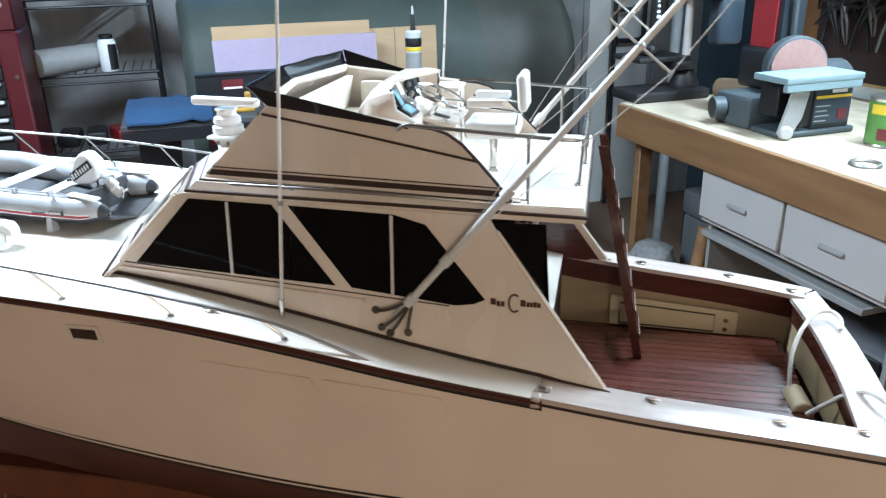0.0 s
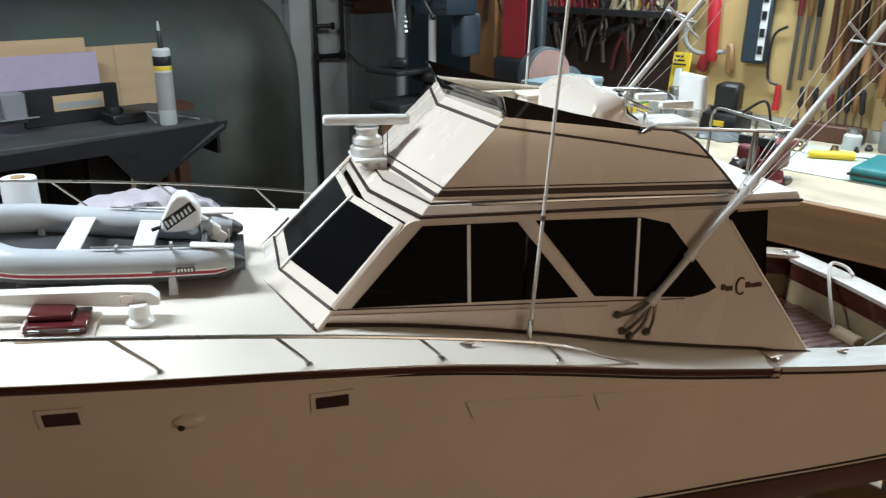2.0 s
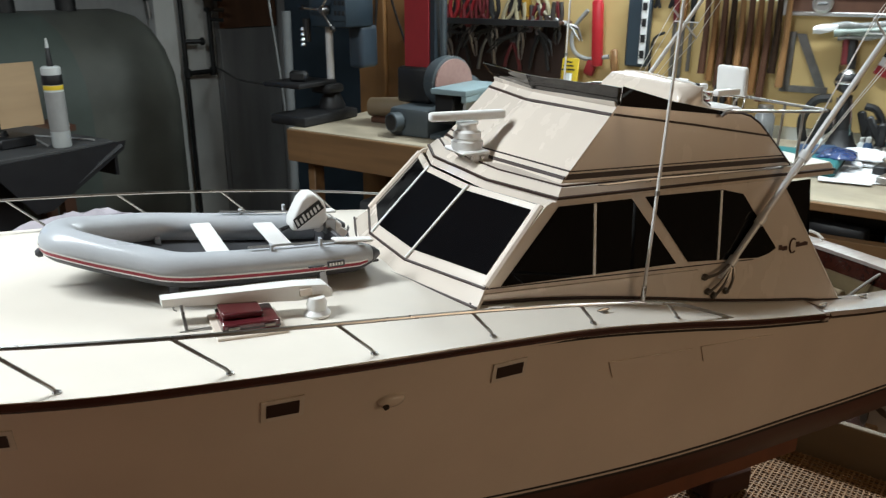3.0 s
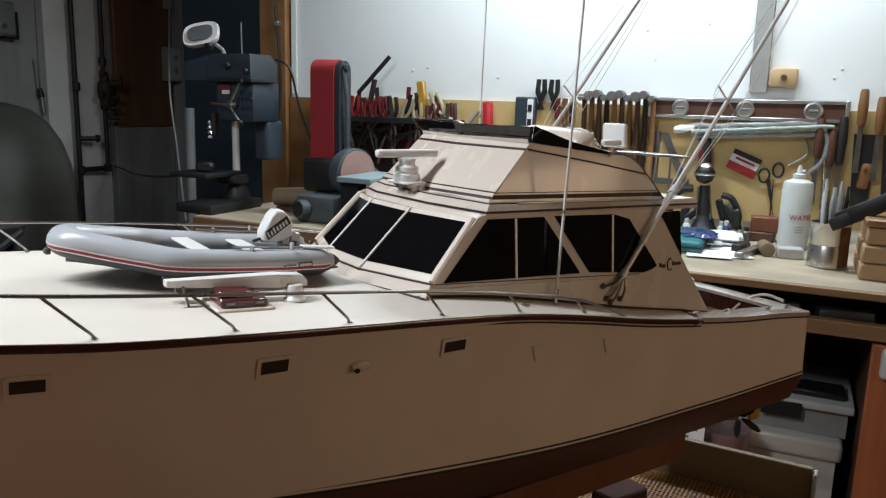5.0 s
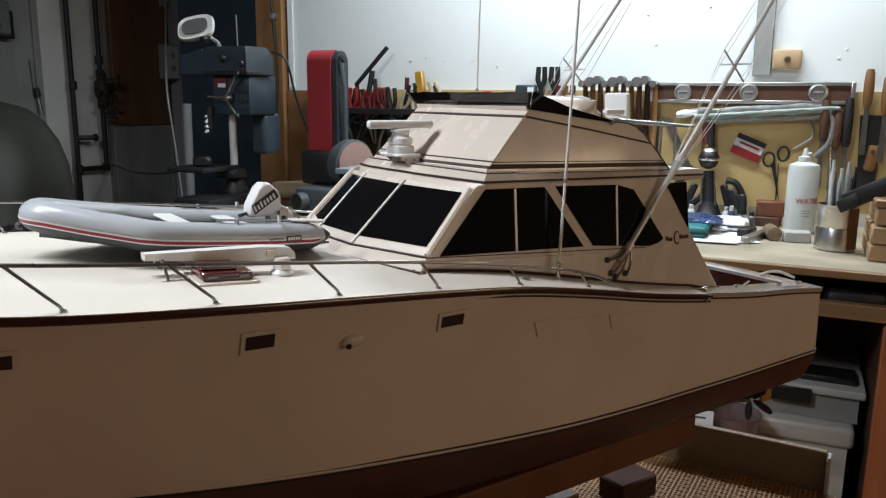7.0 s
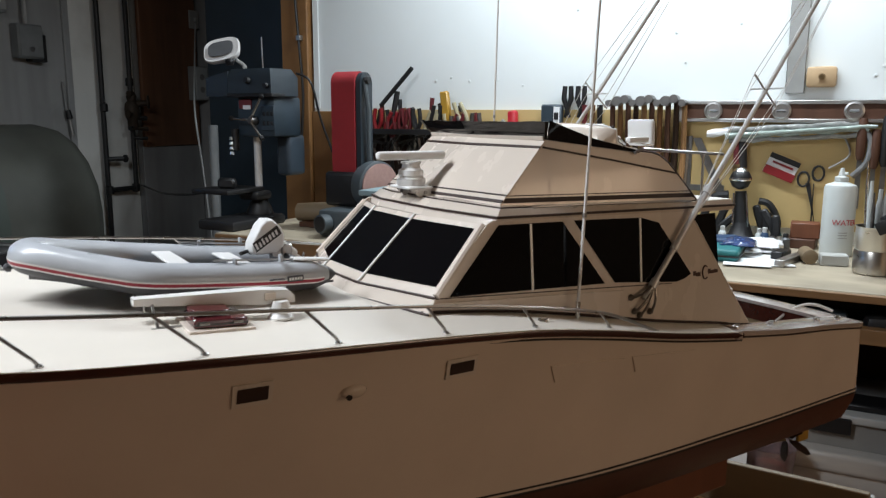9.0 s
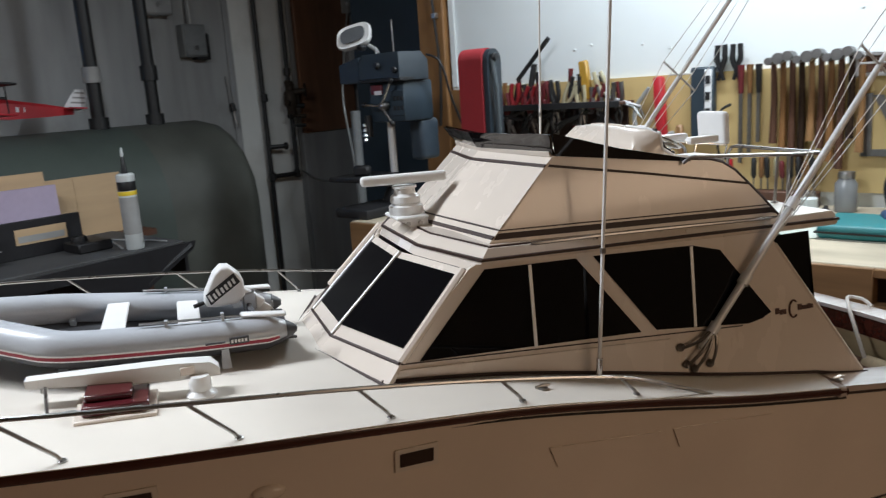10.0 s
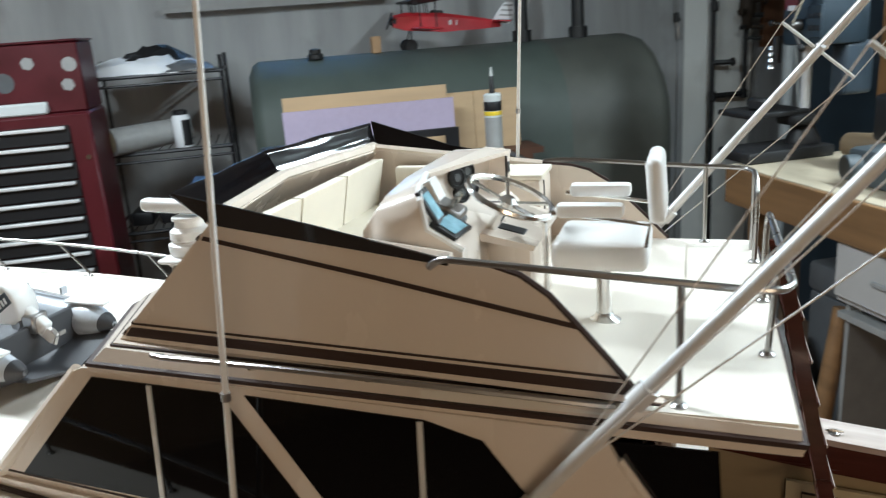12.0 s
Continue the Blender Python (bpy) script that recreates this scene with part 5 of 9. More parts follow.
# lettering shapes on the house sides
for side in (-1, 1):
    g = bmesh.new()
    for k, (x, w, z0, h) in enumerate(((0.1885, 0.0034, 0, 0.0042), (0.1925, 0.0024, -0.001, 0.0036), (0.1955, 0.0024, -0.001, 0.0036), (0.2085, 0.0034, 0, 0.0044), (0.2125, 0.0022, 0, 0.0030), (0.2150, 0.0018, 0, 0.0030), (0.2172, 0.0022, 0, 0.0036), (0.2197, 0.0022, 0, 0.0030))):
        prism([(x, 1.1212 + z0), (x + w, 1.1212 + z0), (x + w, 1.1212 + z0 + h), (x, 1.1212 + z0 + h)], on_side(side, 0.0006), (0, -side * 0.0006, 0), into=g)
    part("dark_emblem_letters", g, LETTER_BROWN, house)
    e = [(0.2045 + 0.0038 * math.cos(a), 1.1230 + 0.0062 * math.sin(a)) for a in [0.9 + k * 0.45 for k in range(11)]]
    part("emblem", rod([on_side(side, 0.0006)(x, z) for x, z in e], 0.0007, 5), LETTER_BROWN, house)

# propeller and rudder
for side in (-1, 1):
    pr = part("propeller_shaft", rod([(0.28, side * 0.05, 0.905), (0.452, side * 0.05, 0.876)], 0.0022, 8), BRASS, boat)
    for k in range(4):
        a = k * math.pi / 2 + 0.25
        c = Vector((0.458, side * 0.05, 0.874))
        u, v = Vector((0.1, math.cos(a), math.sin(a))), Vector((0.5, -math.sin(a) * 0.6, math.cos(a) * 0.6))
        part("blade", prism([(0.003, -0.005), (0.014, -0.017), (0.026, -0.013), (0.030, 0.002), (0.024, 0.015), (0.013, 0.016), (0.003, 0.005)], lambda p, q: c + u * p + v * q, (0.0012, 0, 0)), BRONZE_DARK, pr)
    part("rudder", box(0.478, 0.500, side * 0.05 - 0.0020, side * 0.05 + 0.0020, 0.866, 0.912, 0.001), MUSTARD, boat, "yellow painted rudder")
part("keel", prism([(-0.5, 0.915), (0.30, 0.89), (0.30, 0.868), (-0.35, 0.872)], lambda x, z: (x, -0.004, z), (0, 0.008, 0)), BOTTOM_PAINT, boat)

# white cord with a cork float lying over the transom coaming
single("float_line", rod(smooth_path([(0.457, 0.043, 1.0450), (0.4588, 0.055, 1.0492), (0.4534, 0.066, 1.0505), (0.440, 0.058, 1.0510), (0.426, 0.040, 1.0430), (0.4175, 0.024, 1.0280), (0.4160, 0.012, 1.0060)]), 0.0018, 8), ROPE_WHITE, (0.44, 0.03, 1.0), "white cord looped over the cockpit coaming", "cord")
single("float_line", rod(smooth_path([(0.423, -0.022, 1.0020), (0.432, -0.034, 1.0200), (0.440, -0.046, 1.0360), (0.4475, -0.060, 1.0475), (0.453, -0.073, 1.0505), (0.459, -0.084, 1.0475), (0.462, -0.090, 1.0450)]), 0.0018, 8), ROPE_WHITE, (0.44, -0.05, 1.0), "white cord looped over the cockpit coaming", "cord")
single("cork_float", turned([(0.0075, 0), (0.0085, 0.001), (0.0085, 0.030), (0.0075, 0.031)], (0.4195, 0.014, 0.9995), (0.08, -1, 0.0), 18), CORK, (0.42, 0, 0.99), "tan cork float lying in the cockpit", "float")

# ---- dinghy on the foredeck ----
dinghy = thing("inflatable_dinghy", (-0.25, -0.01, 1.135), "grey model inflatable dinghy with a red and white stripe", "dinghy")
dinghy.scale = (0.90, 0.95, 0.84)
dinghy.rotation_euler = (0, 0.012, 0)
dinghy.location.z += 0.0022
TUBE = [(-0.1270, -0.0430, 1.1480), (-0.1500, -0.0450, 1.1495), (-0.2000, -0.0500, 1.1530), (-0.2600, -0.0545, 1.1590), (-0.2820, -0.0540, 1.1620), (-0.2960, -0.0480, 1.1650), (-0.3250, -0.0310, 1.1710), (-0.3440, -0.0180, 1.1755), (-0.3520, -0.0080, 1.1770), (-0.3520, 0.0060, 1.1770),
        (-0.3440, 0.0160, 1.1755), (-0.3250, 0.0270, 1.1710), (-0.2960, 0.0420, 1.1650), (-0.2820, 0.0470, 1.1620), (-0.2600, 0.0475, 1.1590), (-0.2000, 0.0410, 1.1530), (-0.1500, 0.0350, 1.1495), (-0.1270, 0.0330, 1.1480)]
TR = 0.0130
path = smooth_path(TUBE, 4)
n = len(path)
radii = [TR * min(1.0, 0.16 + 0.21 * min(k, n - 1 - k)) for k in range(n)]
tube = part("tube", rod(path, radii, 20), RUBBER_GREY, dinghy, "shiny grey inflated tube", 1.2)


def ribbon(offset_angle0, offset_angle1, lift, k0, k1):
    rws = []
    for k in range(k0, k1):
        p = path[k]
        t = (path[min(n - 1, k + 1)] - path[max(0, k - 1)]).normalized()
        o = t.cross(Vector((0, 0, 1))).normalized()
        if o.dot(p - Vector((-0.24, -0.004, 1.16))) < 0:
            o = -o
        rws.append([p + (radii[k] + lift) * (math.cos(a) * o + math.sin(a) * Vector((0, 0, 1))) for a in [offset_angle0 + (offset_angle1 - offset_angle0) * q / 8 for q in range(9)]])
    return sheet(rws)


for seg, rr in ((path[:3], radii[:3]), (path[:-4:-1], radii[:-4:-1])):
    part("tail_cone", rod(seg, [q + 0.0004 for q in rr], 20), RUBBER_DARK, tube, "dark pointed tube end")
part("red_stripe", ribbon(-0.31, -0.10, 0.0004, 3, n - 3), RED_STRIPE, tube)
part("white_stripe", ribbon(-0.10, 0.00, 0.0004, 3, n - 3), WHITE_PLASTIC, tube)
part("white_stripe", ribbon(-0.40, -0.31, 0.0004, 3, n - 3), WHITE_PLASTIC, tube)
part("lower_skin", ribbon(-1.7, -0.40, 0.0003, 2, n - 2), RUBBER_DARK, tube)
rows = []
for k in range(0, n // 2 + 1, 2):
    a, b = path[k], path[n - 1 - k]
    rows.append([Vector((a.x, a.y, a.z - 0.008)), Vector(((a.x + b.x) / 2, (a.y + b.y) / 2, a.z - 0.019)), Vector((b.x, b.y, b.z - 0.008))])
part("floor", sheet(rows, (0, 0, 0.002)), RUBBER_DARK, dinghy)
part("transom", box(-0.158, -0.154, -0.036, 0.026, 1.138, 1.164, 0.001), RUBBER_DARK, dinghy)
for x in (-0.250, -0.200):
    part("thwart", turned_box((x, -0.004, 1.1625 - (x + 0.225) * 0.1), (0.016, 0.078, 0.0022), (0, 3, 0), 0.0008), WHITE_PLASTIC, dinghy, "white thwart seat")
for y, x0 in ((-0.0535, -0.232), (0.043, -0.232)):
    o = part("oar", rod([(x0, y, 1.1715), (-0.165, y + 0.006 * (1 if y < 0 else -1), 1.1655)], 0.0010, 6), DULL_METAL, dinghy, "grey oar strapped along the tube")
    part("blade", turned_box((-0.150, y + 0.0075 * (1 if y < 0 else -1), 1.1640), (0.032, 0.009, 0.0026), (0, 5, -6 if y < 0 else 6), 0.0011), WHITE_PLASTIC, o)
    for x in (-0.215, -0.178):
        part("oar_strap", box(x - 0.0010, x + 0.0010, y - 0.002, y + 0.003, 1.1655, 1.1715), RUBBER_GREY, o)
for x in (-0.185,):
    pts = [(x - 0.006, -0.0640, 1.1525), (x - 0.004, -0.0665, 1.1535), (x + 0.004, -0.0660, 1.1530), (x + 0.006, -0.0630, 1.1520)]
    part("grab_handle", rod(pts, 0.0008, 6), RUBBER_DARK, dinghy)
part("label", box(-0.1755, -0.1625, -0.0622, -0.0600, 1.1490, 1.1540), RUBBER_DARK, dinghy)
lab = bmesh.new()
for k in range(5):
    box(-0.1745 + k * 0.0023, -0.1730 + k * 0.0023, -0.0626, -0.0620, 1.1503, 1.1527, into=lab)
part("label_marks", lab, WHITE_PLASTIC, dinghy)
part("bow_ring", turned([(0.0035, 0), (0.0035, 0.003), (0.0015, 0.005)], (-0.3640, -0.001, 1.1690), (-1, 0, 0), 12), RUBBER_DARK, dinghy)
# outboard
MX, MZ = -0.1735, 1.1800
COWL = [(-0.0132, -0.0100), (-0.0126, -0.0042), (-0.0052, 0.0098), (-0.0005, 0.0140), (0.0050, 0.0136), (0.0118, 0.0072), (0.0140, 0.0018), (0.0142, -0.0075), (0.0085, -0.0128), (-0.0060, -0.0135), (-0.0118, -0.0125)]
cowl_ring = lambda y, k: [(MX + x * k * 1.08, -0.0045 + y, MZ + z * k * 1.16) for x, z in COWL]
motor = part("outboard_motor", stack([cowl_ring(y, k) for y, k in ((-0.0090, 0.80), (-0.0086, 0.92), (-0.0070, 1.0), (0.0, 1.03), (0.0070, 1.0), (0.0086, 0.92), (0.0090, 0.80))]), WHITE_PLASTIC, dinghy, "white model outboard motor tilted up", 1.0)
for y in (-0.0140, 0.0045):
    e = -0.0002 if y < 0 else 0.0002
    slant = lambda u, v: (MX + (u * 0.83 - v * 0.55) * 1.08, y + (0.0 if y < 0 else 0.0002), MZ - 0.001 + (u * 0.55 + v * 0.83) * 1.16)
    part("black_panel", prism([(-0.0135, -0.0036), (0.0118, -0.0036), (0.0122, 0.0042), (-0.0118, 0.0042)], slant, (0, 0.0004, 0)), PLASTIC_BLACK, motor)
    b3 = bmesh.new()
    for k in range(7):
        u = -0.0118 + k * 0.0032
        prism([(u, -0.0022), (u + 0.0018, -0.0022), (u + 0.0024, 0.0018 + 0.0012 * (k in (0, 2))), (u + 0.0006, 0.0018 + 0.0012 * (k in (0, 2)))], lambda p, q: Vector(slant(p, q)) + Vector((0, e * 2, 0)), (0, 0.0003, 0), into=b3)
    part("pale_marks", b3, WHITE_PLASTIC, motor)
part("cowl_seam", rod([(MX + x * 1.03 * 1.08, -0.0045, MZ + z * 1.03 * 1.16) for x, z in COWL[7:] + COWL[:1]], 0.0009, 6), PLASTIC_GREY, motor)
part("tiller", rod([(MX - 0.012, -0.0045, MZ - 0.012), (MX - 0.022, -0.0080, MZ - 0.014)], [0.0014, 0.0018], 8), PLASTIC_BLACK, motor)
part("shaft", turned_box((-0.1575, -0.0045, 1.1690), (0.030, 0.0085, 0.0110), (0, 40, 0), 0.0030, 3), WHITE_PLASTIC, motor)
part("swivel", turned([(0.0040, -0.007), (0.0046, -0.003), (0.0046, 0.003), (0.0040, 0.007)], (-0.1650, -0.0045, 1.1650), (0, 1, 0), 12), DULL_METAL, motor)
part("gear_leg", turned_box((-0.1470, -0.0045, 1.1575), (0.016, 0.004, 0.010), (0, 40, 0), 0.0015, 2), WHITE_PLASTIC, motor)
part("clamp", box(-0.1600, -0.1500, -0.011, 0.002, 1.158, 1.172, 0.0012), DULL_METAL, motor)
for k in range(3):
    a = k * math.tau / 3
    part("prop_blade", turned_box((-0.1385, -0.0045 + 0.004 * math.cos(a), 1.1560 + 0.004 * math.sin(a)), (0.0012, 0.006, 0.003), (math.degrees(a), 0, 0), 0.0004), DULL_METAL, motor)
# chocks under the dinghy
for x, y in ((-0.280, -0.036), (-0.186, -0.056), (-0.280, 0.030), (-0.186, 0.046)):
    top = 1.1485 if x > -0.25 else 1.1560
    single("dinghy_chock", stack([[(x - 0.003, y - 0.003, deck_height(x, y)), (x + 0.003, y - 0.003, deck_height(x, y)), (x + 0.003, y + 0.006, deck_height(x, y)), (x - 0.003, y + 0.006, deck_height(x, y))],
                                  [(x - 0.0018, y - 0.001, top), (x + 0.0018, y - 0.001, top), (x + 0.0018, y + 0.004, top + 0.002), (x - 0.0018, y + 0.004, top + 0.002)]]), RUBBER_GREY, (x, y, deck_height(x, y)), "small grey chock under the dinghy", "chock", group="dinghy chocks")

# davit crane
davit = thing("davit_crane", (-0.2, -0.088, 1.13), "white model davit crane lying over the foredeck", "crane")
part("arm", stack([[(-0.2926, -0.0850, 1.1500), (-0.2926, -0.0760, 1.1500), (-0.2926, -0.0760, 1.1545), (-0.2926, -0.0850, 1.1545)], [(-0.215, -0.0935, 1.1430), (-0.215, -0.0825, 1.1430), (-0.215, -0.0825, 1.1530), (-0.215, -0.0935, 1.1530)], [(-0.196, -0.0945, 1.1425), (-0.196, -0.0830, 1.1425), (-0.196, -0.0830, 1.1510), (-0.196, -0.0945, 1.1510)], [(-0.1915, -0.0935, 1.1420), (-0.1915, -0.0840, 1.1420), (-0.1915, -0.0840, 1.1465), (-0.1915, -0.0935, 1.1465)]]), WHITE_PLASTIC, davit)
part("pedestal", turned([(0.0085, 0), (0.0085, 0.0015), (0.0060, 0.004), (0.0065, 0.008), (0.0050, 0.012)], (-0.2030, -0.0965, deck_height(-0.203, 0.0965)), sides=18), WHITE_PLASTIC, davit)
part("crutch", rod([(-0.2820, -0.0985, deck_height(-0.282, 0.0985)), (-0.2825, -0.0880, 1.1505)], 0.0010, 6), RAIL_METAL, davit)
part("crutch_foot", box(-0.286, -0.262, -0.0995, -0.0975, deck_height(-0.27, 0.0985) - 0.001, deck_height(-0.27, 0.0985) + 0.0010), RAIL_METAL, davit)
part("winch", box(-0.2130, -0.2050, -0.0950, -0.0935, 1.1455, 1.1505, 0.0005), GELCOAT, davit)
part("hook", rod([(-0.286, -0.0808, 1.150), (-0.286, -0.0808, 1.1455), (-0.2845, -0.0808, 1.1445)], 0.0007, 5), DULL_METAL, davit)
hatch = thing("deck_hatch", (-0.247, -0.100, 1.136), "maroon hinged hatch on a cream base on the foredeck", "hatch")
hz = deck_height(-0.245, 0.100)
part("base", box(-0.268, -0.2265, -0.1165, -0.0820, hz - 0.003, hz + 0.0018, 0.0006), GELCOAT, hatch)
part("lid", box(-0.2640, -0.2305, -0.1120, -0.0860, hz + 0.0016, hz + 0.0072, 0.0008), HATCH_RED, hatch)
part("lid_cap", box(-0.2630, -0.2390, -0.1050, -0.0870, hz + 0.0072, hz + 0.0108, 0.0008), HATCH_RED, hatch)
part("lid_groove", box(-0.2642, -0.2303, -0.1122, -0.1085, hz + 0.0036, hz + 0.0044), BLACK_LINE, hatch)
for x in (-0.258, -0.237):
    part("hinge", rod([(x - 0.003, -0.1128, hz + 0.0050), (x + 0.003, -0.1128, hz + 0.0050)], 0.0009, 8), RAIL_METAL, hatch)

hatch.rotation_euler = (0.045, 0.064, 0)

# ---- what the boat stands on ----
table = thing("low_table", (-0.3, 0, 0), "brown wooden table under the model boat", "table")
part("tabletop", box(-0.95, 0.02, -0.26, 0.30, 0.712, 0.735, 0.003), RED_WOOD, table)
for x in (-0.9, -0.06):
    for y in (-0.24, 0.24):
        part("leg", box(x, x + 0.05, y, y + 0.05, 0, 0.712, 0.003), RED_WOOD, table)
cradle = thing("boat_cradle", (0, 0, 0.735), "red-brown timber cradle carrying the model boat", "cradle")
for y in (-0.060, 0.040):
    part("runner", box(-0.42, 0.332, y, y + 0.020, 0.852, 0.888, 0.002), RED_WOOD, cradle)
# Beam and block are coloured darker for the hull's shade over them.
part("ground_beam", box(-0.42, 0.250, 0.045, 0.080, 0.7355, 0.762, 0.002), DARK_WOOD, cradle)
part("foot_block", box(0.325, 0.395, 0.040, 0.085, 0.7175, 0.750, 0.003), BLOCK_SHADED, cradle)
for x in (-0.34, -0.16, 0.02):
    part("cross_bar", box(x, x + 0.028, -0.05, 0.07, 0.762, 0.852, 0.002), RED_WOOD, cradle)
for x in (-0.33, 0.14):
    part("saddle", prism([(-0.05, 0.860), (0.05, 0.860), (0.05, 0.905), (0.0, 0.888), (-0.05, 0.905)], lambda u, v: (x, u, v), (0.015, 0, 0)), RED_WOOD, cradle)

STOOL = pose(0.607, -0.080, 0, 0, 0, 115.5)
stool = thing("cane_bench", (0.2, 0.2, 0), "cane-webbed bench seat with a pale end board", "bench", STOOL)
CZ = 0.713
part("end_board", box(0.0, 0.40, -0.006, 0.006, CZ - 0.012, CZ + 0.062, 0.0015), BOARD_OLIVE, stool)
part("end_cap", box(-0.006, 0.0, -0.010, 0.012, CZ - 0.035, CZ + 0.057, 0.0015), WINDOW_WHITE, stool)
part("side_rail", box(-0.018, 0.0, 0.012, 0.46, CZ - 0.03, CZ + 0.004, 0.002), BENCH_WOOD, stool)
part("side_rail", box(0.40, 0.418, 0.0, 0.46, CZ - 0.03, CZ + 0.004, 0.002), BENCH_WOOD, stool)
part("front_rail", box(-0.018, 0.418, 0.46, 0.478, CZ - 0.03, CZ + 0.004, 0.002), BENCH_WOOD, stool)
for x, y in ((-0.018, 0.012), (0.393, 0.012), (-0.018, 0.453), (0.393, 0.453)):
    part("leg", box(x, x + 0.025, y, y + 0.025, 0, CZ - 0.03, 0.002), BENCH_WOOD, stool)
# woven strands
pitch = 0.0062
for k in range(64):
    x = 0.003 + k * pitch
    part("cane_strand", rod([(x, 0.006 + j * pitch * 4, CZ + 0.0006 * (1 if (j + k) % 2 else -1)) for j in range(19)], 0.0014, 4, cap=False), CANE, stool)
for k in range(73):
    y = 0.009 + k * pitch
    part("cane_strand", rod([(0.0 + j * pitch * 4, y, CZ + 0.0006 * (-1 if (j + k) % 2 else 1)) for j in range(17)], 0.0014, 4, cap=False), CANE, stool)
part("underlay", box(0.0, 0.40, 0.008, 0.46, CZ - 0.014, CZ - 0.010), DARK_WOOD, stool)

# ---- machines on the bench (room frame) ----


def rthing(name, base, label, category, group=""):
    return thing(name, base, label, category, ROOM, group)


BZ = BENCH_Z
WD = TOOL_D - 0.012
press = rthing("drill_press", (-1.43, 1.36, BZ), "dark blue-grey bench drill press with a round lamp", "drill press")
part("base", box(-1.52, -1.37, 1.21, 1.47, BZ, BZ + 0.032, 0.008, 2), IRON_DARK, press)
part("column", rod([(-1.44, 1.42, BZ + 0.03), (-1.44, 1.42, 1.21)], 0.0125, 16), BRIGHT_ALU, press, "bright steel column")
part("column_foot", turned([(0.045, 0), (0.045, 0.01), (0.026, 0.05)], (-1.44, 1.42, BZ + 0.032)), IRON_DARK, press)
part("table", box(-1.57, -1.415, 1.24, 1.42, 1.012, 1.028, 0.004, 2), IRON_DARK, press)
part("table_arm", box(-1.48, -1.40, 1.36, 1.44, 0.985, 1.015, 0.01, 2), IRON_DARK, press)
part("table_clamp", turned_box((-1.47, 1.30, 1.045), (0.06, 0.03, 0.035), (0, 0, 20), 0.008), IRON_DARK, press)
part("head", box(-1.47, -1.315, 1.36, 1.50, 1.195, 1.325, 0.010, 2), CABINET_BLUE, press)
part("belt_guard", stack([[(-1.482, 1.335, 1.325), (-1.305, 1.335, 1.325), (-1.295, 1.46, 1.325), (-1.482, 1.46, 1.325)], [(-1.482, 1.335, 1.385), (-1.305, 1.335, 1.385), (-1.295, 1.46, 1.385), (-1.482, 1.46, 1.385)], [(-1.478, 1.35, 1.412), (-1.32, 1.35, 1.412), (-1.31, 1.445, 1.412), (-1.478, 1.445, 1.412)]]), TOOL_BLUE, press, "blue-grey belt guard")
part("guard_rim", box(-1.485, -1.30, 1.332, 1.462, 1.322, 1.334, 0.002), PLASTIC_BLACK, press)
part("guard_nose", stack([[(-1.585, 1.345, 1.325), (-1.484, 1.336, 1.325), (-1.484, 1.46, 1.325), (-1.585, 1.45, 1.325)], [(-1.585, 1.345, 1.385), (-1.484, 1.336, 1.405), (-1.484, 1.46, 1.405), (-1.585, 1.45, 1.385)]]), TOOL_BLUE, press)
part("guard_knob", turned([(0.006, 0), (0.010, 0.006), (0.008, 0.014)], (-1.32, 1.335, 1.357), (0, -1, 0), 14), PLASTIC_BLACK, press)
part("motor", box(-1.380, -1.322, 1.44, 1.53, 1.065, 1.200, 0.014, 3), MOTOR_BLUE, press, "blue-grey motor housing")
part("switch_plate", box(-1.455, -1.405, 1.353, 1.361, 1.285, 1.315, 0.002), VISE_RED, press)
part("label_plate", box(-1.435, -1.405, 1.350, 1.353, 1.283, 1.296), PAPER, press)
part("vent_panel", box(-1.366, -1.312, 1.355, 1.362, 1.215, 1.295, 0.002), CABINET_BLUE, press)
part("quill", rod([(-1.472, 1.35, 1.15), (-1.472, 1.35, 1.22)], 0.012, 12), IRON_DARK, press)
for k in range(4):
    part("depth_nut", turned([(0.006, 0), (0.009, 0.003), (0.006, 0.012)], (-1.475, 1.335, 1.135 + k * 0.016), (0, 0, 1), 10), CHROME, press)
part("feed_hub", turned([(0.014, 0), (0.014, 0.02), (0.008, 0.03)], (-1.39, 1.355, 1.248), (0, -1, 0)), STEEL, press)
for a, ln in ((0.95, 0.085), (3.05, 0.065), (5.45, 0.065)):
    e = (-1.39 + ln * math.cos(a), 1.325, 1.248 + ln * math.sin(a))
    arm = part("feed_lever", rod([(-1.39, 1.33, 1.248), e], 0.004, 8), CHROME, press)
    part("lever_knob", turned([(0.004, 0), (0.008, 0.004), (0.008, 0.014), (0.004, 0.018)], e, (math.cos(a), 0, math.sin(a)), 12), PLASTIC_BLACK, arm)
part("lamp_arm", rod(smooth_path([(-1.50, 1.44, 1.41), (-1.52, 1.46, 1.43), (-1.53, 1.43, 1.45)]), 0.007, 8), PIPE_GREY, press)
LC = Vector((-1.562, 1.40, 1.480))
LU, LV = Vector((0.88, 0.42, 0.20)).normalized(), Vector((-0.20, 0.30, 0.92)).normalized()
LN = LV.cross(LU).normalized()
rounded = lambda a: (math.copysign(abs(math.cos(a)) ** 0.62, math.cos(a)), math.copysign(abs(math.sin(a)) ** 0.62, math.sin(a)))
hood = [[LC + LN * h + LU * (p * 0.060 * k) + LV * (q * 0.040 * k) for p, q in [rounded(j * math.tau / 32) for j in range(32)]] for h, k in ((0.000, 0.80), (-0.004, 0.98), (0.006, 1.03), (0.020, 0.98), (0.028, 0.80), (0.030, 0.55))]
part("lamp_hood", stack(hood), WHITE_PLASTIC, press, "white rounded magnifier lamp hood", 1.0)
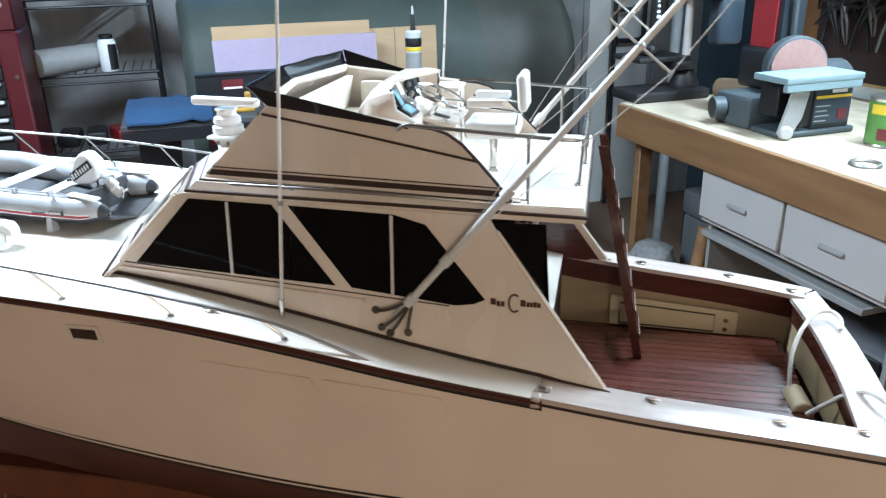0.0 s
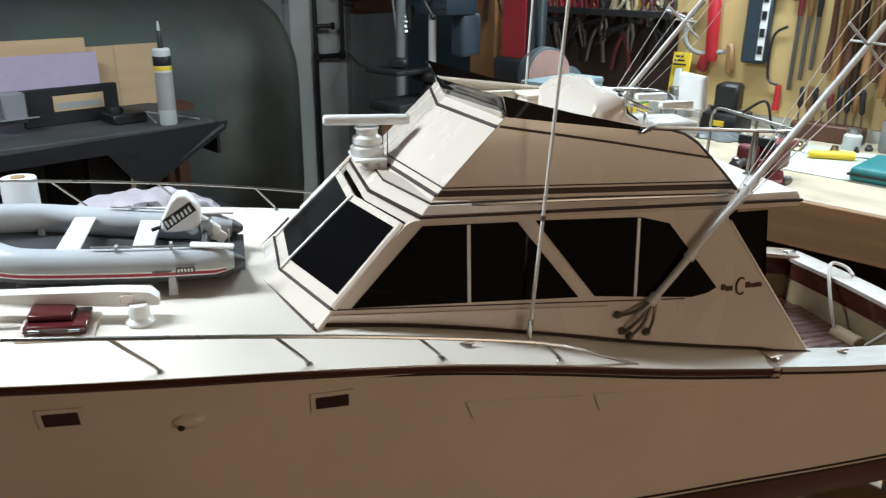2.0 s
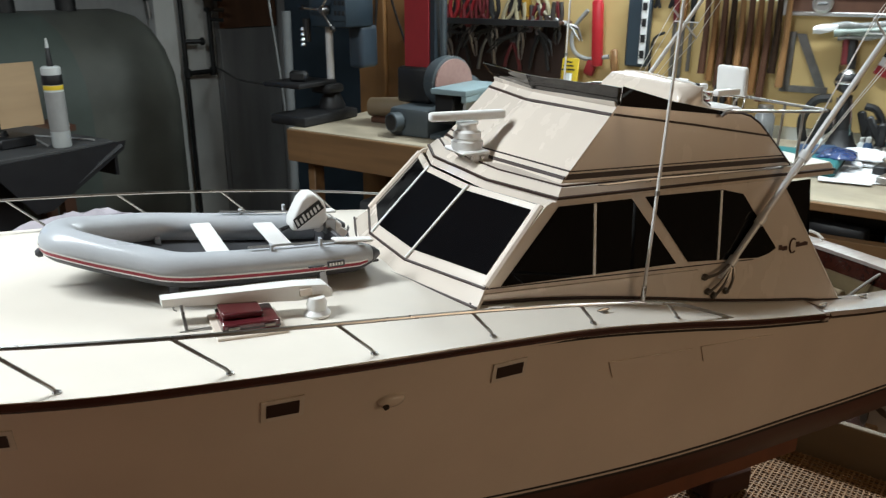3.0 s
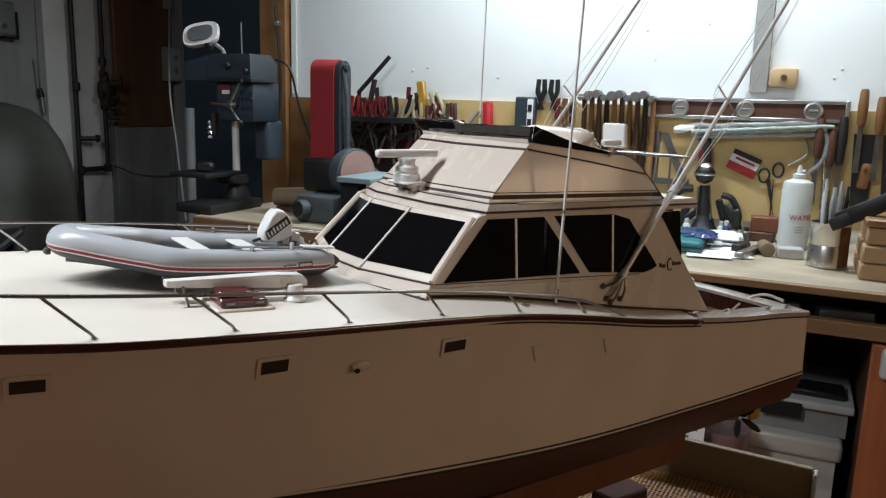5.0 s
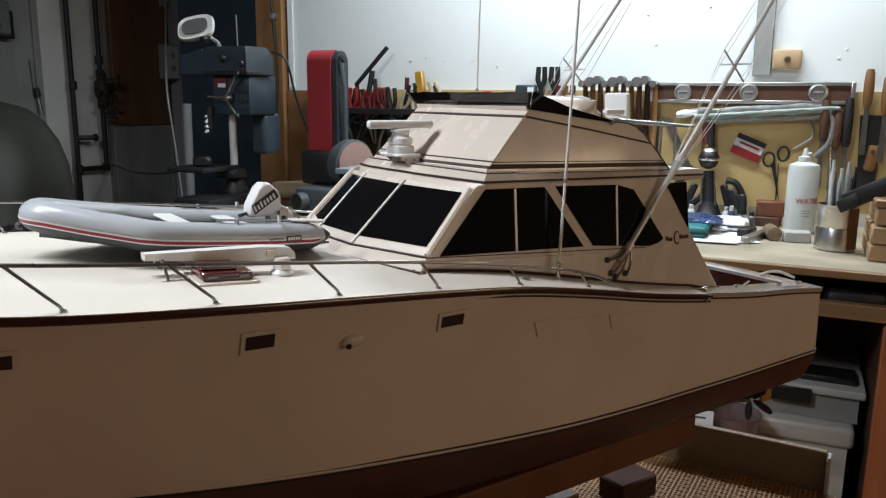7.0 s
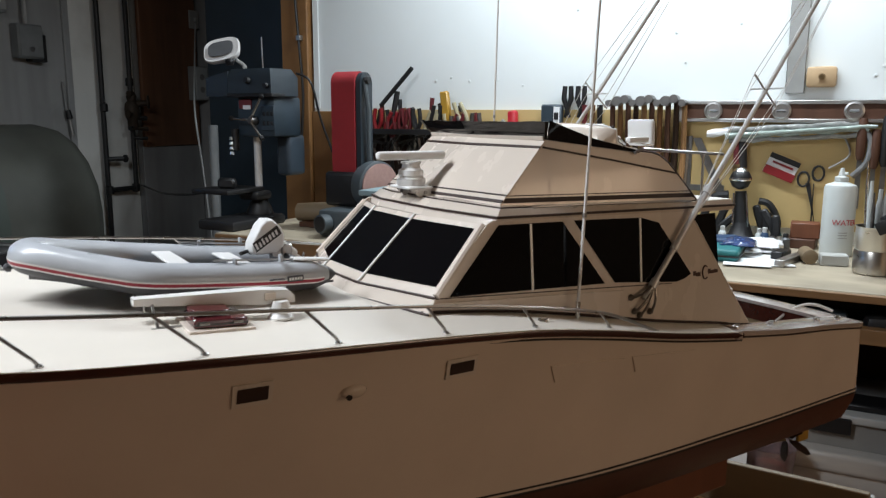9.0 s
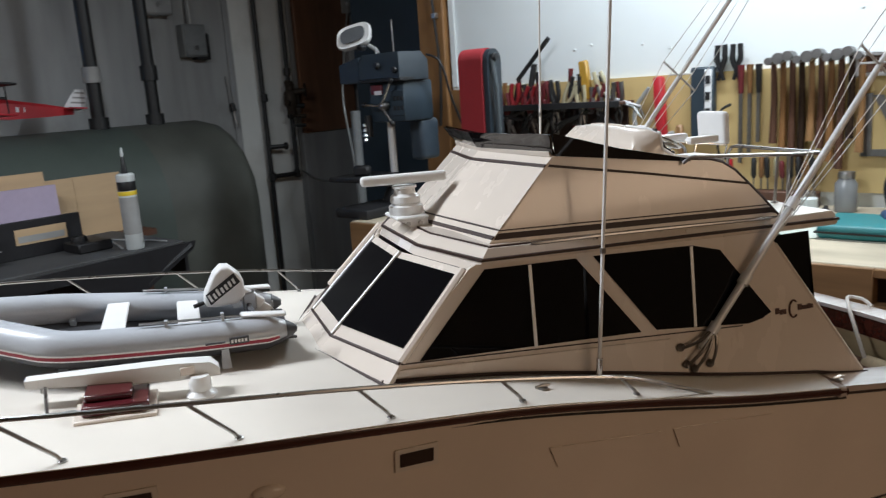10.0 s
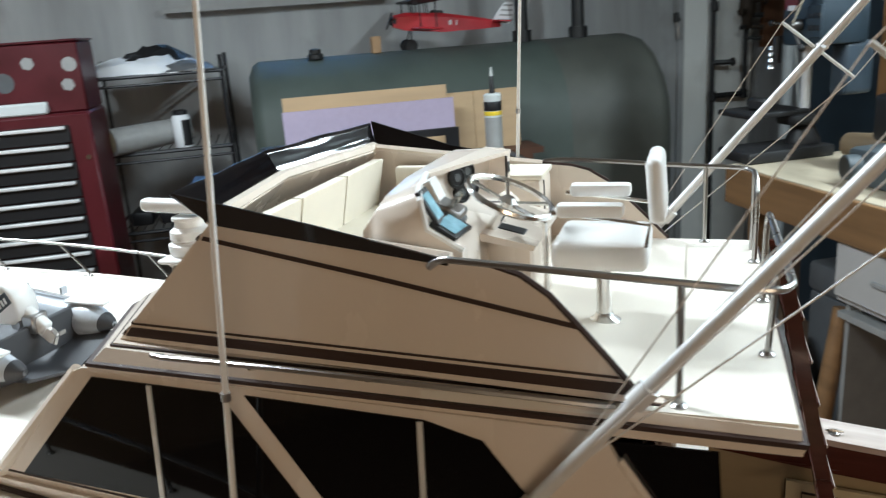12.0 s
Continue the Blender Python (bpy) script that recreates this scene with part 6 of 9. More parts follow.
part("lamp_glass", stack([[LC + LN * h + LU * (p * 0.043) + LV * (q * 0.025) for p, q in [rounded(j * math.tau / 24) for j in range(24)]] for h in (-0.010, -0.006)]), PLASTIC_GREY, press, "grey lens")
part("lamp_joint", turned([(0.012, 0), (0.016, 0.008), (0.012, 0.020)], LC + LU * 0.03 - LV * 0.040, (0, 0, -1), 12), PLASTIC_BLACK, press)
part("aerial", rod([(-1.43, 1.45, 1.41), (-1.432, 1.45, 1.52)], 0.0022, 6), DULL_METAL, press)
part("latch_knob", turned([(0.007, 0), (0.012, 0.005), (0.009, 0.016)], (-1.395, 1.336, 1.372), (0, -1, 0.2), 14), PLASTIC_BLACK, press)
for i in range(3):
    for j in range(2):
        part("vent", box(-1.360 + i * 0.016, -1.349 + i * 0.016, 1.353, 1.359, 1.262 - j * 0.030, 1.276 - j * 0.030, 0.002), PLASTIC_BLACK, press)
part("cable", rod(smooth_path([(-1.30, 1.46, 1.40), (-1.25, 1.47, 1.37), (-1.235, 1.50, 1.25), (-1.21, 1.55, 1.10), (-1.16, 1.56, 0.92)]), 0.004, 6), PLASTIC_BLACK, press)
pvc = rthing("plastic_pipe", (-1.90, 1.66, 0.0), "tall white plastic pipe behind the drill press", "pipe")
part("pipe", rod([(-1.915, 1.70, 0.0), (-1.90, 1.70, 1.225)], 0.019, 12), PIPE_DULL, pvc)
part("cord", rod(smooth_path([(-2.98, 2.735, 1.77), (-2.60, 2.33, 1.52), (-2.30, 2.012, 1.28), (-2.28, 2.02, 1.05), (-2.26, 2.04, 0.70)]), 0.0042, 6), BOTTLE_WHITE, pvc)
outlet = rthing("outlet_box", (-2.99, 2.78, 1.44), "pale metal outlet box on the cabinet side", "outlet")
part("case", box(-3.019, -2.965, 2.695, 2.797, 1.345, 1.535, 0.004), PIPE_GREY, outlet)
part("cover", box(-2.965, -2.959, 2.700, 2.792, 1.350, 1.530, 0.002), BOTTLE_WHITE, outlet)
for z in (1.405, 1.475):
    part("socket", turned([(0.017, 0), (0.017, 0.002)], (-2.959, 2.746, z), (1, 0, 0), 14), PIPE_GREY, outlet)
plate = rthing("switch_plate", (-3.0, 2.77, 1.76), "small white switch plate on the brown board", "switch")
part("plate", box(-3.019, -3.008, 2.722, 2.792, 1.745, 1.845, 0.003), WINDOW_WHITE, plate)
part("toggle", box(-3.008, -2.996, 2.750, 2.762, 1.785, 1.805, 0.002), BOTTLE_WHITE, plate)

log = rthing("wood_offcut", (-1.22, 1.50, BZ), "grey weathered round wood offcut on the bench", "offcut")
part("stick", rod([(-1.29, 1.44, BZ + 0.045), (-1.17, 1.46, BZ + 0.050), (-1.09, 1.50, BZ + 0.046)], [0.030, 0.034, 0.030], 12), BOARD_OLIVE, log)
part("packing", box(-1.27, -1.12, 1.41, 1.50, BZ, BZ + 0.018, 0.003), DARK_WOOD, log)
wire = rthing("wall_cable", (-1.56, 1.83, 1.3), "black cable hanging down the timber post", "cable")
part("cable", rod(smooth_path([(-1.60, TOOL_D - 0.04, 2.38), (-1.585, TOOL_D - 0.04, 1.80), (-1.565, TOOL_D - 0.045, 1.55), (-1.555, TOOL_D - 0.04, 1.34), (-1.570, TOOL_D - 0.04, 1.15)]), 0.005, 6), PIPE_BLACK, wire)
part("clip", box(-1.575, -1.555, TOOL_D - 0.05, TOOL_D - 0.03, 1.545, 1.565, 0.002), DULL_METAL, wire)

sander = rthing("belt_sander", (-1.05, 1.36, BZ), "upright belt and disc sander with a red belt", "sander")


def belt_outline(r, z0, z1, dmid, n=10):
    pts = []
    for k in range(n + 1):
        a = math.pi * k / n
        pts.append((dmid + r * math.cos(a), z1 - r + r * math.sin(a)))
    for k in range(n + 1):
        a = math.pi + math.pi * k / n
        pts.append((dmid + r * math.cos(a), z0 + r + r * math.sin(a)))
    return pts


part("belt", prism(belt_outline(0.036, 1.06, 1.398, 1.412), lambda d, z: (-1.105, d, z), (0.085, 0, 0)), BELT_RED, sander, "dark red abrasive belt")
part("side_frame", prism(belt_outline(0.034, 1.02, 1.395, 1.416), lambda d, z: (-1.018, d, z), (0.016, 0, 0)), TOOL_BLUE, sander)
part("tension_arm", rod([(-0.998, 1.40, 1.37), (-0.985, 1.40, 1.28), (-0.99, 1.41, 1.12)], 0.007, 8), SANDER_GREY, sander)
part("belt_knob", turned([(0.010, 0), (0.013, 0.008), (0.010, 0.016)], (-1.0, 1.405, 1.37), (1, 0, 0), 14), PLASTIC_BLACK, sander)
part("guard", box(-1.128, -1.008, 1.362, 1.47, 0.985, 1.092, 0.012, 3), PLASTIC_BLACK, sander)
part("base", box(-1.09, -0.95, 1.27, 1.41, BZ, 0.985, 0.012, 2), SANDER_GREY, sander, "blue-grey cast base")
part("dust_port", turned([(0.028, 0), (0.028, 0.03), (0.024, 0.031), (0.024, 0.005)], (-1.055, 1.272, 0.944), (-0.25, -1, 0), 24), SANDER_GREY, sander)
part("port_dark", turned([(0.023, 0), (0.023, 0.003)], (-1.062, 1.245, 0.944), (-0.25, -1, 0), 20), PLASTIC_BLACK, sander)
part("disc_housing", turned([(0.070, -0.05), (0.077, -0.03), (0.077, 0.0), (0.072, 0.003)], (-0.952, 1.402, 1.05), (0.95, -0.30, 0), 34), SANDER_GREY, sander)
part("abrasive_disc", turned([(0.070, 0), (0.070, 0.005)], (-0.947, 1.400, 1.05), (0.95, -0.30, 0), 36), DISC_PINK, sander, "worn pinkish abrasive disc")
part("motor_drum", rod([(-1.00, 1.45, 1.0), (-1.02, 1.60, 1.0)], 0.055, 18), SANDER_GREY, sander)
part("disc_table", box(-0.928, -0.812, 1.250, 1.478, 1.036, 1.052, 0.003, 2), BOX_AQUA, sander, "pale blue-grey sanding table")
part("table_edge", box(-0.829, -0.813, 1.253, 1.475, 1.018, 1.036, 0.002), BOX_AQUA, sander)
part("trunnion", prism([(1.265, 0.915), (1.30, 0.905), (1.33, 0.95), (1.345, 1.02), (1.30, 1.036), (1.285, 0.98)], lambda d, z: (-0.845, d, z), (0.008, 0, 0)), PIPE_GREY, sander)
part("dark_arc", prism([(1.325, 0.925), (1.352, 0.93), (1.358, 1.02), (1.348, 1.036), (1.325, 1.03), (1.332, 0.98)], lambda d, z: (-0.850, d, z), (0.010, 0, 0)), PLASTIC_BLACK, sander)
part("under_box", box(-0.935, -0.87, 1.28, 1.36, 0.95, 1.034, 0.004), PLASTIC_BLACK, sander)
part("bench_foot", box(-0.95, -0.84, 1.275, 1.50, BZ, 0.916, 0.004), SANDER_GREY, sander)
part("knob", turned([(0.014, 0), (0.018, 0.006), (0.012, 0.016)], (-0.838, 1.285, 0.918), (1, -0.5, 0), 14), WINDOW_WHITE, sander)

pack = rthing("battery_box", (-0.92, 1.46, BZ), "dark boxed battery with a printed blue and yellow label", "box")
part("body", box(-0.93, -0.848, 1.368, 1.485, 0.916, 1.03, 0.002), PLASTIC_BLACK, pack)
part("front_label", box(-0.848, -0.8465, 1.372, 1.482, 0.928, 1.02), CABINET_BLUE, pack)
part("stripe", box(-0.8465, -0.8455, 1.374, 1.480, 0.990, 0.997), YELLOW, pack)
part("badge", box(-0.8465, -0.8455, 1.445, 1.472, 0.936, 0.962), VISE_RED, pack)
for k in range(4):
    part("text_bar", box(-0.8465, -0.8456, 1.376, 1.376 + 0.035 + 0.008 * (k % 2), 0.934 + k * 0.012, 0.937 + k * 0.012), PIPE_GREY, pack)
part("text_bar", box(-0.8465, -0.8456, 1.42, 1.465, 1.002, 1.010), PAPER, pack)

can = rthing("food_can", (-0.705, 1.455, BZ), "tin can with a green and yellow label", "can")
part("can_body", turned([(0.043, 0), (0.046, 0.002), (0.046, 0.004), (0.0445, 0.006), (0.0445, 0.106), (0.046, 0.108), (0.046, 0.112), (0.043, 0.112)], (-0.705, 1.455, BZ), sides=28), TIN, can)
part("label", turned([(0.0449, 0.008), (0.0452, 0.009), (0.0452, 0.103), (0.0449, 0.104)], (-0.705, 1.455, BZ), sides=28), GREEN_LABEL, can)
part("white_patch", sheet([[Vector((-0.705 + 0.0458 * math.cos(a), 1.455 + 0.0458 * math.sin(a), z)) for z in (BZ + 0.02, BZ + 0.075)] for a in [-0.9 + k * 0.15 for k in range(9)]]), PAPER, can)
part("red_patch", sheet([[Vector((-0.705 + 0.0460 * math.cos(a), 1.455 + 0.0460 * math.sin(a), z)) for z in (BZ + 0.018, BZ + 0.045)] for a in [-1.3 + k * 0.12 for k in range(7)]]), VISE_RED, can)
part("yellow_patch", sheet([[Vector((-0.705 + 0.0456 * math.cos(a), 1.455 + 0.0456 * math.sin(a), z)) for z in (BZ + 0.076, BZ + 0.098)] for a in [-1.8 + k * 0.15 for k in range(16)]]), YELLOW, can)
single("jar_ring", rod([Vector((-0.585 + 0.03 * math.cos(a), 1.275 + 0.03 * math.sin(a), BZ + 0.004)) for a in [k * math.tau / 24 for k in range(25)]], 0.004, 6, cap=False), DULL_METAL, (-0.585, 1.275, BZ), "grey metal ring lying on the bench", "ring", ROOM)
single("paper_disc", turned([(0.055, 0), (0.055, 0.0015)], (-0.50, 1.40, BZ), sides=32), PAPER, (-0.50, 1.40, BZ), "round white paper lying on the bench", "paper", ROOM)

yp = rthing("blade_packet", (-0.76, 1.80, BZ), "yellow carded packet leaning against the wall", "packet")
part("card", turned_box((-0.76, 1.805, BZ + 0.10), (0.058, 0.006, 0.20), (-8, 0, 0), 0.001), YELLOW, yp)
part("blister", turned_box((-0.76, 1.795, BZ + 0.085), (0.022, 0.012, 0.14), (-8, 0, 0), 0.003), BOTTLE_WHITE, yp)
for k in range(3):
    part("text_bar", turned_box((-0.76, 1.799, BZ + 0.165 + 0.012 * k), (0.044 - 0.01 * k, 0.004, 0.005), (-8, 0, 0)), PLASTIC_BLACK, yp)

vise = rthing("bench_vise", (-0.27, 1.25, BZ), "worn maroon cast iron bench vise", "vise")
part("swivel_base", turned([(0.065, 0), (0.065, 0.012), (0.05, 0.018), (0.045, 0.035)], (-0.265, 1.275, BZ), sides=28), VISE_RED, vise)
part("body", box(-0.310, -0.235, 1.24, 1.37, BZ + 0.035, BZ + 0.105, 0.012, 2), VISE_RED, vise)
part("fixed_jaw", box(-0.318, -0.232, 1.225, 1.262, BZ + 0.07, BZ + 0.132, 0.006, 2), VISE_RED, vise)
part("slide", box(-0.290, -0.245, 1.19, 1.25, BZ + 0.045, BZ + 0.085, 0.006), VISE_RED, vise)
part("moving_jaw", box(-0.328, -0.268, 1.165, 1.205, BZ + 0.004, BZ + 0.126, 0.012, 3), VISE_RED, vise)
part("jaw_plate", box(-0.345, -0.232, 1.208, 1.222, BZ + 0.118, BZ + 0.146, 0.002), IRON_DARK, vise)
part("anvil", box(-0.30, -0.23, 1.30, 1.40, BZ + 0.10, BZ + 0.118, 0.004), VISE_RED, vise)
part("screw", rod([(-0.296, 1.165, BZ + 0.075), (-0.296, 1.105, BZ + 0.075)], 0.013, 12), STEEL, vise)
part("screw_head", turned([(0.018, 0), (0.020, 0.008), (0.016, 0.022)], (-0.296, 1.11, BZ + 0.075), (0, -1, 0), 16), STEEL, vise)
part("handle", rod([(-0.296, 1.098, BZ + 0.09), (-0.294, 1.098, BZ - 0.018)], 0.006, 10), STEEL, vise)
for z in (BZ + 0.088, BZ - 0.025):
    part("handle_ball", turned([(0.006, 0), (0.011, 0.004), (0.011, 0.010), (0.006, 0.014)], (-0.296, 1.098, z), sides=12), STEEL, vise)
part("lock_bolt", turned([(0.014, 0), (0.014, 0.012), (0.008, 0.018)], (-0.20, 1.255, BZ + 0.022), (1, -0.3, 0), 12), STEEL, vise)
vise.location += (ROOM.to_3x3() @ Vector((0.028, 0.0, 0)))
vise.scale = (0.70, 0.70, 0.70)

# ---- loose things on the bench ----


def heap(name, s0, s1, d0, d1, z, h, mat, label, category, seed, n=9):
    """A crumpled cloth or bag: a bumpy low mound with a ragged rim."""
    random.seed(seed)
    rws = []
    for i in range(n + 1):
        row = []
        for j in range(n + 1):
            u, v = i / n, j / n
            b = (math.sin(math.pi * u) * math.sin(math.pi * v)) ** 0.6
            row.append((s0 + (s1 - s0) * u + random.uniform(-0.008, 0.008), d0 + (d1 - d0) * v + random.uniform(-0.008, 0.008), z + 0.003 + h * b * random.uniform(0.55, 1.0)))
        rws.append(row)
    return single(name, sheet(rws, (0, 0, -0.003)), mat, ((s0 + s1) / 2, (d0 + d1) / 2, z), label, category, ROOM)


def jar(name, s, d, r, h, material, label):
    t = rthing(name, (s, d, BZ), label, "jar")
    part("glass", turned([(r * 0.9, 0), (r, 0.006), (r, h * 0.75), (r * 0.7, h * 0.86), (r * 0.7, h)], (s, d, BZ), sides=20), material, t)
    part("lid", turned([(r * 0.74, h * 0.9), (r * 0.76, h), (r * 0.7, h + 0.006)], (s, d, BZ), sides=20), DULL_METAL, t)


jar("glass_jar", -0.14, 1.78, 0.028, 0.10, PLASTIC_CLEAR, "clear glass jar with a metal lid")
jar("glass_jar", -0.66, 1.62, 0.032, 0.120, PLASTIC_CLEAR, "clear glass jar with a metal lid")
jar("paint_jar", -0.62, 1.74, 0.024, 0.06, BOTTLE_WHITE, "small pale paint jar")
jar("paint_jar", -0.22, 1.74, 0.022, 0.05, BOTTLE_WHITE, "small pale paint jar")

ch = rthing("battery_charger", (-0.56, 1.74, BZ), "black tool battery charger with cable", "charger")
part("body", box(-0.62, -0.51, 1.69, 1.80, BZ, BZ + 0.055, 0.008, 2), PLASTIC_BLACK, ch)
part("battery", turned_box((-0.565, 1.745, BZ + 0.095), (0.065, 0.07, 0.08), (0, 0, 10), 0.008), PLASTIC_BLACK, ch)
part("cable", rod(smooth_path([(-0.52, 1.72, BZ + 0.05), (-0.45, 1.72, BZ + 0.10), (-0.43, 1.74, BZ + 0.03), (-0.42, 1.80, BZ + 0.005)]), 0.004, 6), PLASTIC_BLACK, ch)
part("badge", box(-0.585, -0.545, 1.686, 1.690, BZ + 0.02, BZ + 0.035), YELLOW, ch)
sc = rthing("screwdriver", (-0.18, 1.60, BZ), "yellow-handled screwdriver lying on the bench", "screwdriver")
part("handle", rod([(-0.26, 1.56, BZ + 0.012), (-0.17, 1.61, BZ + 0.012)], [0.010, 0.012], 10), YELLOW, sc)
part("blade", rod([(-0.17, 1.61, BZ + 0.012), (-0.08, 1.66, BZ + 0.006)], 0.003, 6), STEEL, sc)
single("cutting_mat", box(-0.32, 0.10, 1.40, 1.72, BZ, BZ + 0.002), MAT_GREEN, (-0.1, 1.55, BZ), "large grey-green cutting mat under the tools", "mat", ROOM)
fold = rthing("tool_case", (0.0, 1.48, BZ + 0.002), "teal zipped tool case on papers", "case")
part("case", box(-0.115, 0.10, 1.40, 1.58, BZ + 0.002, BZ + 0.034, 0.010, 3), TEAL, fold)
part("zip", box(-0.118, 0.103, 1.397, 1.583, BZ + 0.015, BZ + 0.019), PLASTIC_BLACK, fold)
for k, (s, d, m) in enumerate(((0.07, 1.62, PAPER), (0.10, 1.66, PAPER), (0.055, 1.60, PAPER))):
    single("booklet", turned_box((s, d, BZ + 0.005 + 0.005 * k), (0.15, 0.20, 0.005), (0, 0, 12 * k - 15), 0.001), m, (s, d, BZ + 0.002 + 0.005 * k), "white booklet in an untidy pile", "booklet", ROOM, group="booklets on the bench")
single("blue_pouch", turned_box((0.04, 1.55, BZ + 0.032), (0.10, 0.07, 0.028), (4, 0, 20), 0.012, 3), BLUE_CLOTH, (0.04, 1.55, BZ + 0.015), "small blue plastic pouch on the papers", "pouch", ROOM)

vh = rthing("ball_vise", (0.065, 1.76, BZ), "black swivel hobby vise with a chrome ball", "vise")
part("base", turned([(0.055, 0), (0.055, 0.008), (0.035, 0.025), (0.022, 0.06)], (0.065, 1.76, BZ), sides=24), PLASTIC_BLACK, vh)
part("stem", rod([(0.065, 1.76, BZ + 0.05), (0.058, 1.765, BZ + 0.15)], [0.022, 0.016], 14), PLASTIC_BLACK, vh)
for e in (-1, 1):
    part("rib", rod([(0.065 + e * 0.021, 1.742, BZ + 0.05), (0.058 + e * 0.017, 1.748, BZ + 0.145)], 0.003, 6), CHROME, vh)
part("ball", turned([(0.006, -0.030), (0.022, -0.022), (0.030, -0.004), (0.030, 0.006), (0.022, 0.022), (0.006, 0.030)], (0.055, 1.765, BZ + 0.185), sides=20), PLASTIC_BLACK, vh)
part("ball_ring", turned([(0.0305, -0.004), (0.032, 0), (0.0305, 0.004)], (0.055, 1.765, BZ + 0.185), sides=20), CHROME, vh)
part("ball_cap", turned([(0.022, 0.023), (0.016, 0.031), (0.004, 0.035)], (0.055, 1.765, BZ + 0.185), sides=18), CHROME, vh)
for k, (s, d, t) in enumerate(((0.00, 1.79, 20), (0.115, 1.80, -18), (0.15, 1.74, -30))):
    c = rthing("spring_clamp", (s, d, BZ), "black spring clamp standing on the bench", "clamp", "black clamps on the bench")
    part("jaw", turned_box((s, d, BZ + 0.055), (0.022, 0.018, 0.11), (0, t, 0), 0.005), PLASTIC_BLACK, c)
    part("handle", turned_box((s + 0.012, d - 0.01, BZ + 0.045), (0.022, 0.018, 0.09), (0, t + 26, 0), 0.005), PLASTIC_BLACK, c)
rt = rthing("red_handled_tool", (0.043, WD, 1.09), "worn tool with a red and dark grip hung on the board", "tool")
part("grip", rod([(0.030, WD - 0.025, 1.19), (0.036, WD - 0.026, 1.12)], [0.009, 0.011], 10), VISE_RED, rt)
part("collar", rod([(0.036, WD - 0.026, 1.125), (0.038, WD - 0.026, 1.105)], 0.014, 10), BRASS, rt)
part("head", rod([(0.046, WD - 0.024, 1.19), (0.050, WD - 0.024, 1.10)], [0.012, 0.015], 10), IRON_DARK, rt)
heap("plastic_wrap", 0.085, 0.185, 1.56, 1.70, BZ + 0.020, 0.016, PAPER, "crumpled white plastic wrap on the papers", "wrap", 31, 10)
heap("blue_wrap", 0.045, 0.125, 1.47, 1.58, BZ + 0.034, 0.016, BLUE_SHINE, "crumpled shiny blue packet on the papers", "packet", 33, 9)
for k, (s, d, r, h, mt) in enumerate(((0.135, 1.70, 0.011, 0.055, BLUE_CLOTH), (0.165, 1.735, 0.010, 0.060, TEAL), (0.118, 1.73, 0.010, 0.048, BOTTLE_WHITE), (0.190, 1.70, 0.012, 0.042, PLASTIC_GREY), (0.020, 1.72, 0.011, 0.050, BOTTLE_WHITE))):
    pt = rthing("paint_tube", (s, d, BZ), "small capped bottle of model paint", "bottle", "paint bottles by the vise")
    part("body", turned([(r * 0.92, 0), (r, 0.003), (r, h * 0.66), (r * 0.55, h * 0.78)], (s, d, BZ), sides=14), mt, pt)
    part("cap", turned([(r * 0.6, h * 0.78), (r * 0.62, h), (r * 0.4, h * 1.04)], (s, d, BZ), sides=12), PLASTIC_BLACK if k % 2 else WINDOW_WHITE, pt)
for k, (s, d, turn) in enumerate(((0.150, 1.47, 24), (0.115, 1.44, 8))):
    single("loose_sheet", turned_box((s, d, BZ + 0.003 + 0.002 * k), (0.11, 0.16, 0.0012), (0, 0, turn), 0.0), PAPER, (s, d, BZ + 0.002), "white printed sheet lying on the bench", "paper", ROOM, group="sheets on the bench")
bolt = rthing("ratchet", (-0.02, 1.80, BZ), "curved black tool standing behind the vise", "tool")
part("arc", rod(smooth_path([(-0.035, 1.80, BZ + 0.012), (-0.045, 1.80, BZ + 0.07), (-0.020, 1.805, BZ + 0.125), (0.020, 1.805, BZ + 0.135)]), [0.012] * 19, 8), PLASTIC_BLACK, bolt)
part("arc", rod(smooth_path([(0.150, 1.80, BZ + 0.012), (0.160, 1.80, BZ + 0.06), (0.135, 1.805, BZ + 0.11), (0.105, 1.805, BZ + 0.12)]), [0.010] * 19, 8), PLASTIC_BLACK, bolt)
stick = rthing("folding_rule", (0.21, 1.48, BZ), "grey metal and black folding rule on the bench", "rule")
part("rule", turned_box((0.215, 1.48, BZ + 0.009), (0.024, 0.16, 0.018), (0, 0, -15), 0.002), DULL_METAL, stick)
part("black_end", turned_box((0.19, 1.53, BZ + 0.012), (0.03, 0.07, 0.022), (0, 0, -15), 0.003), PLASTIC_BLACK, stick)
single("tape_roll", turned([(0.016, 0), (0.0185, 0.002), (0.0185, 0.062), (0.016, 0.064)], (0.245, 1.54, BZ + 0.0187), (0.25, -1, 0), 20), BOARD_OLIVE, (0.245, 1.50, BZ), "brown roll of tape on its side", "tape", ROOM)
single("small_box", turned_box((0.312, 1.50, BZ + 0.014), (0.064, 0.042, 0.028), (0, 0, 8), 0.003), WINDOW_WHITE, (0.315, 1.50, BZ), "small pale grey box", "box", ROOM)
sb = rthing("sanding_block", (0.23, 1.76, BZ), "reddish-brown wooden blocks stacked on the bench", "block")
part("lower_block", turned_box((0.225, 1.75, BZ + 0.014), (0.085, 0.06, 0.028), (0, 0, -6), 0.003), DARK_WOOD, sb)
part("upper_block", turned_box((0.235, 1.755, BZ + 0.050), (0.075, 0.055, 0.044), (0, 0, 3), 0.003), RED_WOOD, sb)
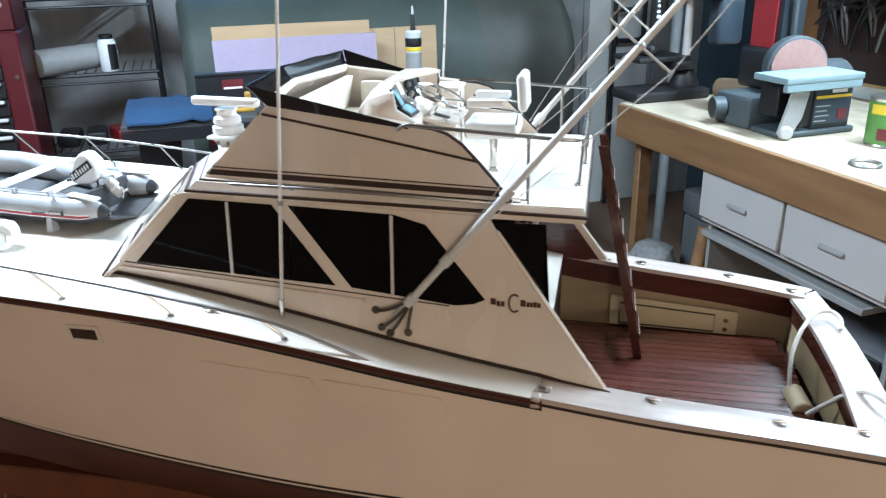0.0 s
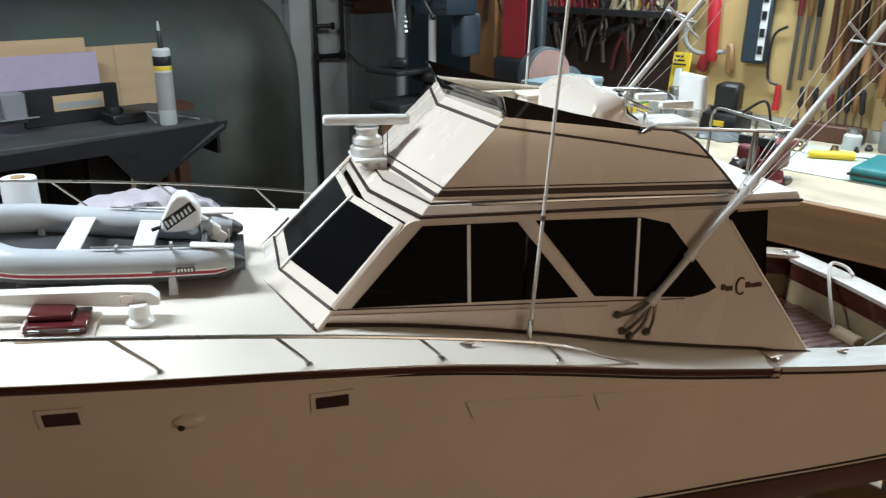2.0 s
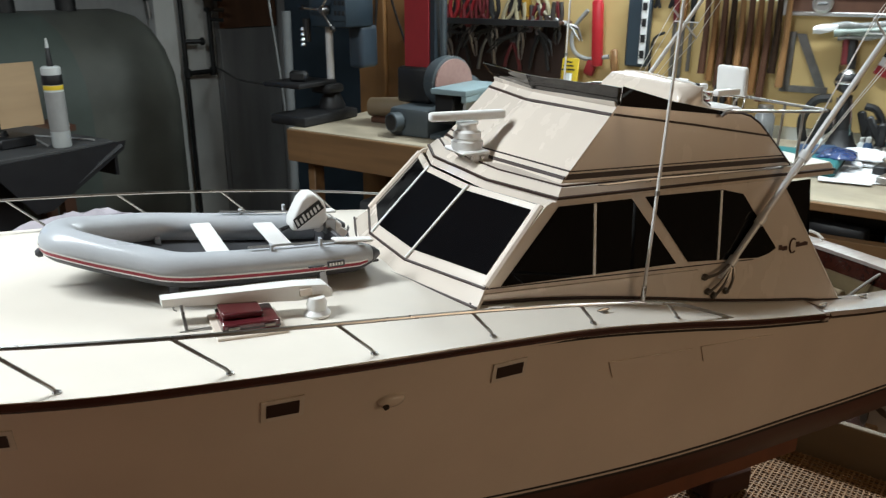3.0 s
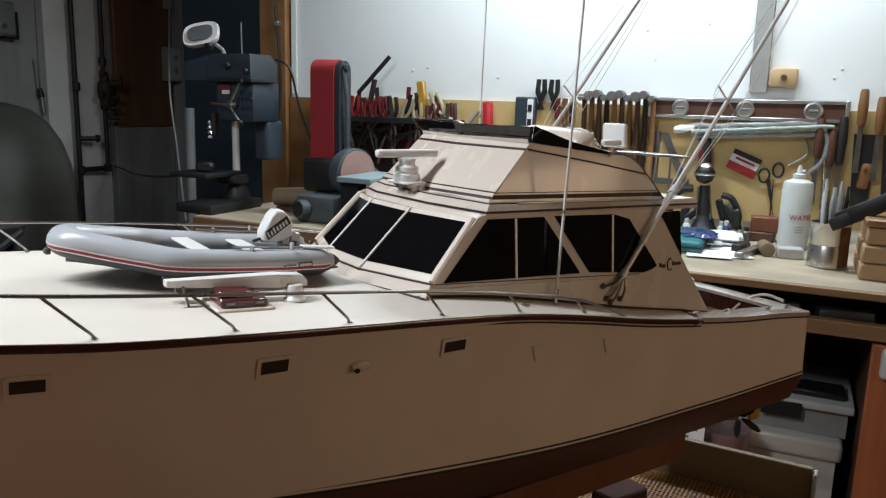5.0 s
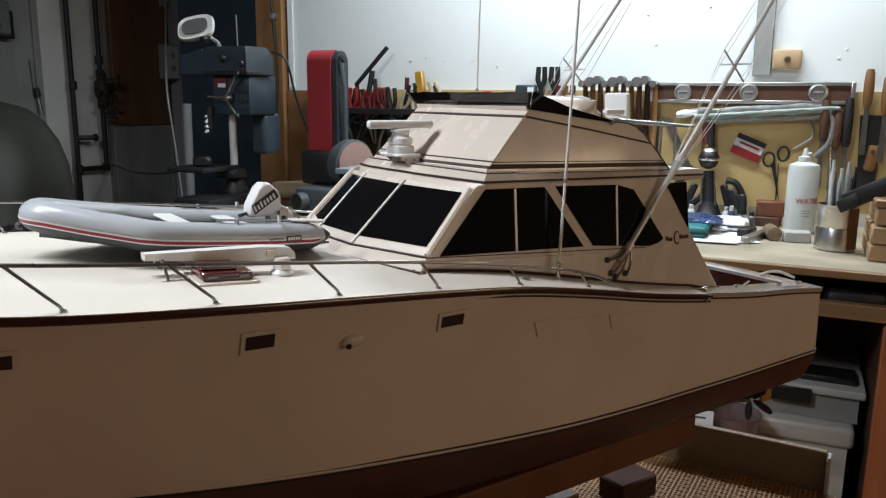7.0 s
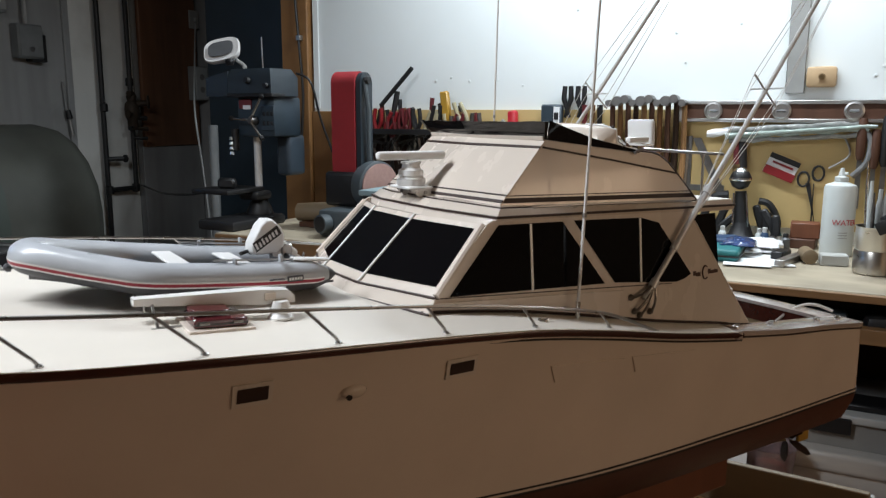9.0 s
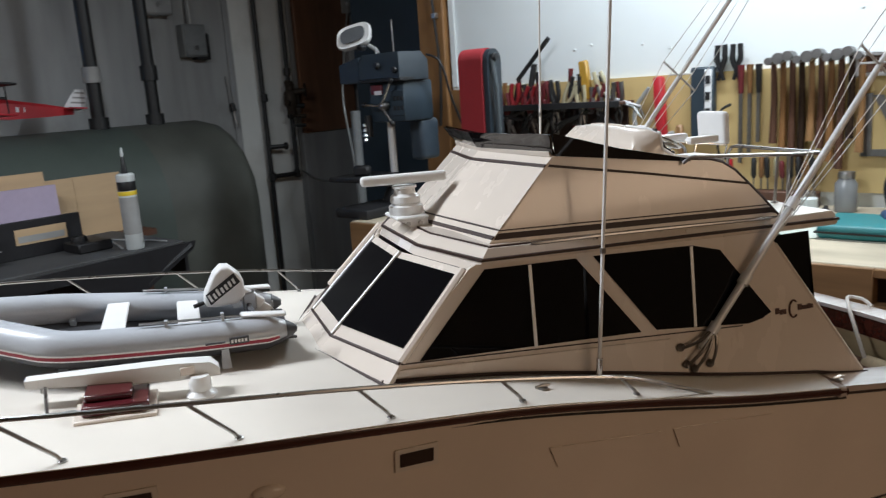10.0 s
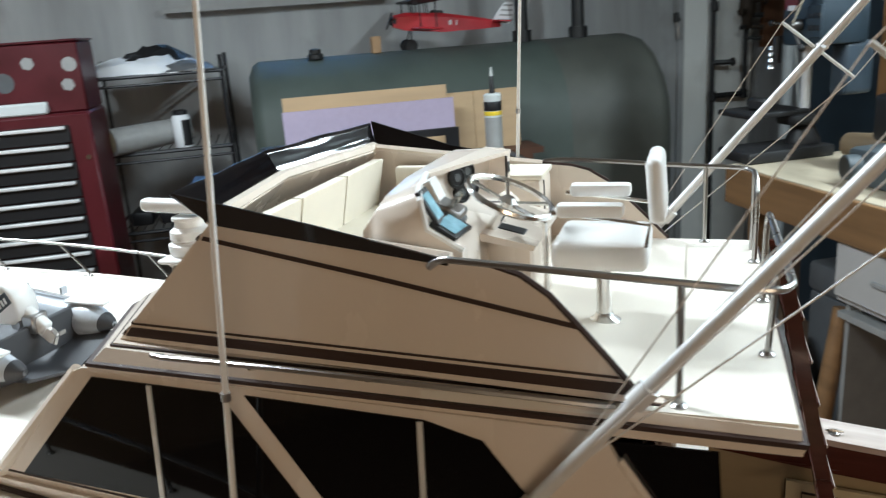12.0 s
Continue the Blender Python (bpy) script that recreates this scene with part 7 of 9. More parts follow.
for s, m in ((0.155, STEEL), (0.175, TIN)):
    single("metal_fitting", turned([(0.016, 0), (0.018, 0.01), (0.012, 0.026), (0.008, 0.034)], (s, 1.70, BZ), sides=14), m, (s, 1.70, BZ), "small metal fitting on the bench", "fitting", ROOM)

bottle = rthing("water_bottle", (0.315, 1.66, BZ), "milky plastic bottle lettered in red", "bottle")
part("body", turned([(0.036, 0), (0.040, 0.004), (0.040, 0.178), (0.037, 0.187), (0.016, 0.196), (0.015, 0.200)], (0.315, 1.66, BZ), sides=32), BOTTLE_WHITE, bottle)
part("cap", turned([(0.017, 0.198), (0.017, 0.208), (0.009, 0.211), (0.004, 0.232)], (0.315, 1.66, BZ), sides=20), BOTTLE_WHITE, bottle)
part("spout", rod([(0.315, 1.66, BZ + 0.215), (0.330, 1.655, BZ + 0.218)], 0.004, 8), BOTTLE_WHITE, bottle)


def curved_text(name, text, size, centre, radius, angle0, z, material, parent):
    cu = bpy.data.curves.new(name, "FONT")
    cu.body, cu.size, cu.extrude = text, size, 0.0004
    tmp = new(name, cu)
    me = bpy.data.meshes.new_from_object(tmp.evaluated_get(bpy.context.evaluated_depsgraph_get()))
    bpy.data.objects.remove(tmp)
    bm = bmesh.new()
    bm.from_mesh(me)
    bpy.data.meshes.remove(me)
    for v in bm.verts:
        a = angle0 + v.co.x / radius
        r = radius + v.co.z
        v.co = Vector((centre[0] + r * math.cos(a), centre[1] + r * math.sin(a), z + v.co.y))
    return part(name, bm, material, parent)


curved_text("lettering", "WATER", 0.020, (0.315, 1.66), 0.0406, -1.93, BZ + 0.085, RED_PAINT, bottle)
for k in range(3):
    part("fine_print", sheet([[Vector((0.315 + 0.0406 * math.cos(a), 1.66 + 0.0406 * math.sin(a), z)) for z in (BZ + 0.05 + k * 0.007, BZ + 0.052 + k * 0.007)] for a in (-1.5, -1.3, -1.1, -0.95)]), PIPE_GREY, bottle)

tin = rthing("tool_tin", (0.398, 1.43, BZ), "shiny tin full of pens and small tools", "tin")
part("tin_body", turned([(0.044, 0), (0.0465, 0.003), (0.046, 0.054), (0.0443, 0.057), (0.046, 0.060), (0.0455, 0.107), (0.0475, 0.112), (0.044, 0.112), (0.043, 0.01)], (0.398, 1.43, BZ), sides=36), TIN, tin)
part("rust_patch", sheet([[Vector((0.398 + 0.0472 * math.cos(a), 1.43 + 0.0472 * math.sin(a), z)) for z in (BZ + 0.006, BZ + 0.106)] for a in (-1.05, -0.9, -0.75, -0.6, -0.45, -0.3)]), RUST_TIN, tin, "rust-brown side of the tin")
for k, (ds, dd, h, m, r) in enumerate(((-0.02, 0.01, 0.205, BOTTLE_WHITE, 0.0075), (0.0, 0.02, 0.185, BOTTLE_WHITE, 0.0085), (0.02, 0.0, 0.19, DULL_METAL, 0.005), (-0.015, -0.02, 0.18, STEEL, 0.004), (0.015, 0.022, 0.20, WINDOW_WHITE, 0.008), (0.03, 0.01, 0.19, PLASTIC_BLACK, 0.006), (-0.03, 0.015, 0.25, CHROME, 0.004))):
    it = single("bench_tool", turned([(r * 0.8, 0), (r, 0.01), (r, h * 0.8), (r * 0.6, h * 0.88), (r * 0.5, h)], (0.398 + ds * 0.7, 1.43 + dd * 0.7, BZ + 0.012), (ds * 1.5, dd * 1.5, 1), 10), m, (0.398 + ds, 1.43 + dd, BZ + 0.012), "slim tool standing in the tin", "tool", ROOM, group="tools in the tin")

zz = BZ
for k, (h, w, off, m) in enumerate(((0.040, 0.30, 0.0, CARD), (0.042, 0.31, 0.002, CARD), (0.042, 0.29, 0.008, CARD), (0.020, 0.27, 0.002, HANDLE_WOOD))):
    single("wood_block", box(0.462 + off, 0.462 + off + w, 1.30 + off, 1.52 + off, zz, zz + h - 0.002, 0.004), m, (0.6, 1.4, zz), "flat brown wooden block in a stack", "block", ROOM, group="stack of wooden blocks")
    zz += h
st = rthing("stapler", (0.47, 1.42, zz), "black hand stapler lying across the blocks", "stapler")
part("body", turned_box((0.462, 1.38, zz + 0.008), (0.125, 0.036, 0.040), (0, -30, -14), 0.005, 2), PLASTIC_BLACK, st)
part("nose", turned_box((0.418, 1.385, zz - 0.022), (0.050, 0.030, 0.030), (0, -30, -14), 0.003, 2), IRON_DARK, st)
part("lever", turned_box((0.575, 1.36, zz + 0.024), (0.16, 0.030, 0.034), (0, 3, -14), 0.006, 2), PLASTIC_BLACK, st)
part("rivet", turned([(0.006, 0), (0.006, 0.004)], (0.515, 1.378, zz + 0.032), (0, -1, 0), 12), CHROME, st)
for k in range(3):
    single("folded_cloth", box(0.56, 0.76, 1.34 + 0.01 * k, 1.50, zz + 0.001 + k * 0.016, zz + 0.015 + k * 0.016, 0.005, 2), CABINET_BLUE if k % 2 else PIPE_GREY, (0.6, 1.4, zz + k * 0.016), "folded grey-blue cloth on the blocks", "cloth", ROOM, group="folded cloths")

random.seed(21)
for k in range(16):
    s, d = random.uniform(-0.46, -0.16), random.uniform(1.60, 1.78)
    r, h = random.uniform(0.006, 0.014), random.uniform(0.008, 0.026)
    single("small_fitting", turned([(r, 0), (r * 1.1, h * 0.3), (r * 0.7, h * 0.6), (r * 0.5, h)], (s, d, BZ + 0.002), sides=(6, 10, 14)[k % 3]), (DULL_METAL, IRON_DARK, BRASS, BOTTLE_WHITE)[k % 4], (s, d, BZ), "small metal or plastic fitting on the bench", "fitting", ROOM, group="fittings on the bench")
holder = rthing("tool_holder", (-0.31, 1.80, BZ), "low dark wooden holder for screwdrivers", "holder")
part("block", box(-0.40, -0.215, 1.785, 1.835, BZ, BZ + 0.045, 0.003), DARK_WOOD, holder)
for k in range(9):
    s = -0.39 + k * 0.0205
    lean = random.uniform(-0.10, 0.10)
    h = random.uniform(0.045, 0.07)
    sd = rthing("screwdriver", (s, 1.81, BZ + 0.045), "small screwdriver standing in the wooden holder", "screwdriver", "screwdrivers in the holder")
    part("shaft", rod([(s, 1.81, BZ + 0.030), (s + lean * 0.05, 1.81, BZ + 0.085)], 0.0025, 6), STEEL, sd)
    part("handle", turned([(0.004, 0), (0.0075, 0.008), (0.007, h * 0.6), (0.008, h * 0.85), (0.004, h)], (s + lean * 0.05, 1.81, BZ + 0.08), (lean, 0, 1), 10), (IRON_DARK, OLD_HANDLE, PLASTIC_BLACK, PALE_GRIP, VISE_RED, IRON_DARK)[k % 6], sd)


heap("shop_rag", -0.60, -0.47, 1.58, 1.68, BZ, 0.028, PLASTIC_GREY, "crumpled grey shop rag on the bench", "rag", 5)
heap("tissue_wad", -0.475, -0.385, 1.235, 1.33, BZ, 0.055, PAPER, "crumpled white paper wad beside the vise", "paper", 8, 6)
jb = rthing("cloudy_jar", (-0.80, 1.60, BZ), "cloudy glass jar with a metal lid", "jar")
part("glass", turned([(0.036, 0), (0.040, 0.004), (0.040, 0.085), (0.032, 0.10)], (-0.80, 1.60, BZ), sides=24), AMBER_JAR, jb)
part("lid", turned([(0.033, 0.097), (0.034, 0.10), (0.034, 0.110), (0.029, 0.112)], (-0.80, 1.60, BZ), sides=24), DULL_METAL, jb)

# ---- tools on the wall ----


def hammer(s, z, h, r, k):
    t = rthing("hammer", (s, WD, z), "hammer with a brown wooden handle hanging on the board", "hammer", "hammers on the board")
    part("handle", rod([(s, WD - 0.03, z - h), (s + 0.002, WD - 0.028, z - h * 0.5), (s, WD - 0.03, z)], [0.011, 0.009, 0.008], 8), (DARK_WOOD, OLD_HANDLE, DARK_WOOD, BRONZE_DARK, HANDLE_WOOD)[k % 5], t)
    part("head", rod([(s, WD - 0.085, z + 0.006), (s, WD - 0.06, z + 0.006), (s, WD - 0.03, z + 0.008), (s, WD - 0.004, z + 0.004)], [r, r, r * 0.75, r * 0.5], 12), STEEL, t)


for k in range(10):
    hammer(-0.345 + k * 0.0245, 1.298 + 0.006 * ((k * 7) % 3), 0.22 + 0.025 * (k % 4), 0.0105 + 0.0025 * ((k * 5) % 3), k)

level = rthing("spirit_level", (0.14, WD, 1.25), "long wooden spirit level with silver rails and three vials", "level")
part("core", box(-0.14, 0.425, WD - 0.020, WD, 1.257, 1.305, 0.002), DARK_WOOD, level)
for z in (1.252, 1.304):
    part("rail", box(-0.142, 0.427, WD - 0.026, WD, z - 0.004, z + 0.007, 0.002), ALU, level)
for s in (-0.142, 0.415):
    part("end_plate", box(s, s + 0.012, WD - 0.027, WD, 1.249, 1.312, 0.002), ALU, level)
for s in (-0.042, 0.146, 0.332):
    part("vial_bezel", turned([(0.026, 0), (0.026, 0.006), (0.020, 0.008), (0.019, 0.002)], (s, WD - 0.022, 1.281), (0, -1, 0), 24), ALU, level)
    part("vial", rod([(s - 0.012, WD - 0.028, 1.281), (s + 0.012, WD - 0.028, 1.281)], 0.004, 8), PLASTIC_CLEAR, level)
    part("vial_plate", turned([(0.019, 0.0005), (0.019, 0.0015)], (s, WD - 0.022, 1.281), (0, -1, 0), 20), DARK_WOOD, level)

cal = rthing("plastic_sleeves", (0.12, WD, 1.20), "bundle of pale clear plastic sleeves on a hook", "bundle")
for k, (z0, z1, r, mt) in enumerate(((1.222, 1.248, 0.010, SLEEVE), (1.206, 1.234, 0.009, SLEEVE_GREEN), (1.193, 1.216, 0.007, SLEEVE), (1.210, 1.240, 0.006, SLEEVE_GREEN))):
    part("sleeve", rod([(-0.012 + 0.010 * k + 0.034 * q, WD - 0.018 - 0.009 * (k % 2) - 0.004 * k, z0 + (z1 - z0) * q / 11 + 0.0022 * math.sin(q * (1.7 + 0.5 * k))) for q in range(12)], [r * (1 + 0.22 * math.sin(q * 2.3 + k * 1.7)) for q in range(12)], 10), mt, cal)
part("crumpled_end", stack([[(-0.055 + 0.020 * i, WD - 0.030 + (0.006 + 0.007 * math.sin(0.9 * i + 0.5)) * math.cos(a) * (1 + 0.4 * noise.noise((i, j * 0.9, 2.0))), 1.212 + 0.003 * i + (0.006 + 0.007 * math.sin(0.9 * i + 0.5)) * math.sin(a) * (1 + 0.4 * noise.noise((i, j * 0.7, 6.0)))) for j, a in enumerate([q * math.tau / 10 for q in range(10)])] for i in range(4)]), PAPER, cal, "crumpled clear end")
part("hanging_loop", rod(smooth_path([(0.355, WD - 0.03, 1.240), (0.378, WD - 0.032, 1.20), (0.372, WD - 0.034, 1.14), (0.340, WD - 0.03, 1.10)]), [0.008] * 19, 8), PLASTIC_CLEAR, cal)
part("hook_wire", rod(smooth_path([(0.31, WD - 0.02, 1.215), (0.33, WD - 0.02, 1.16), (0.28, WD - 0.02, 1.12)]), 0.003, 6), DULL_METAL, cal)

sq = rthing("steel_square", (-0.08, WD, 1.1), "dull steel square hanging on the board", "square")
part("blade", prism([(-0.10, 1.20), (-0.075, 1.20), (-0.005, 1.055), (-0.030, 1.055)], lambda s, z: (s, WD - 0.006, z), (0, 0.005, 0)), STEEL, sq)
part("stock", prism([(-0.125, 1.205), (-0.10, 1.205), (-0.10, 1.04), (-0.125, 1.04)], lambda s, z: (s, WD - 0.010, z), (0, 0.009, 0)), STEEL, sq)
part("foot", box(-0.125, 0.0, WD - 0.010, WD - 0.001, 1.04, 1.058), STEEL, sq)

cd = rthing("carded_blades", (0.135, WD, 1.12), "red, black and white blade card pinned askew", "card")
part("card", turned_box((0.156, WD - 0.004, 1.118), (0.086, 0.006, 0.060), (0, 22, 0), 0.001), PAPER, cd)
part("red_band", turned_box((0.150, WD - 0.009, 1.100), (0.087, 0.004, 0.024), (0, 22, 0)), RED_STEEL, cd)
part("black_band", turned_box((0.1655, WD - 0.009, 1.1400), (0.087, 0.004, 0.015), (0, 22, 0)), PLASTIC_BLACK, cd)
part("text_bar", turned_box((0.160, WD - 0.009, 1.124), (0.060, 0.004, 0.006), (0, 22, 0)), RED_STEEL, cd)

sci = rthing("scissors", (0.235, WD, 1.05), "dark steel scissors hanging on a nail", "scissors")
for e in (-1, 1):
    cs = 0.236 + 0.019 * e
    part("finger_ring", rod([Vector((cs + 0.015 * math.cos(a), WD - 0.01, 1.095 + 0.009 * e + 0.021 * math.sin(a))) for a in [k * math.tau / 18 for k in range(19)]], 0.0032, 6, cap=False), IRON_DARK, sci)
    part("blade", prism([(0.235 + 0.012 * e, 1.075), (0.240 + 0.004 * e, 1.075), (0.252 - 0.004 * e, 0.955), (0.250 - 0.006 * e, 0.955)], lambda s, z: (s, WD - 0.012 - 0.003 * e, z), (0, 0.003, 0)), IRON_DARK, sci)

for k, (s, zt, zb, lean) in enumerate(((0.355, 1.255, 1.08, 0.02), (0.390, 1.225, 1.06, 0.01), (0.415, 1.26, 1.05, 0.0), (0.458, 1.34, 1.18, 0.0), (0.505, 1.32, 1.16, -0.01), (0.545, 1.34, 1.17, 0.0), (0.585, 1.30, 1.15, 0.01))):
    c = rthing("chisel", (s, WD, zb), "wood-handled chisel hanging on the board", "chisel", "chisels on the board")
    part("handle", turned([(0.008, 0), (0.012, 0.012), (0.014, (zt - zb) * 0.35), (0.012, (zt - zb) * 0.6), (0.009, (zt - zb) * 0.66)], (s, WD - 0.03, zt - (zt - zb) * 0.62), (lean, 0, 1), 12), (DARK_WOOD, DARK_WOOD, IRON_DARK, OLD_HANDLE, OLD_HANDLE, DARK_WOOD, OLD_HANDLE)[k], c)
    part("blade", prism([(s - 0.006, zt - (zt - zb) * 0.62), (s + 0.006, zt - (zt - zb) * 0.62), (s + 0.008, zb - 0.07), (s - 0.008, zb - 0.07)], lambda u, v: (u, WD - 0.032, v), (0, 0.004, 0)), STEEL, c)
for k, (s, w) in enumerate(((0.475, 0.06), (0.56, 0.08), (0.66, 0.10))):
    c = rthing("hand_saw", (s, WD, 1.05), "dark bladed hand saw hanging upright", "saw", "saws on the board")
    part("blade", prism([(s - w / 2, 1.22), (s + w / 2, 1.22), (s + w * 0.42, 0.98), (s - w * 0.3, 0.98)], lambda u, v: (u, WD - 0.012, v), (0, 0.002, 0)), IRON_DARK, c)
    part("handle", turned_box((s + 0.01, WD - 0.014, 1.10 - 0.02 * k), (w * 0.55, 0.020, 0.075), (0, 8, 0), 0.010, 2), OLD_HANDLE, c)
    part("rivet", turned([(0.005, 0), (0.005, 0.003)], (s + 0.01, WD - 0.025, 1.12 - 0.02 * k), (0, -1, 0), 10), BRASS, c)

# pliers rack
rack = rthing("pliers_rack", (-1.05, WD, 1.21), "dark shelf rack crowded with pliers and clamps", "rack")
part("ledge", box(-1.36, -0.78, WD - 0.10, WD, 1.205, 1.215, 0.002), DARK_WOOD, rack)
part("lip", box(-1.36, -0.78, WD - 0.105, WD - 0.10, 1.198, 1.218, 0.001), IRON_DARK, rack)
part("backing", box(-1.37, -0.80, WD - 0.006, WD - 0.001, 0.95, 1.205), BROWN_LINE, rack)
random.seed(7)
GRIPS = [RED_STEEL, VISE_RED, PALE_GRIP, PLASTIC_BLACK, RED_STEEL, PALE_GRIP, IRON_DARK, STEEL]
for k in range(17):
    s = -1.335 + k * 0.033
    z = 1.214 + random.uniform(-0.035, 0.022)
    lean = random.uniform(-0.75, 0.75)
    t = rthing("pliers", (s, WD - 0.06, 1.2), "pliers with coloured grips in the rack", "pliers", "pliers in the rack")
    g = GRIPS[random.randrange(len(GRIPS))]
    for e in (-1, 1):
        part("grip", rod(smooth_path([(s + e * 0.003, WD - 0.055, z), (s + e * 0.015 + lean * 0.03, WD - 0.058, z + 0.03), (s + e * 0.012 + lean * 0.06, WD - 0.06, z + 0.075)], 4), [0.0075] * 9, 8), g, t)
    part("joint", turned([(0.011, 0), (0.011, 0.010)], (s, WD - 0.05, z - 0.008), (0, -1, 0), 12), STEEL, t)
    ln = random.uniform(0.05, 0.13)
    for e in (-1, 1):
        part("jaw", rod([(s, WD - 0.055, z - 0.006), (s + e * 0.010 - lean * 0.15, WD - 0.056, z - ln * 0.5), (s + e * 0.004 - lean * 0.3 * ln * 8, WD - 0.056, z - ln)], [0.007, 0.006, 0.002], 6), IRON_DARK if k % 3 else STEEL, t)
for k, (s, z) in enumerate(((-1.29, 1.10), (-1.18, 1.08), (-1.08, 1.09), (-0.98, 1.07), (-0.88, 1.10))):
    t = rthing("snips", (s, WD - 0.02, z), "long steel snips hanging under the rack", "snips", "snips under the rack")
    for e in (-1, 1):
        part("arm", rod(smooth_path([(s, WD - 0.03, z + 0.07), (s + e * 0.022, WD - 0.03, z + 0.02), (s + e * 0.034, WD - 0.03, z - 0.045)], 4), 0.0065, 6), (IRON_DARK, IRON_DARK, STEEL, VISE_RED, IRON_DARK)[k], t)
    part("head", prism([(s - 0.010, z + 0.07), (s + 0.010, z + 0.07), (s + 0.003, z + 0.12), (s - 0.003, z + 0.12)], lambda u, v: (u, WD - 0.035, v), (0, 0.010, 0)), STEEL, t)
for k in range(15):
    s = -1.345 + k * 0.038 + random.uniform(-0.008, 0.008)
    lean, h = random.uniform(-0.035, 0.035), random.uniform(0.045, 0.105)
    t = rthing("hand_tool", (s, WD - 0.03, 1.216), "dark steel hand tool standing in the rack", "tool", "hand tools in the rack")
    part("shank", rod([(s, WD - 0.032, 1.15), (s + lean * 0.3, WD - 0.032, 1.225)], 0.004, 6), IRON_DARK, t)
    part("handle", rod([(s + lean * 0.3, WD - 0.032, 1.222), (s + lean, WD - 0.034, 1.222 + h)], [0.0065, 0.0085], 8), (IRON_DARK, PLASTIC_BLACK, OLD_HANDLE, IRON_DARK, VISE_RED)[k % 5], t)
tl = rthing("bolt_cutter", (-1.13, WD - 0.05, 1.22), "long grey pliers standing open above the rack", "pliers")
part("arm", rod([(-1.19, WD - 0.05, 1.30), (-1.06, WD - 0.05, 1.43)], 0.008, 8), IRON_DARK, tl)
part("arm", rod([(-1.15, WD - 0.05, 1.215), (-1.12, WD - 0.05, 1.35)], 0.010, 8), IRON_DARK, tl)
single("torpedo_level", turned_box((-0.925, WD - 0.05, 1.285), (0.030, 0.022, 0.125), (0, -7, 0), 0.004), MUSTARD, (-0.945, WD - 0.05, 1.215), "short yellow level standing on the rack", "level", ROOM)

hs = rthing("hacksaw", (-0.69, WD, 1.10), "bright red hacksaw and pruning saw hanging on the board", "saw")
part("red_grip", turned_box((-0.682, WD - 0.022, 1.180), (0.036, 0.026, 0.205), (0, -3, 0), 0.010, 2), RED_PAINT, hs)
part("frame", rod(smooth_path([(-0.72, WD - 0.02, 1.25), (-0.765, WD - 0.02, 1.19), (-0.765, WD - 0.02, 1.13), (-0.72, WD - 0.02, 1.10), (-0.64, WD - 0.02, 1.11)]), 0.007, 8), PIPE_GREY, hs)
part("red_tip", turned_box((-0.700, WD - 0.020, 1.072), (0.034, 0.022, 0.05), (0, 18, 0), 0.008, 2), RED_STEEL, hs)
part("wood_tang", turned_box((-0.62, WD - 0.02, 1.09), (0.022, 0.018, 0.09), (0, -5, 0), 0.006), HANDLE_WOOD, hs)
bl = rthing("blue_level", (-0.545, WD, 1.07), "short blue and white spirit level hung upright", "level")
part("body", box(-0.585, -0.515, WD - 0.030, WD - 0.001, 1.085, 1.302, 0.005), CABINET_BLUE, bl)
part("face", box(-0.540, -0.520, WD - 0.033, WD - 0.030, 1.095, 1.294, 0.001), PAPER, bl)
for k in range(4):
    part("window", box(-0.537, -0.523, WD - 0.035, WD - 0.033, 1.112 + k * 0.047, 1.135 + k * 0.047), PLASTIC_BLACK, bl)
for k, s in enumerate((-0.50, -0.455)):
    c = rthing("clamp", (s, WD, 1.29), "black spring clamp on top of the backing board", "clamp", "black clamps on the wall")
    for e in (-1, 1):
        part("jaw", rod([(s + e * 0.010, WD - 0.01, 1.36), (s + e * 0.012, WD - 0.012, 1.32), (s - e * 0.008, WD - 0.012, 1.26)], [0.008, 0.009, 0.005], 8), PLASTIC_BLACK, c)
for k, s in enumerate((-0.44, -0.415, -0.39)):
    c = rthing("file", (s, WD, 1.0), "long thin file hanging on the board", "file", "files on the board")
    part("blade", box(s - 0.005, s + 0.005, WD - 0.02, WD - 0.012, 1.02 + 0.03 * k, 1.22, 0.001), STEEL, c)
    part("handle", rod([(s, WD - 0.016, 1.22), (s, WD - 0.016, 1.30)], [0.007, 0.010], 8), (VISE_RED, OLD_HANDLE, PLASTIC_BLACK)[k], c)
hook = rthing("coping_saw", (-0.465, WD, 1.05), "thin framed coping saw hanging on the board", "saw")
part("frame", rod(smooth_path([(-0.47, WD - 0.012, 1.03), (-0.505, WD - 0.012, 1.05), (-0.505, WD - 0.012, 1.16), (-0.47, WD - 0.012, 1.19)]), 0.004, 6), IRON_DARK, hook)
part("handle", rod([(-0.47, WD - 0.012, 1.03), (-0.47, WD - 0.012, 0.96)], [0.007, 0.010], 10), RED_PAINT, hook)

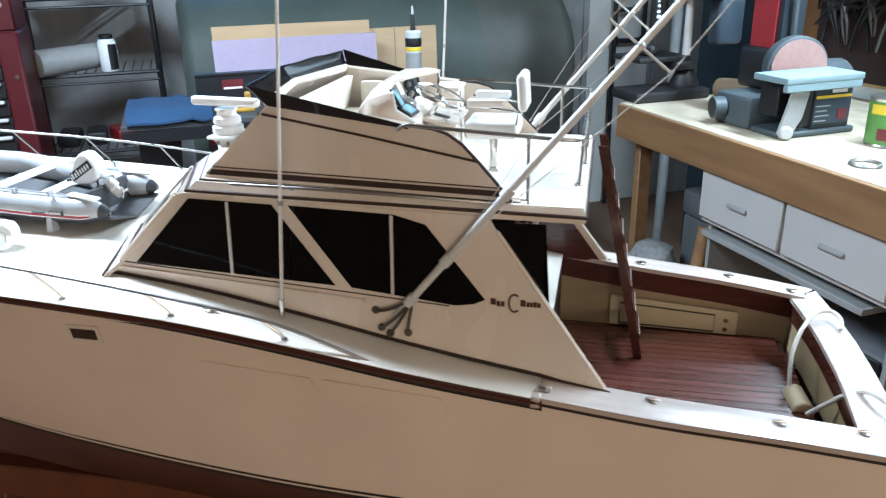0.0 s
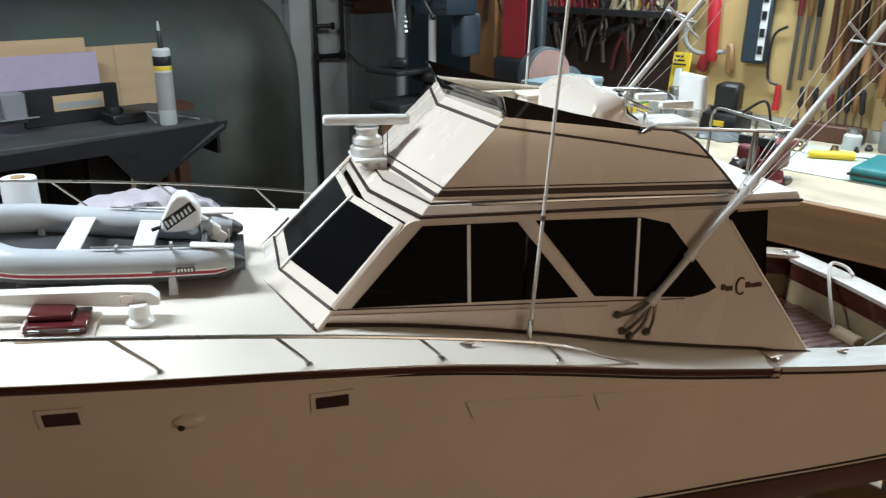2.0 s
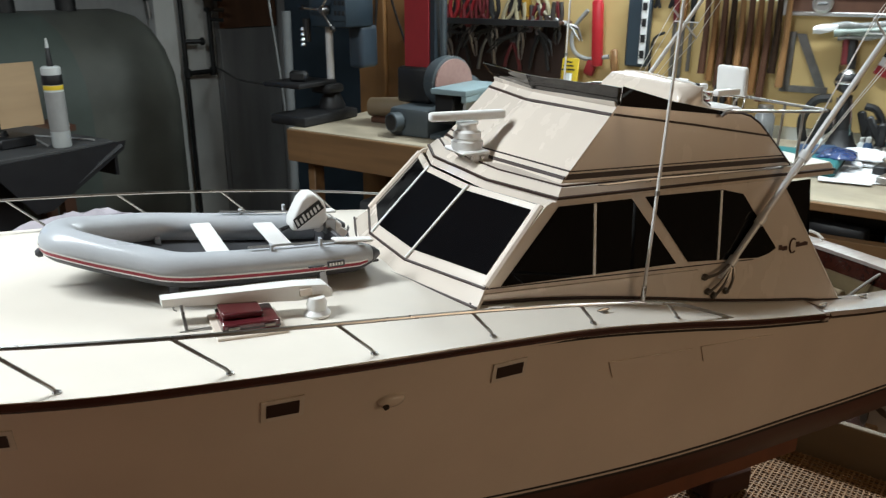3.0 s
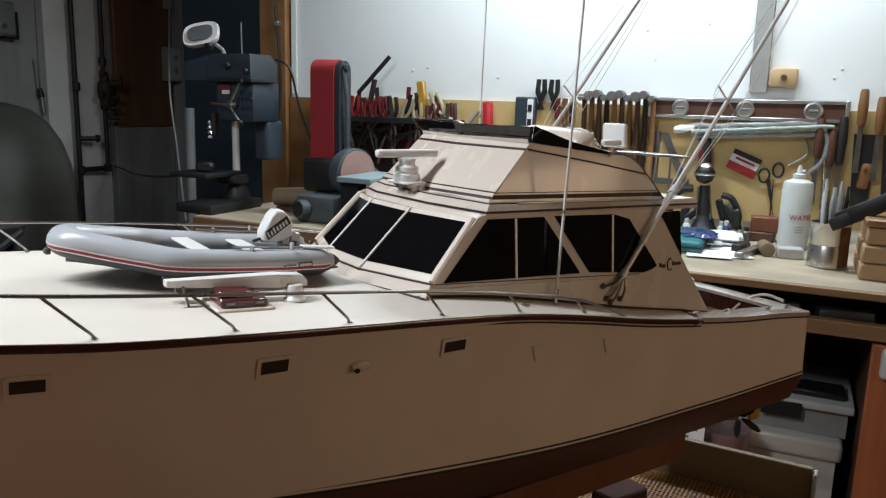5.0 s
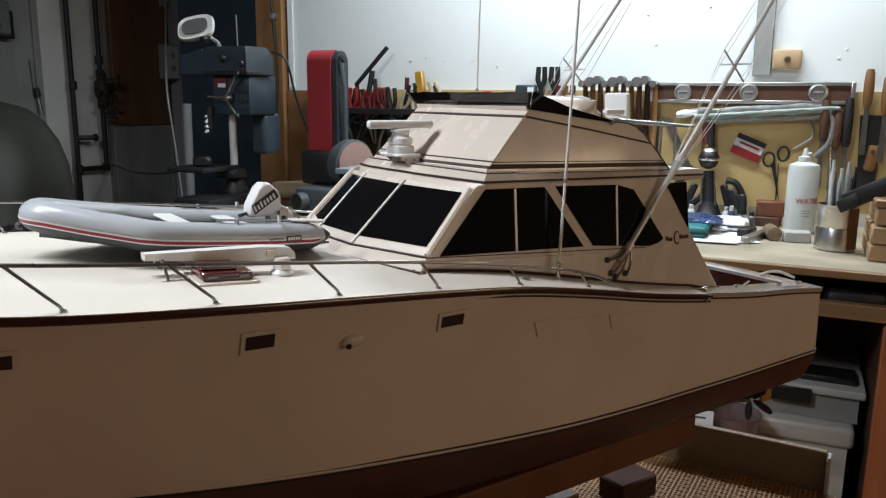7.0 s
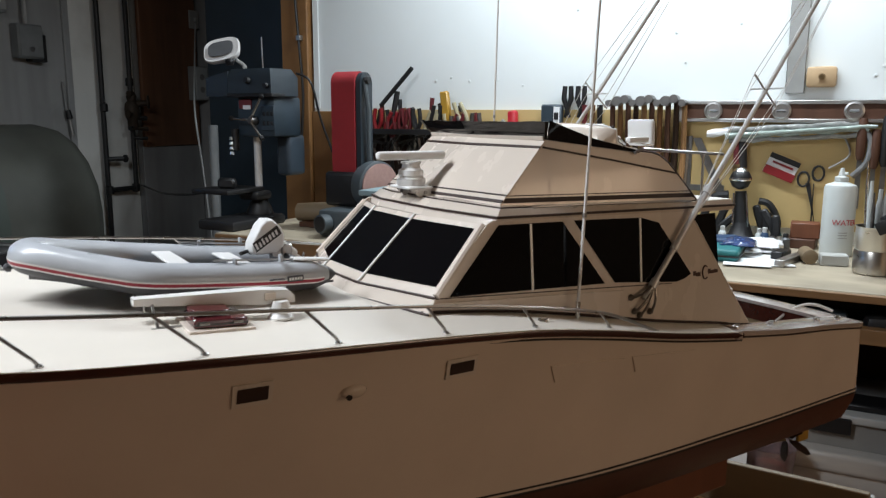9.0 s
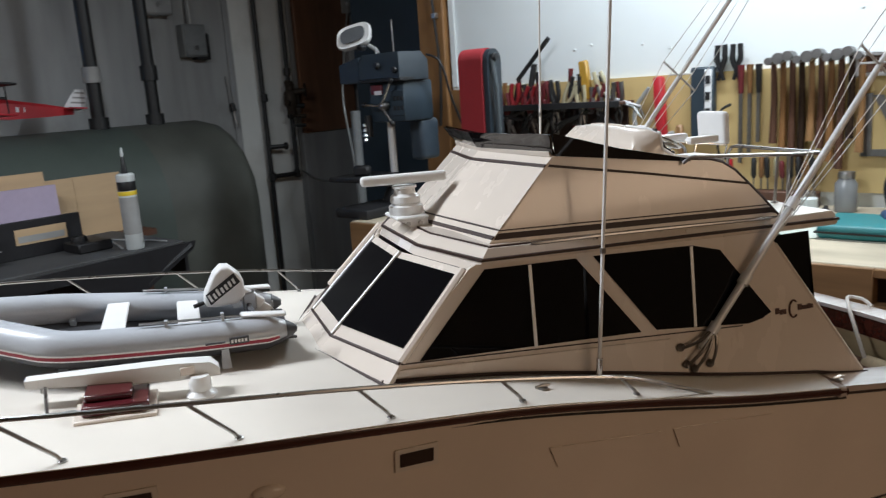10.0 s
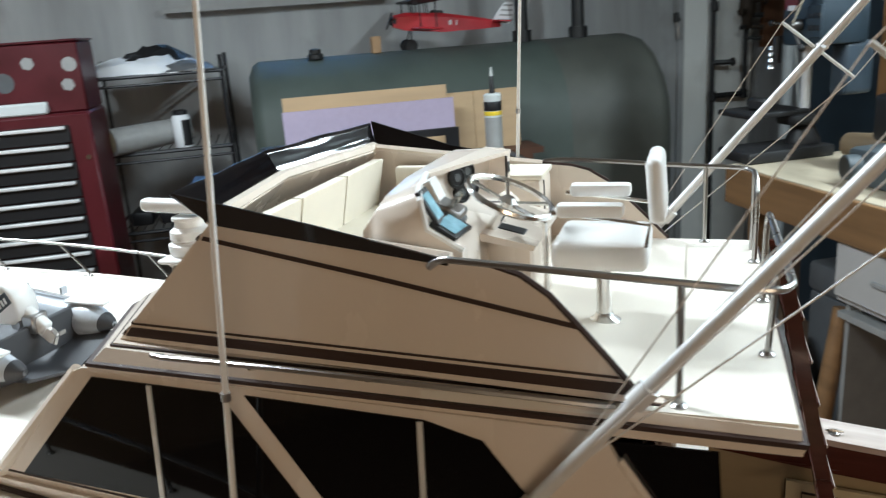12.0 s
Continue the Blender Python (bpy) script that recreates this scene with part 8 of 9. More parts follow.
gp = rthing("wall_board", (0.175, TOOL_D, 1.33), "flat grey board hanging on the white wall", "board")
part("board", box(0.150, 0.200, TOOL_D - 0.022, TOOL_D - 0.001, 1.33, 1.98, 0.002), PIPE_GREY, gp)
kb = rthing("switch_block", (0.24, TOOL_D, 1.35), "small pine block with a round knob on the wall", "block")
part("block", box(0.203, 0.281, TOOL_D - 0.035, TOOL_D - 0.001, 1.347, 1.404, 0.008, 2), PLYWOOD, kb)
part("knob", turned([(0.006, 0), (0.009, 0.004), (0.006, 0.010)], (0.243, TOOL_D - 0.035, 1.376), (0, -1, 0), 14), BRASS, kb)
random.seed(3)
PLUGS = [(-0.997, 1.387), (-0.935, 1.398), (-0.865, 1.385), (-0.756, 1.386), (-0.665, 1.367)]
for k in range(13):
    s, z = PLUGS[k] if k < 5 else (random.uniform(-0.5, 0.9), random.uniform(1.36, 1.65))
    single("wall_anchor", turned([(0.0045, 0), (0.0045, 0.001), (0.002, 0.002)], (s, TOOL_D - 0.001, z), (0, -1, 0), 8), WALL_WHITE, (s, TOOL_D, z), "old screw plug in the white wall", "plug", ROOM, group="plugs in the white wall")

# ---- under the bench ----
du = rthing("drawer_unit", (-0.70, 1.45, 0.2), "white drawer unit hung under the bench", "drawers")
part("carcass", box(-1.005, -0.392, 1.20, 1.75, 0.655, 0.815, 0.003), DRAWER_WHITE, du)
for s0, s1 in ((-0.998, -0.705), (-0.695, -0.40)):
    dr = part("drawer_front", box(s0, s1, 1.185, 1.202, 0.672, 0.806, 0.003), DRAWER_WHITE, du)
    part("pull", box((s0 + s1) / 2 - 0.035, (s0 + s1) / 2 + 0.035, 1.177, 1.186, 0.728, 0.740, 0.003), PIPE_GREY, dr)
part("slide_shelf", box(-1.0, -0.46, 1.20, 1.70, 0.615, 0.632, 0.002), PIPE_GREY, du)
for s in (-0.995, -0.404):
    part("side", box(s, s + 0.012, 1.22, 1.72, 0.225, 0.655), PIPE_GREY, du)


def bin_box(s0, s1, d0, d1, z0, z1, mat, label, lid=None, shift=0.0, rim=0.02, latch=True):
    t = rthing("storage_bin", ((s0 + s1) / 2, (d0 + d1) / 2, z0), label, "bin", "storage bins")
    m, w = 0.012, 0.004
    b = bmesh.new()
    box(s0 + m, s1 - m, d0 + m, d1 - m, z0, z0 + w, into=b)
    for a in ((s0 + m, s1 - m, d0 + m, d0 + m + w), (s0 + m, s1 - m, d1 - m - w, d1 - m), (s0 + m, s0 + m + w, d0 + m + w, d1 - m - w), (s1 - m - w, s1 - m, d0 + m + w, d1 - m - w)):
        box(*a, z0 + w, z1 - rim, into=b)
    part("tub", b, mat, t)
    part("lid", box(s0, s1, d0, d1, z1 - rim, z1, rim * 0.25, 3), mat if lid is None else lid, t)
    if latch:
        part("latch", box((s0 + s1) / 2 - 0.045 + shift, (s0 + s1) / 2 + 0.045 + shift, d0 - 0.006, d0 + 0.004, z1 - 0.045, z1 - 0.008, 0.002), PLASTIC_BLACK, t)
    return t


bin_box(0.20, 0.474, 1.235, 1.60, 0.225, 0.517, BIN_FILM, "storage bin with a shiny silvery front and lid", rim=0.050, latch=False)
bin_box(0.255, 0.490, 1.265, 1.58, 0.518, 0.600, BIN_PALE, "shallow clear plastic storage bin with a pale lid", WINDOW_WHITE, -0.04)
bin_box(-0.28, 0.10, 1.30, 1.70, 0.225, 0.52, PLASTIC_CLEAR, "cloudy clear plastic storage bin")
bin_box(-0.70, -0.30, 1.28, 1.70, 0.225, 0.50, PLASTIC_CLEAR, "cloudy clear plastic storage bin")
single("handled_tray", box(0.345, 0.470, 1.30, 1.385, 0.601, 0.617, 0.004), PLASTIC_BLACK, (0.41, 1.34, 0.601), "flat black tray on the bins", "tray", ROOM)
single("red_bucket", turned([(0.048, 0), (0.058, 0.135), (0.061, 0.140), (0.056, 0.140), (0.046, 0.006)], (0.216, 1.17, 0.402), sides=28), BUCKET_CLOUD, (0.216, 1.17, 0.402), "cloudy bucket with red contents", "bucket", ROOM)
single("red_rag", turned([(0.01, 0), (0.036, 0.012), (0.042, 0.060), (0.030, 0.095), (0.008, 0.104)], (0.218, 1.17, 0.410), sides=14), RED_PAINT, (0.218, 1.17, 0.410), "red rag in the bucket", "rag", ROOM)
single("bucket_stand", box(0.14, 0.29, 1.105, 1.232, 0.0, 0.400, 0.004), CARD, (0.2, 1.2, 0), "brown carton in front of the bench", "carton", ROOM)
sheet_up = rthing("paper_sheet", (0.12, 1.07, 0.440), "white sheet with dark scribbles propped by the bucket", "paper")
part("sheet", turned_box((0.118, 1.075, 0.503), (0.12, 0.0015, 0.125), (-12, 0, 4)), PAPER, sheet_up)
for k in range(4):
    part("scribble", turned_box((0.118 + 0.006 * (k % 2), 1.0715 + 0.004 * k, 0.500 + 0.016 * k), (0.075 - 0.012 * (k % 3), 0.001, 0.004), (-12, 0, 4)), PLASTIC_GREY, sheet_up)
single("carton_low", box(0.02, 0.32, 0.98, 1.102, 0.0, 0.440, 0.004), CARD, (0.17, 1.06, 0), "brown carton on the floor", "carton", ROOM)
case = rthing("tool_box", (-1.12, 1.50, 0.225), "dark grey plastic tool box under the bench", "tool box")
part("body", box(-1.26, -1.04, 1.33, 1.70, 0.225, 0.58, 0.012, 2), PLASTIC_GREY, case)
part("lid", box(-1.265, -1.035, 1.325, 1.705, 0.58, 0.66, 0.015, 2), PLASTIC_GREY, case)
part("handle", rod([(-1.2, 1.42, 0.66), (-1.2, 1.42, 0.70), (-1.2, 1.62, 0.70), (-1.2, 1.62, 0.66)], 0.012, 8), PLASTIC_BLACK, case)
part("latch", box(-1.036, -1.024, 1.46, 1.54, 0.54, 0.62, 0.003), DULL_METAL, case)
mal = rthing("mallet", (-1.0, 1.22, 0.0), "orange wooden handled tool leaning under the bench", "mallet")
part("handle", rod([(-0.98, 1.12, 0.0), (-1.03, 1.24, 0.62)], [0.026, 0.020], 10), BENCH_WOOD, mal)
part("head", rod([(-1.10, 1.20, 0.03), (-0.94, 1.14, 0.03)], 0.03, 14), IRON_DARK, mal)
single("sack_carton", box(-1.36, -1.12, 1.12, 1.32, 0.0, 0.13, 0.004), CARD, (-1.24, 1.22, 0), "brown carton under the plastic sack", "carton", ROOM)
sack = [[(-1.24 + r * (1 + 0.28 * noise.noise((i * 0.8, j * 0.9, 3.0))) * math.cos(j * math.tau / 18), 1.22 + r * 0.85 * (1 + 0.28 * noise.noise((i * 0.8, j * 0.9, 3.0))) * math.sin(j * math.tau / 18), 0.131 + z) for j in range(18)]
        for i, (r, z) in enumerate(((0.08, 0.0), (0.115, 0.02), (0.13, 0.08), (0.132, 0.15), (0.115, 0.22), (0.10, 0.28), (0.075, 0.33), (0.06, 0.36), (0.03, 0.375)))]
single("clear_sack", stack(sack), SLEEVE, (-1.24, 1.22, 0.131), "crumpled cloudy plastic sack on a carton", "sack", ROOM)
cb = rthing("base_cabinet", (0.75, 1.5, 0.0), "red-brown timber cabinet with a steel pull", "cabinet")
part("body", box(0.499, 1.10, 1.20, 1.80, 0.0, 0.790, 0.003), DARK_WOOD, cb)
part("door", box(0.498, 1.095, 1.182, 1.20, 0.04, 0.785, 0.004), CABINET_RED, cb)
part("pull", box(0.516, 0.630, 1.158, 1.182, 0.712, 0.782, 0.010, 3), BRIGHT_ALU, cb)
tools = rthing("power_drill", (0.30, 1.35, 0.79), "dark power tool tucked below the bench top", "drill")
part("shelf", box(0.052, 0.90, 1.205, 1.60, 0.793, 0.803, 0.002), DARK_WOOD, tools)
for k in range(5):
    part("tool_body", turned_box((0.14 + 0.15 * k, 1.235 + 0.012 * (k % 2), 0.826), (0.12, 0.05, 0.040), (0, 0, 9 * (k % 3) - 9), 0.012, 2), (PLASTIC_BLACK, CABINET_BLUE, IRON_DARK)[k % 3], tools)
part("body", rod([(0.12, 1.32, 0.838), (0.38, 1.35, 0.838)], [0.030, 0.034], 14), PLASTIC_BLACK, tools)
part("grip", turned_box((0.36, 1.42, 0.830), (0.05, 0.12, 0.04), (0, 0, 12), 0.01), CABINET_BLUE, tools)

# ---- router table with boards ----
desk = rthing("router_table", (-1.9, 0.15, 0), "black steel router table with a dusty top", "router table")
part("top", box(-2.12, -1.69, -0.25, 0.76, 0.882, 0.901, 0.003), DESK_TOP, desk)
part("front_apron", prism([(-0.25, 0.882), (0.79, 0.896), (0.78, 0.872), (0.545, 0.745), (0.50, 0.745), (0.42, 0.85), (-0.25, 0.85)], lambda d, z: (-1.685, d, z), (0.008, 0, 0)), DESK_BLACK, desk)
part("brace", rod([(-1.682, 0.775, 0.885), (-1.69, 0.52, 0.745)], 0.010, 6), DESK_BLACK, desk)
part("end_apron", box(-2.12, -1.69, 0.755, 0.765, 0.80, 0.897), DESK_BLACK, desk)
for d in (-0.18, 0.42):
    for s in (-2.08, -1.76):
        part("leg", stack([[(s - 0.02, d - 0.06, 0), (s + 0.02, d - 0.06, 0), (s + 0.02, d + 0.02, 0), (s - 0.02, d + 0.02, 0)], [(s - 0.02, d - 0.03, 0.882), (s + 0.02, d - 0.03, 0.882), (s + 0.02, d + 0.09, 0.882), (s - 0.02, d + 0.09, 0.882)]]), DESK_BLACK, desk)
part("shelf", box(-2.06, -1.72, -0.20, 0.46, 0.30, 0.32), DESK_BLACK, desk)
part("fence", box(-1.935, -1.918, -0.03, 0.225, 0.901, 0.992, 0.002), DESK_BLACK, desk)
part("fence", box(-1.935, -1.918, 0.30, 0.570, 0.901, 1.006, 0.002), DESK_BLACK, desk)
part("fence_cap", box(-1.955, -1.915, -0.03, 0.225, 0.992, 0.998), DESK_BLACK, desk)
part("orange_label", box(-1.918, -1.9165, 0.383, 0.525, 0.940, 0.984), PLYWOOD, desk, "orange warning label")
part("label_inner", box(-1.9165, -1.9155, 0.390, 0.518, 0.946, 0.964), PIPE_GREY, desk)
part("red_label", box(-1.918, -1.9165, 0.050, 0.115, 0.947, 0.978), VISE_RED, desk)
part("label_text", box(-1.9165, -1.9155, 0.054, 0.111, 0.949, 0.955), PAPER, desk)
part("guard", box(-1.92, -1.86, 0.235, 0.295, 0.93, 1.01, 0.004), PLASTIC_CLEAR, desk, "clear acrylic cutter guard")
part("guard_wing", turned_box((-1.87, 0.265, 0.935), (0.07, 0.10, 0.004), (0, -18, 0)), PLASTIC_CLEAR, desk)
part("fence_knob", turned([(0.02, 0), (0.025, 0.012), (0.02, 0.03)], (-1.86, 0.53, 0.915), sides=16), PLASTIC_BLACK, desk)
part("fence_slide", box(-1.90, -1.80, 0.50, 0.60, 0.901, 0.93, 0.004), PLASTIC_BLACK, desk)
part("motor", turned([(0.06, 0), (0.075, 0.03), (0.075, 0.20), (0.05, 0.24)], (-1.88, 0.06, 0.64), sides=20), PLASTIC_GREY, desk)
part("motor_ring", box(-1.95, -1.80, -0.01, 0.13, 0.80, 0.83, 0.004), RED_PAINT, desk)
part("wire", rod([(-1.75, 0.60, 0.904), (-1.95, 0.66, 0.903), (-1.72, 0.72, 0.905)], 0.003, 6), PIPE_GREY, desk)
tb = rthing("sealant_tube", (-1.722, 0.625, BZ), "white sealant cartridge with a black nozzle", "cartridge")
part("cartridge", turned([(0.022, 0), (0.0245, 0.003), (0.0245, 0.175), (0.0235, 0.18)], (-1.722, 0.625, BZ), sides=24), BOTTLE_WHITE, tb)
part("pale_label", turned([(0.0247, 0.045), (0.0249, 0.05), (0.0249, 0.145), (0.0247, 0.15)], (-1.722, 0.625, BZ), sides=24), PIPE_GREY, tb)
part("yellow_band", turned([(0.0248, 0.155), (0.0252, 0.157), (0.0252, 0.165), (0.0248, 0.167)], (-1.722, 0.625, BZ), sides=24), YELLOW, tb)
part("black_band", turned([(0.0248, 0.168), (0.0253, 0.170), (0.0253, 0.192), (0.0245, 0.194)], (-1.722, 0.625, BZ), sides=24), PLASTIC_BLACK, tb)
part("white_cap", turned([(0.0240, 0.193), (0.0250, 0.196), (0.0250, 0.212), (0.020, 0.216)], (-1.722, 0.625, BZ), sides=24), BOTTLE_WHITE, tb)
part("nozzle", turned([(0.009, 0.214), (0.008, 0.222), (0.005, 0.262), (0.004, 0.264)], (-1.722, 0.625, BZ), sides=12), PLASTIC_BLACK, tb)
part("tip", turned([(0.004, 0.262), (0.005, 0.264), (0.0025, 0.288)], (-1.722, 0.625, BZ), sides=10), BOTTLE_WHITE, tb)
yc = rthing("yellow_clamp", (-1.80, 0.10, BZ), "small yellow plastic clamp on the router table", "clamp")
part("base", box(-1.84, -1.76, 0.06, 0.13, BZ, BZ + 0.012, 0.003), MUSTARD, yc)
part("arm", turned_box((-1.80, 0.115, BZ + 0.03), (0.02, 0.018, 0.05), (0, 12, 0), 0.004), MUSTARD, yc)
rws = []
for i in range(9):
    rws.append([(-1.68 - 0.05 * j, -0.235 + 0.030 * i, 0.930 + 0.010 * noise.noise((i * 0.9, j * 0.8, 1.0)) - (0.022 if j in (0, 7) else 0)) for j in range(8)])
single("blue_cloth", sheet(rws, (0, 0, -0.006)), BLUE_CLOTH, (-1.8, -0.1, 0.9), "folded blue cloth lying on the router table", "cloth", ROOM)

def board(name, s, d0, d1, z0, z1, th, mat, label, lean=4):
    b = box(-th / 2, th / 2, d0, d1, 0, z1 - z0, 0.0008)
    b.transform(Matrix.Translation((s, 0, z0)) @ pose(0, 0, 0, 0, -lean, 0))
    return single(name, b, mat, (s, (d0 + d1) / 2, z0), label, "board", ROOM)


rest = rthing("board_rest", (-2.2, 0.4, 0), "rough timber trestle holding the boards", "trestle")
part("beam", box(-2.30, -2.13, 0.0, 0.92, 0.86, 0.88), DARK_WOOD, rest)
for d in (0.05, 0.84):
    for s in (-2.29, -2.17):
        part("leg", box(s, s + 0.04, d, d + 0.04, 0, 0.86), DARK_WOOD, rest)
board("foam_board", -2.15, 0.045, 0.612, 0.88, 1.075, 0.025, FOAM, "lavender foam insulation board standing on edge", 3)
board("plywood_board", -2.20, 0.050, 0.603, 0.88, 1.116, 0.018, PLYWOOD, "pale plywood offcut behind the foam board", 3)
board("plywood_board", -2.22, 0.606, 0.700, 0.88, 1.083, 0.018, PLYWOOD, "pale plywood offcut standing on edge", 3)
board("plywood_board", -2.225, 0.702, 0.865, 0.88, 1.083, 0.018, PLYWOOD, "pale plywood offcut standing on edge", 3)
board("plywood_sheet", -2.28, 0.46, 0.75, 0.0, 0.80, 0.018, PLYWOOD, "brown plywood sheet leaning by the tank", 3)

# ---- crates behind the boat ----
crate = rthing("storage_crate", (-0.98, 0.15, 0), "dark stacked crate behind the boat", "crate")
part("body", box(-1.16, -0.80, -0.05, 0.36, 0.0, 0.860, 0.006), DESK_BLACK, crate)
part("lid", box(-1.17, -0.79, -0.06, 0.37, 0.860, 0.880, 0.004), DESK_BLACK, crate)
roll = rthing("paper_roll", (-1.06, 0.01, 0.88), "white paper towel roll", "roll")
part("paper", turned([(0.028, 0), (0.030, 0.002), (0.030, 0.098), (0.028, 0.1)], (-1.06, 0.015, 0.88), sides=22), PAPER, roll)
part("core", turned([(0.012, 0.098), (0.012, 0.102)], (-1.06, 0.015, 0.88), sides=14), CARD, roll)
bag = bmesh.new()
random.seed(5)
rings = []
for i in range(15):
    u = i / 14
    r = 0.045 * math.sin(math.pi * min(1, max(0.03, u * 0.93 + 0.04))) ** 0.6
    ring = []
    for j in range(14):
        a = j * math.tau / 14
        rr = r * (1 + 0.55 * noise.noise((i * 0.9, j * 1.1, 4.2)))
        ring.append((-1.02 + 0.10 * u + rr * 0.9 * math.cos(a), 0.07 + 0.25 * u + 0.3 * rr * math.cos(a), 0.883 + max(0.0, r * 0.62 + rr * math.sin(a) * 0.68)))
    rings.append(ring)
single("plastic_bag", stack(rings, into=bag), LILAC_BAG, (-0.98, 0.2, 0.88), "crumpled clear plastic bag on the crate", "bag", ROOM)

# ---- shelves and tool chest by the back wall ----
rackt = rthing("wire_shelf", (-2.62, -0.36, 0), "black wire shelving unit", "shelf")
for d in (-0.62, -0.145):
    for s in (-2.95, -2.58):
        for e in (-0.011, 0.011):
            part("post", rod([(s + e, d + e * 0.4, 0), (s + e, d + e * 0.4, 1.265)], 0.0042, 6), DESK_BLACK, rackt)
for z in (0.35, 0.64, 0.935, 1.21):
    part("edge_rail", rod([(-2.58, -0.62, z), (-2.58, -0.145, z)], 0.007, 6), DESK_BLACK, rackt)
    part("edge_rail", rod([(-2.58, -0.62, z - 0.03), (-2.58, -0.145, z - 0.03)], 0.005, 6), DESK_BLACK, rackt)
    part("end_rail", rod([(-2.58, -0.145, z), (-2.95, -0.145, z)], 0.006, 6), DESK_BLACK, rackt)
    part("end_rail", rod([(-2.58, -0.62, z), (-2.95, -0.62, z)], 0.006, 6), DESK_BLACK, rackt)
    for k in range(14):
        d = -0.585 + k * 0.034
        part("wire", rod([(-2.95, d, z), (-2.58, d, z)], 0.0025, 4), DESK_BLACK, rackt)
rl = rthing("paper_tube", (-2.6, -0.5, 0.94), "pale rolled drawing tube on the shelf", "tube")
part("tube", turned([(0.048, 0), (0.050, 0.01), (0.046, 0.30), (0.030, 0.305)], (-2.55, -0.56, 0.988), (-0.55, 0.80, 0.03), 22), PIPE_GREY, rl)
part("hollow", turned([(0.036, -0.001), (0.036, 0.004)], (-2.551, -0.5605, 0.988), (-0.55, 0.80, 0.03), 20), PALE_GRIP, rl)
ct = rthing("spray_can", (-2.55, -0.30, 0.94), "white and black spray can on the shelf", "can")
part("body", turned([(0.030, 0), (0.033, 0.004), (0.033, 0.11), (0.026, 0.12)], (-2.64, -0.32, 0.938), sides=20), PAPER, ct)
part("side_label", sheet([[Vector((-2.64 + 0.0335 * math.cos(a), -0.32 + 0.0335 * math.sin(a), z)) for z in (0.945, 1.04)] for a in (0.1, 0.4, 0.7, 1.0, 1.3)]), PLASTIC_BLACK, ct)
part("cap", turned([(0.026, 0.12), (0.026, 0.135), (0.02, 0.138)], (-2.64, -0.32, 0.938), sides=20), PLASTIC_BLACK, ct)
heap("plastic_sheet", -2.92, -2.575, -0.66, -0.20, 1.213, 0.075, PAPER, "crumpled white plastic sheet on the shelf top", "sheet", 11, 13)
heap("black_cloth", -2.90, -2.66, -0.54, -0.24, 1.222, 0.100, PLASTIC_BLACK, "black cloth heaped over the plastic sheet", "cloth", 12, 11)
heap("grey_rag", -2.70, -2.57, -0.36, -0.17, 1.216, 0.045, PLASTIC_GREY, "dark grey rag on the shelf edge", "rag", 13, 7)
random.seed(11)
for k in range(4):
    d = -0.52 + k * 0.10
    single("machine_part", turned_box((-2.74, d, 0.645 + 0.03), (0.16, 0.08, 0.055), (0, 0, random.uniform(-20, 20)), 0.012, 2), (PLASTIC_BLACK, DESK_BLACK, RED_STEEL, PLASTIC_GREY)[k], (-2.74, d, 0.645), "dark machine part on the shelf", "part", ROOM, group="machine parts on the shelf")

chest = rthing("tool_chest", (-2.42, -0.80, 0), "tall red steel tool chest with chrome drawer pulls", "tool chest")
part("lower_case", box(-2.56, -2.29, -1.05, -0.56, 0.06, 1.125, 0.008), CHEST_RED, chest)
part("upper_case", box(-2.56, -2.33, -1.04, -0.565, 1.125, 1.345, 0.006), CHEST_RED, chest)
part("upper_lid", box(-2.565, -2.325, -1.045, -0.56, 1.345, 1.353, 0.003), CHEST_RED, chest)
for k in range(15):
    z = 0.20 + k * 0.0595
    dw = part("drawer", box(-2.29, -2.278, -1.02, -0.625, z, z + 0.055, 0.002), PLASTIC_BLACK, chest)
    part("pull", box(-2.278, -2.264, -1.01, -0.635, z + 0.042, z + 0.054, 0.003), BRIGHT_ALU, dw)
for d in (-0.60, -0.585):
    part("lock", turned([(0.008, 0), (0.008, 0.004)], (-2.29, d, 0.55 if d < -0.59 else 0.98), (1, 0, 0), 10), CHROME, chest)
for d, z, w in ((-0.72, 1.285, 0.020), (-0.598, 1.275, 0.022), (-0.612, 1.212, 0.020), (-0.80, 1.23, 0.030), (-0.90, 1.27, 0.025)):
    part("sticker", turned([(w * 1.05, 0), (w * 1.05, 0.001)], (-2.330, d, z), (1, 0, 0), 6 if w < 0.022 else 14), PLASTIC_GREY if w > 0.022 else PIPE_GREY, chest)
single("parts_tray", box(-2.325, -2.295, -0.92, -0.68, 1.126, 1.165, 0.006), BOTTLE_WHITE, (-2.31, -0.80, 1.126), "pale parts tray on the tool chest", "tray", ROOM)

# ---- model biplane on the tank ----
bp = rthing("model_biplane", (-2.70, 0.75, 1.225), "red model biplane with white striped tail", "model plane")
mb = Matrix.Translation((-2.70, 0.52, 1.335)) @ pose(0, 0, 0, -5, 0, 0)


def plane_part(name, b, mat, parent=None, label=""):
    b.transform(mb)
    return part(name, b, mat, parent or bp, label)


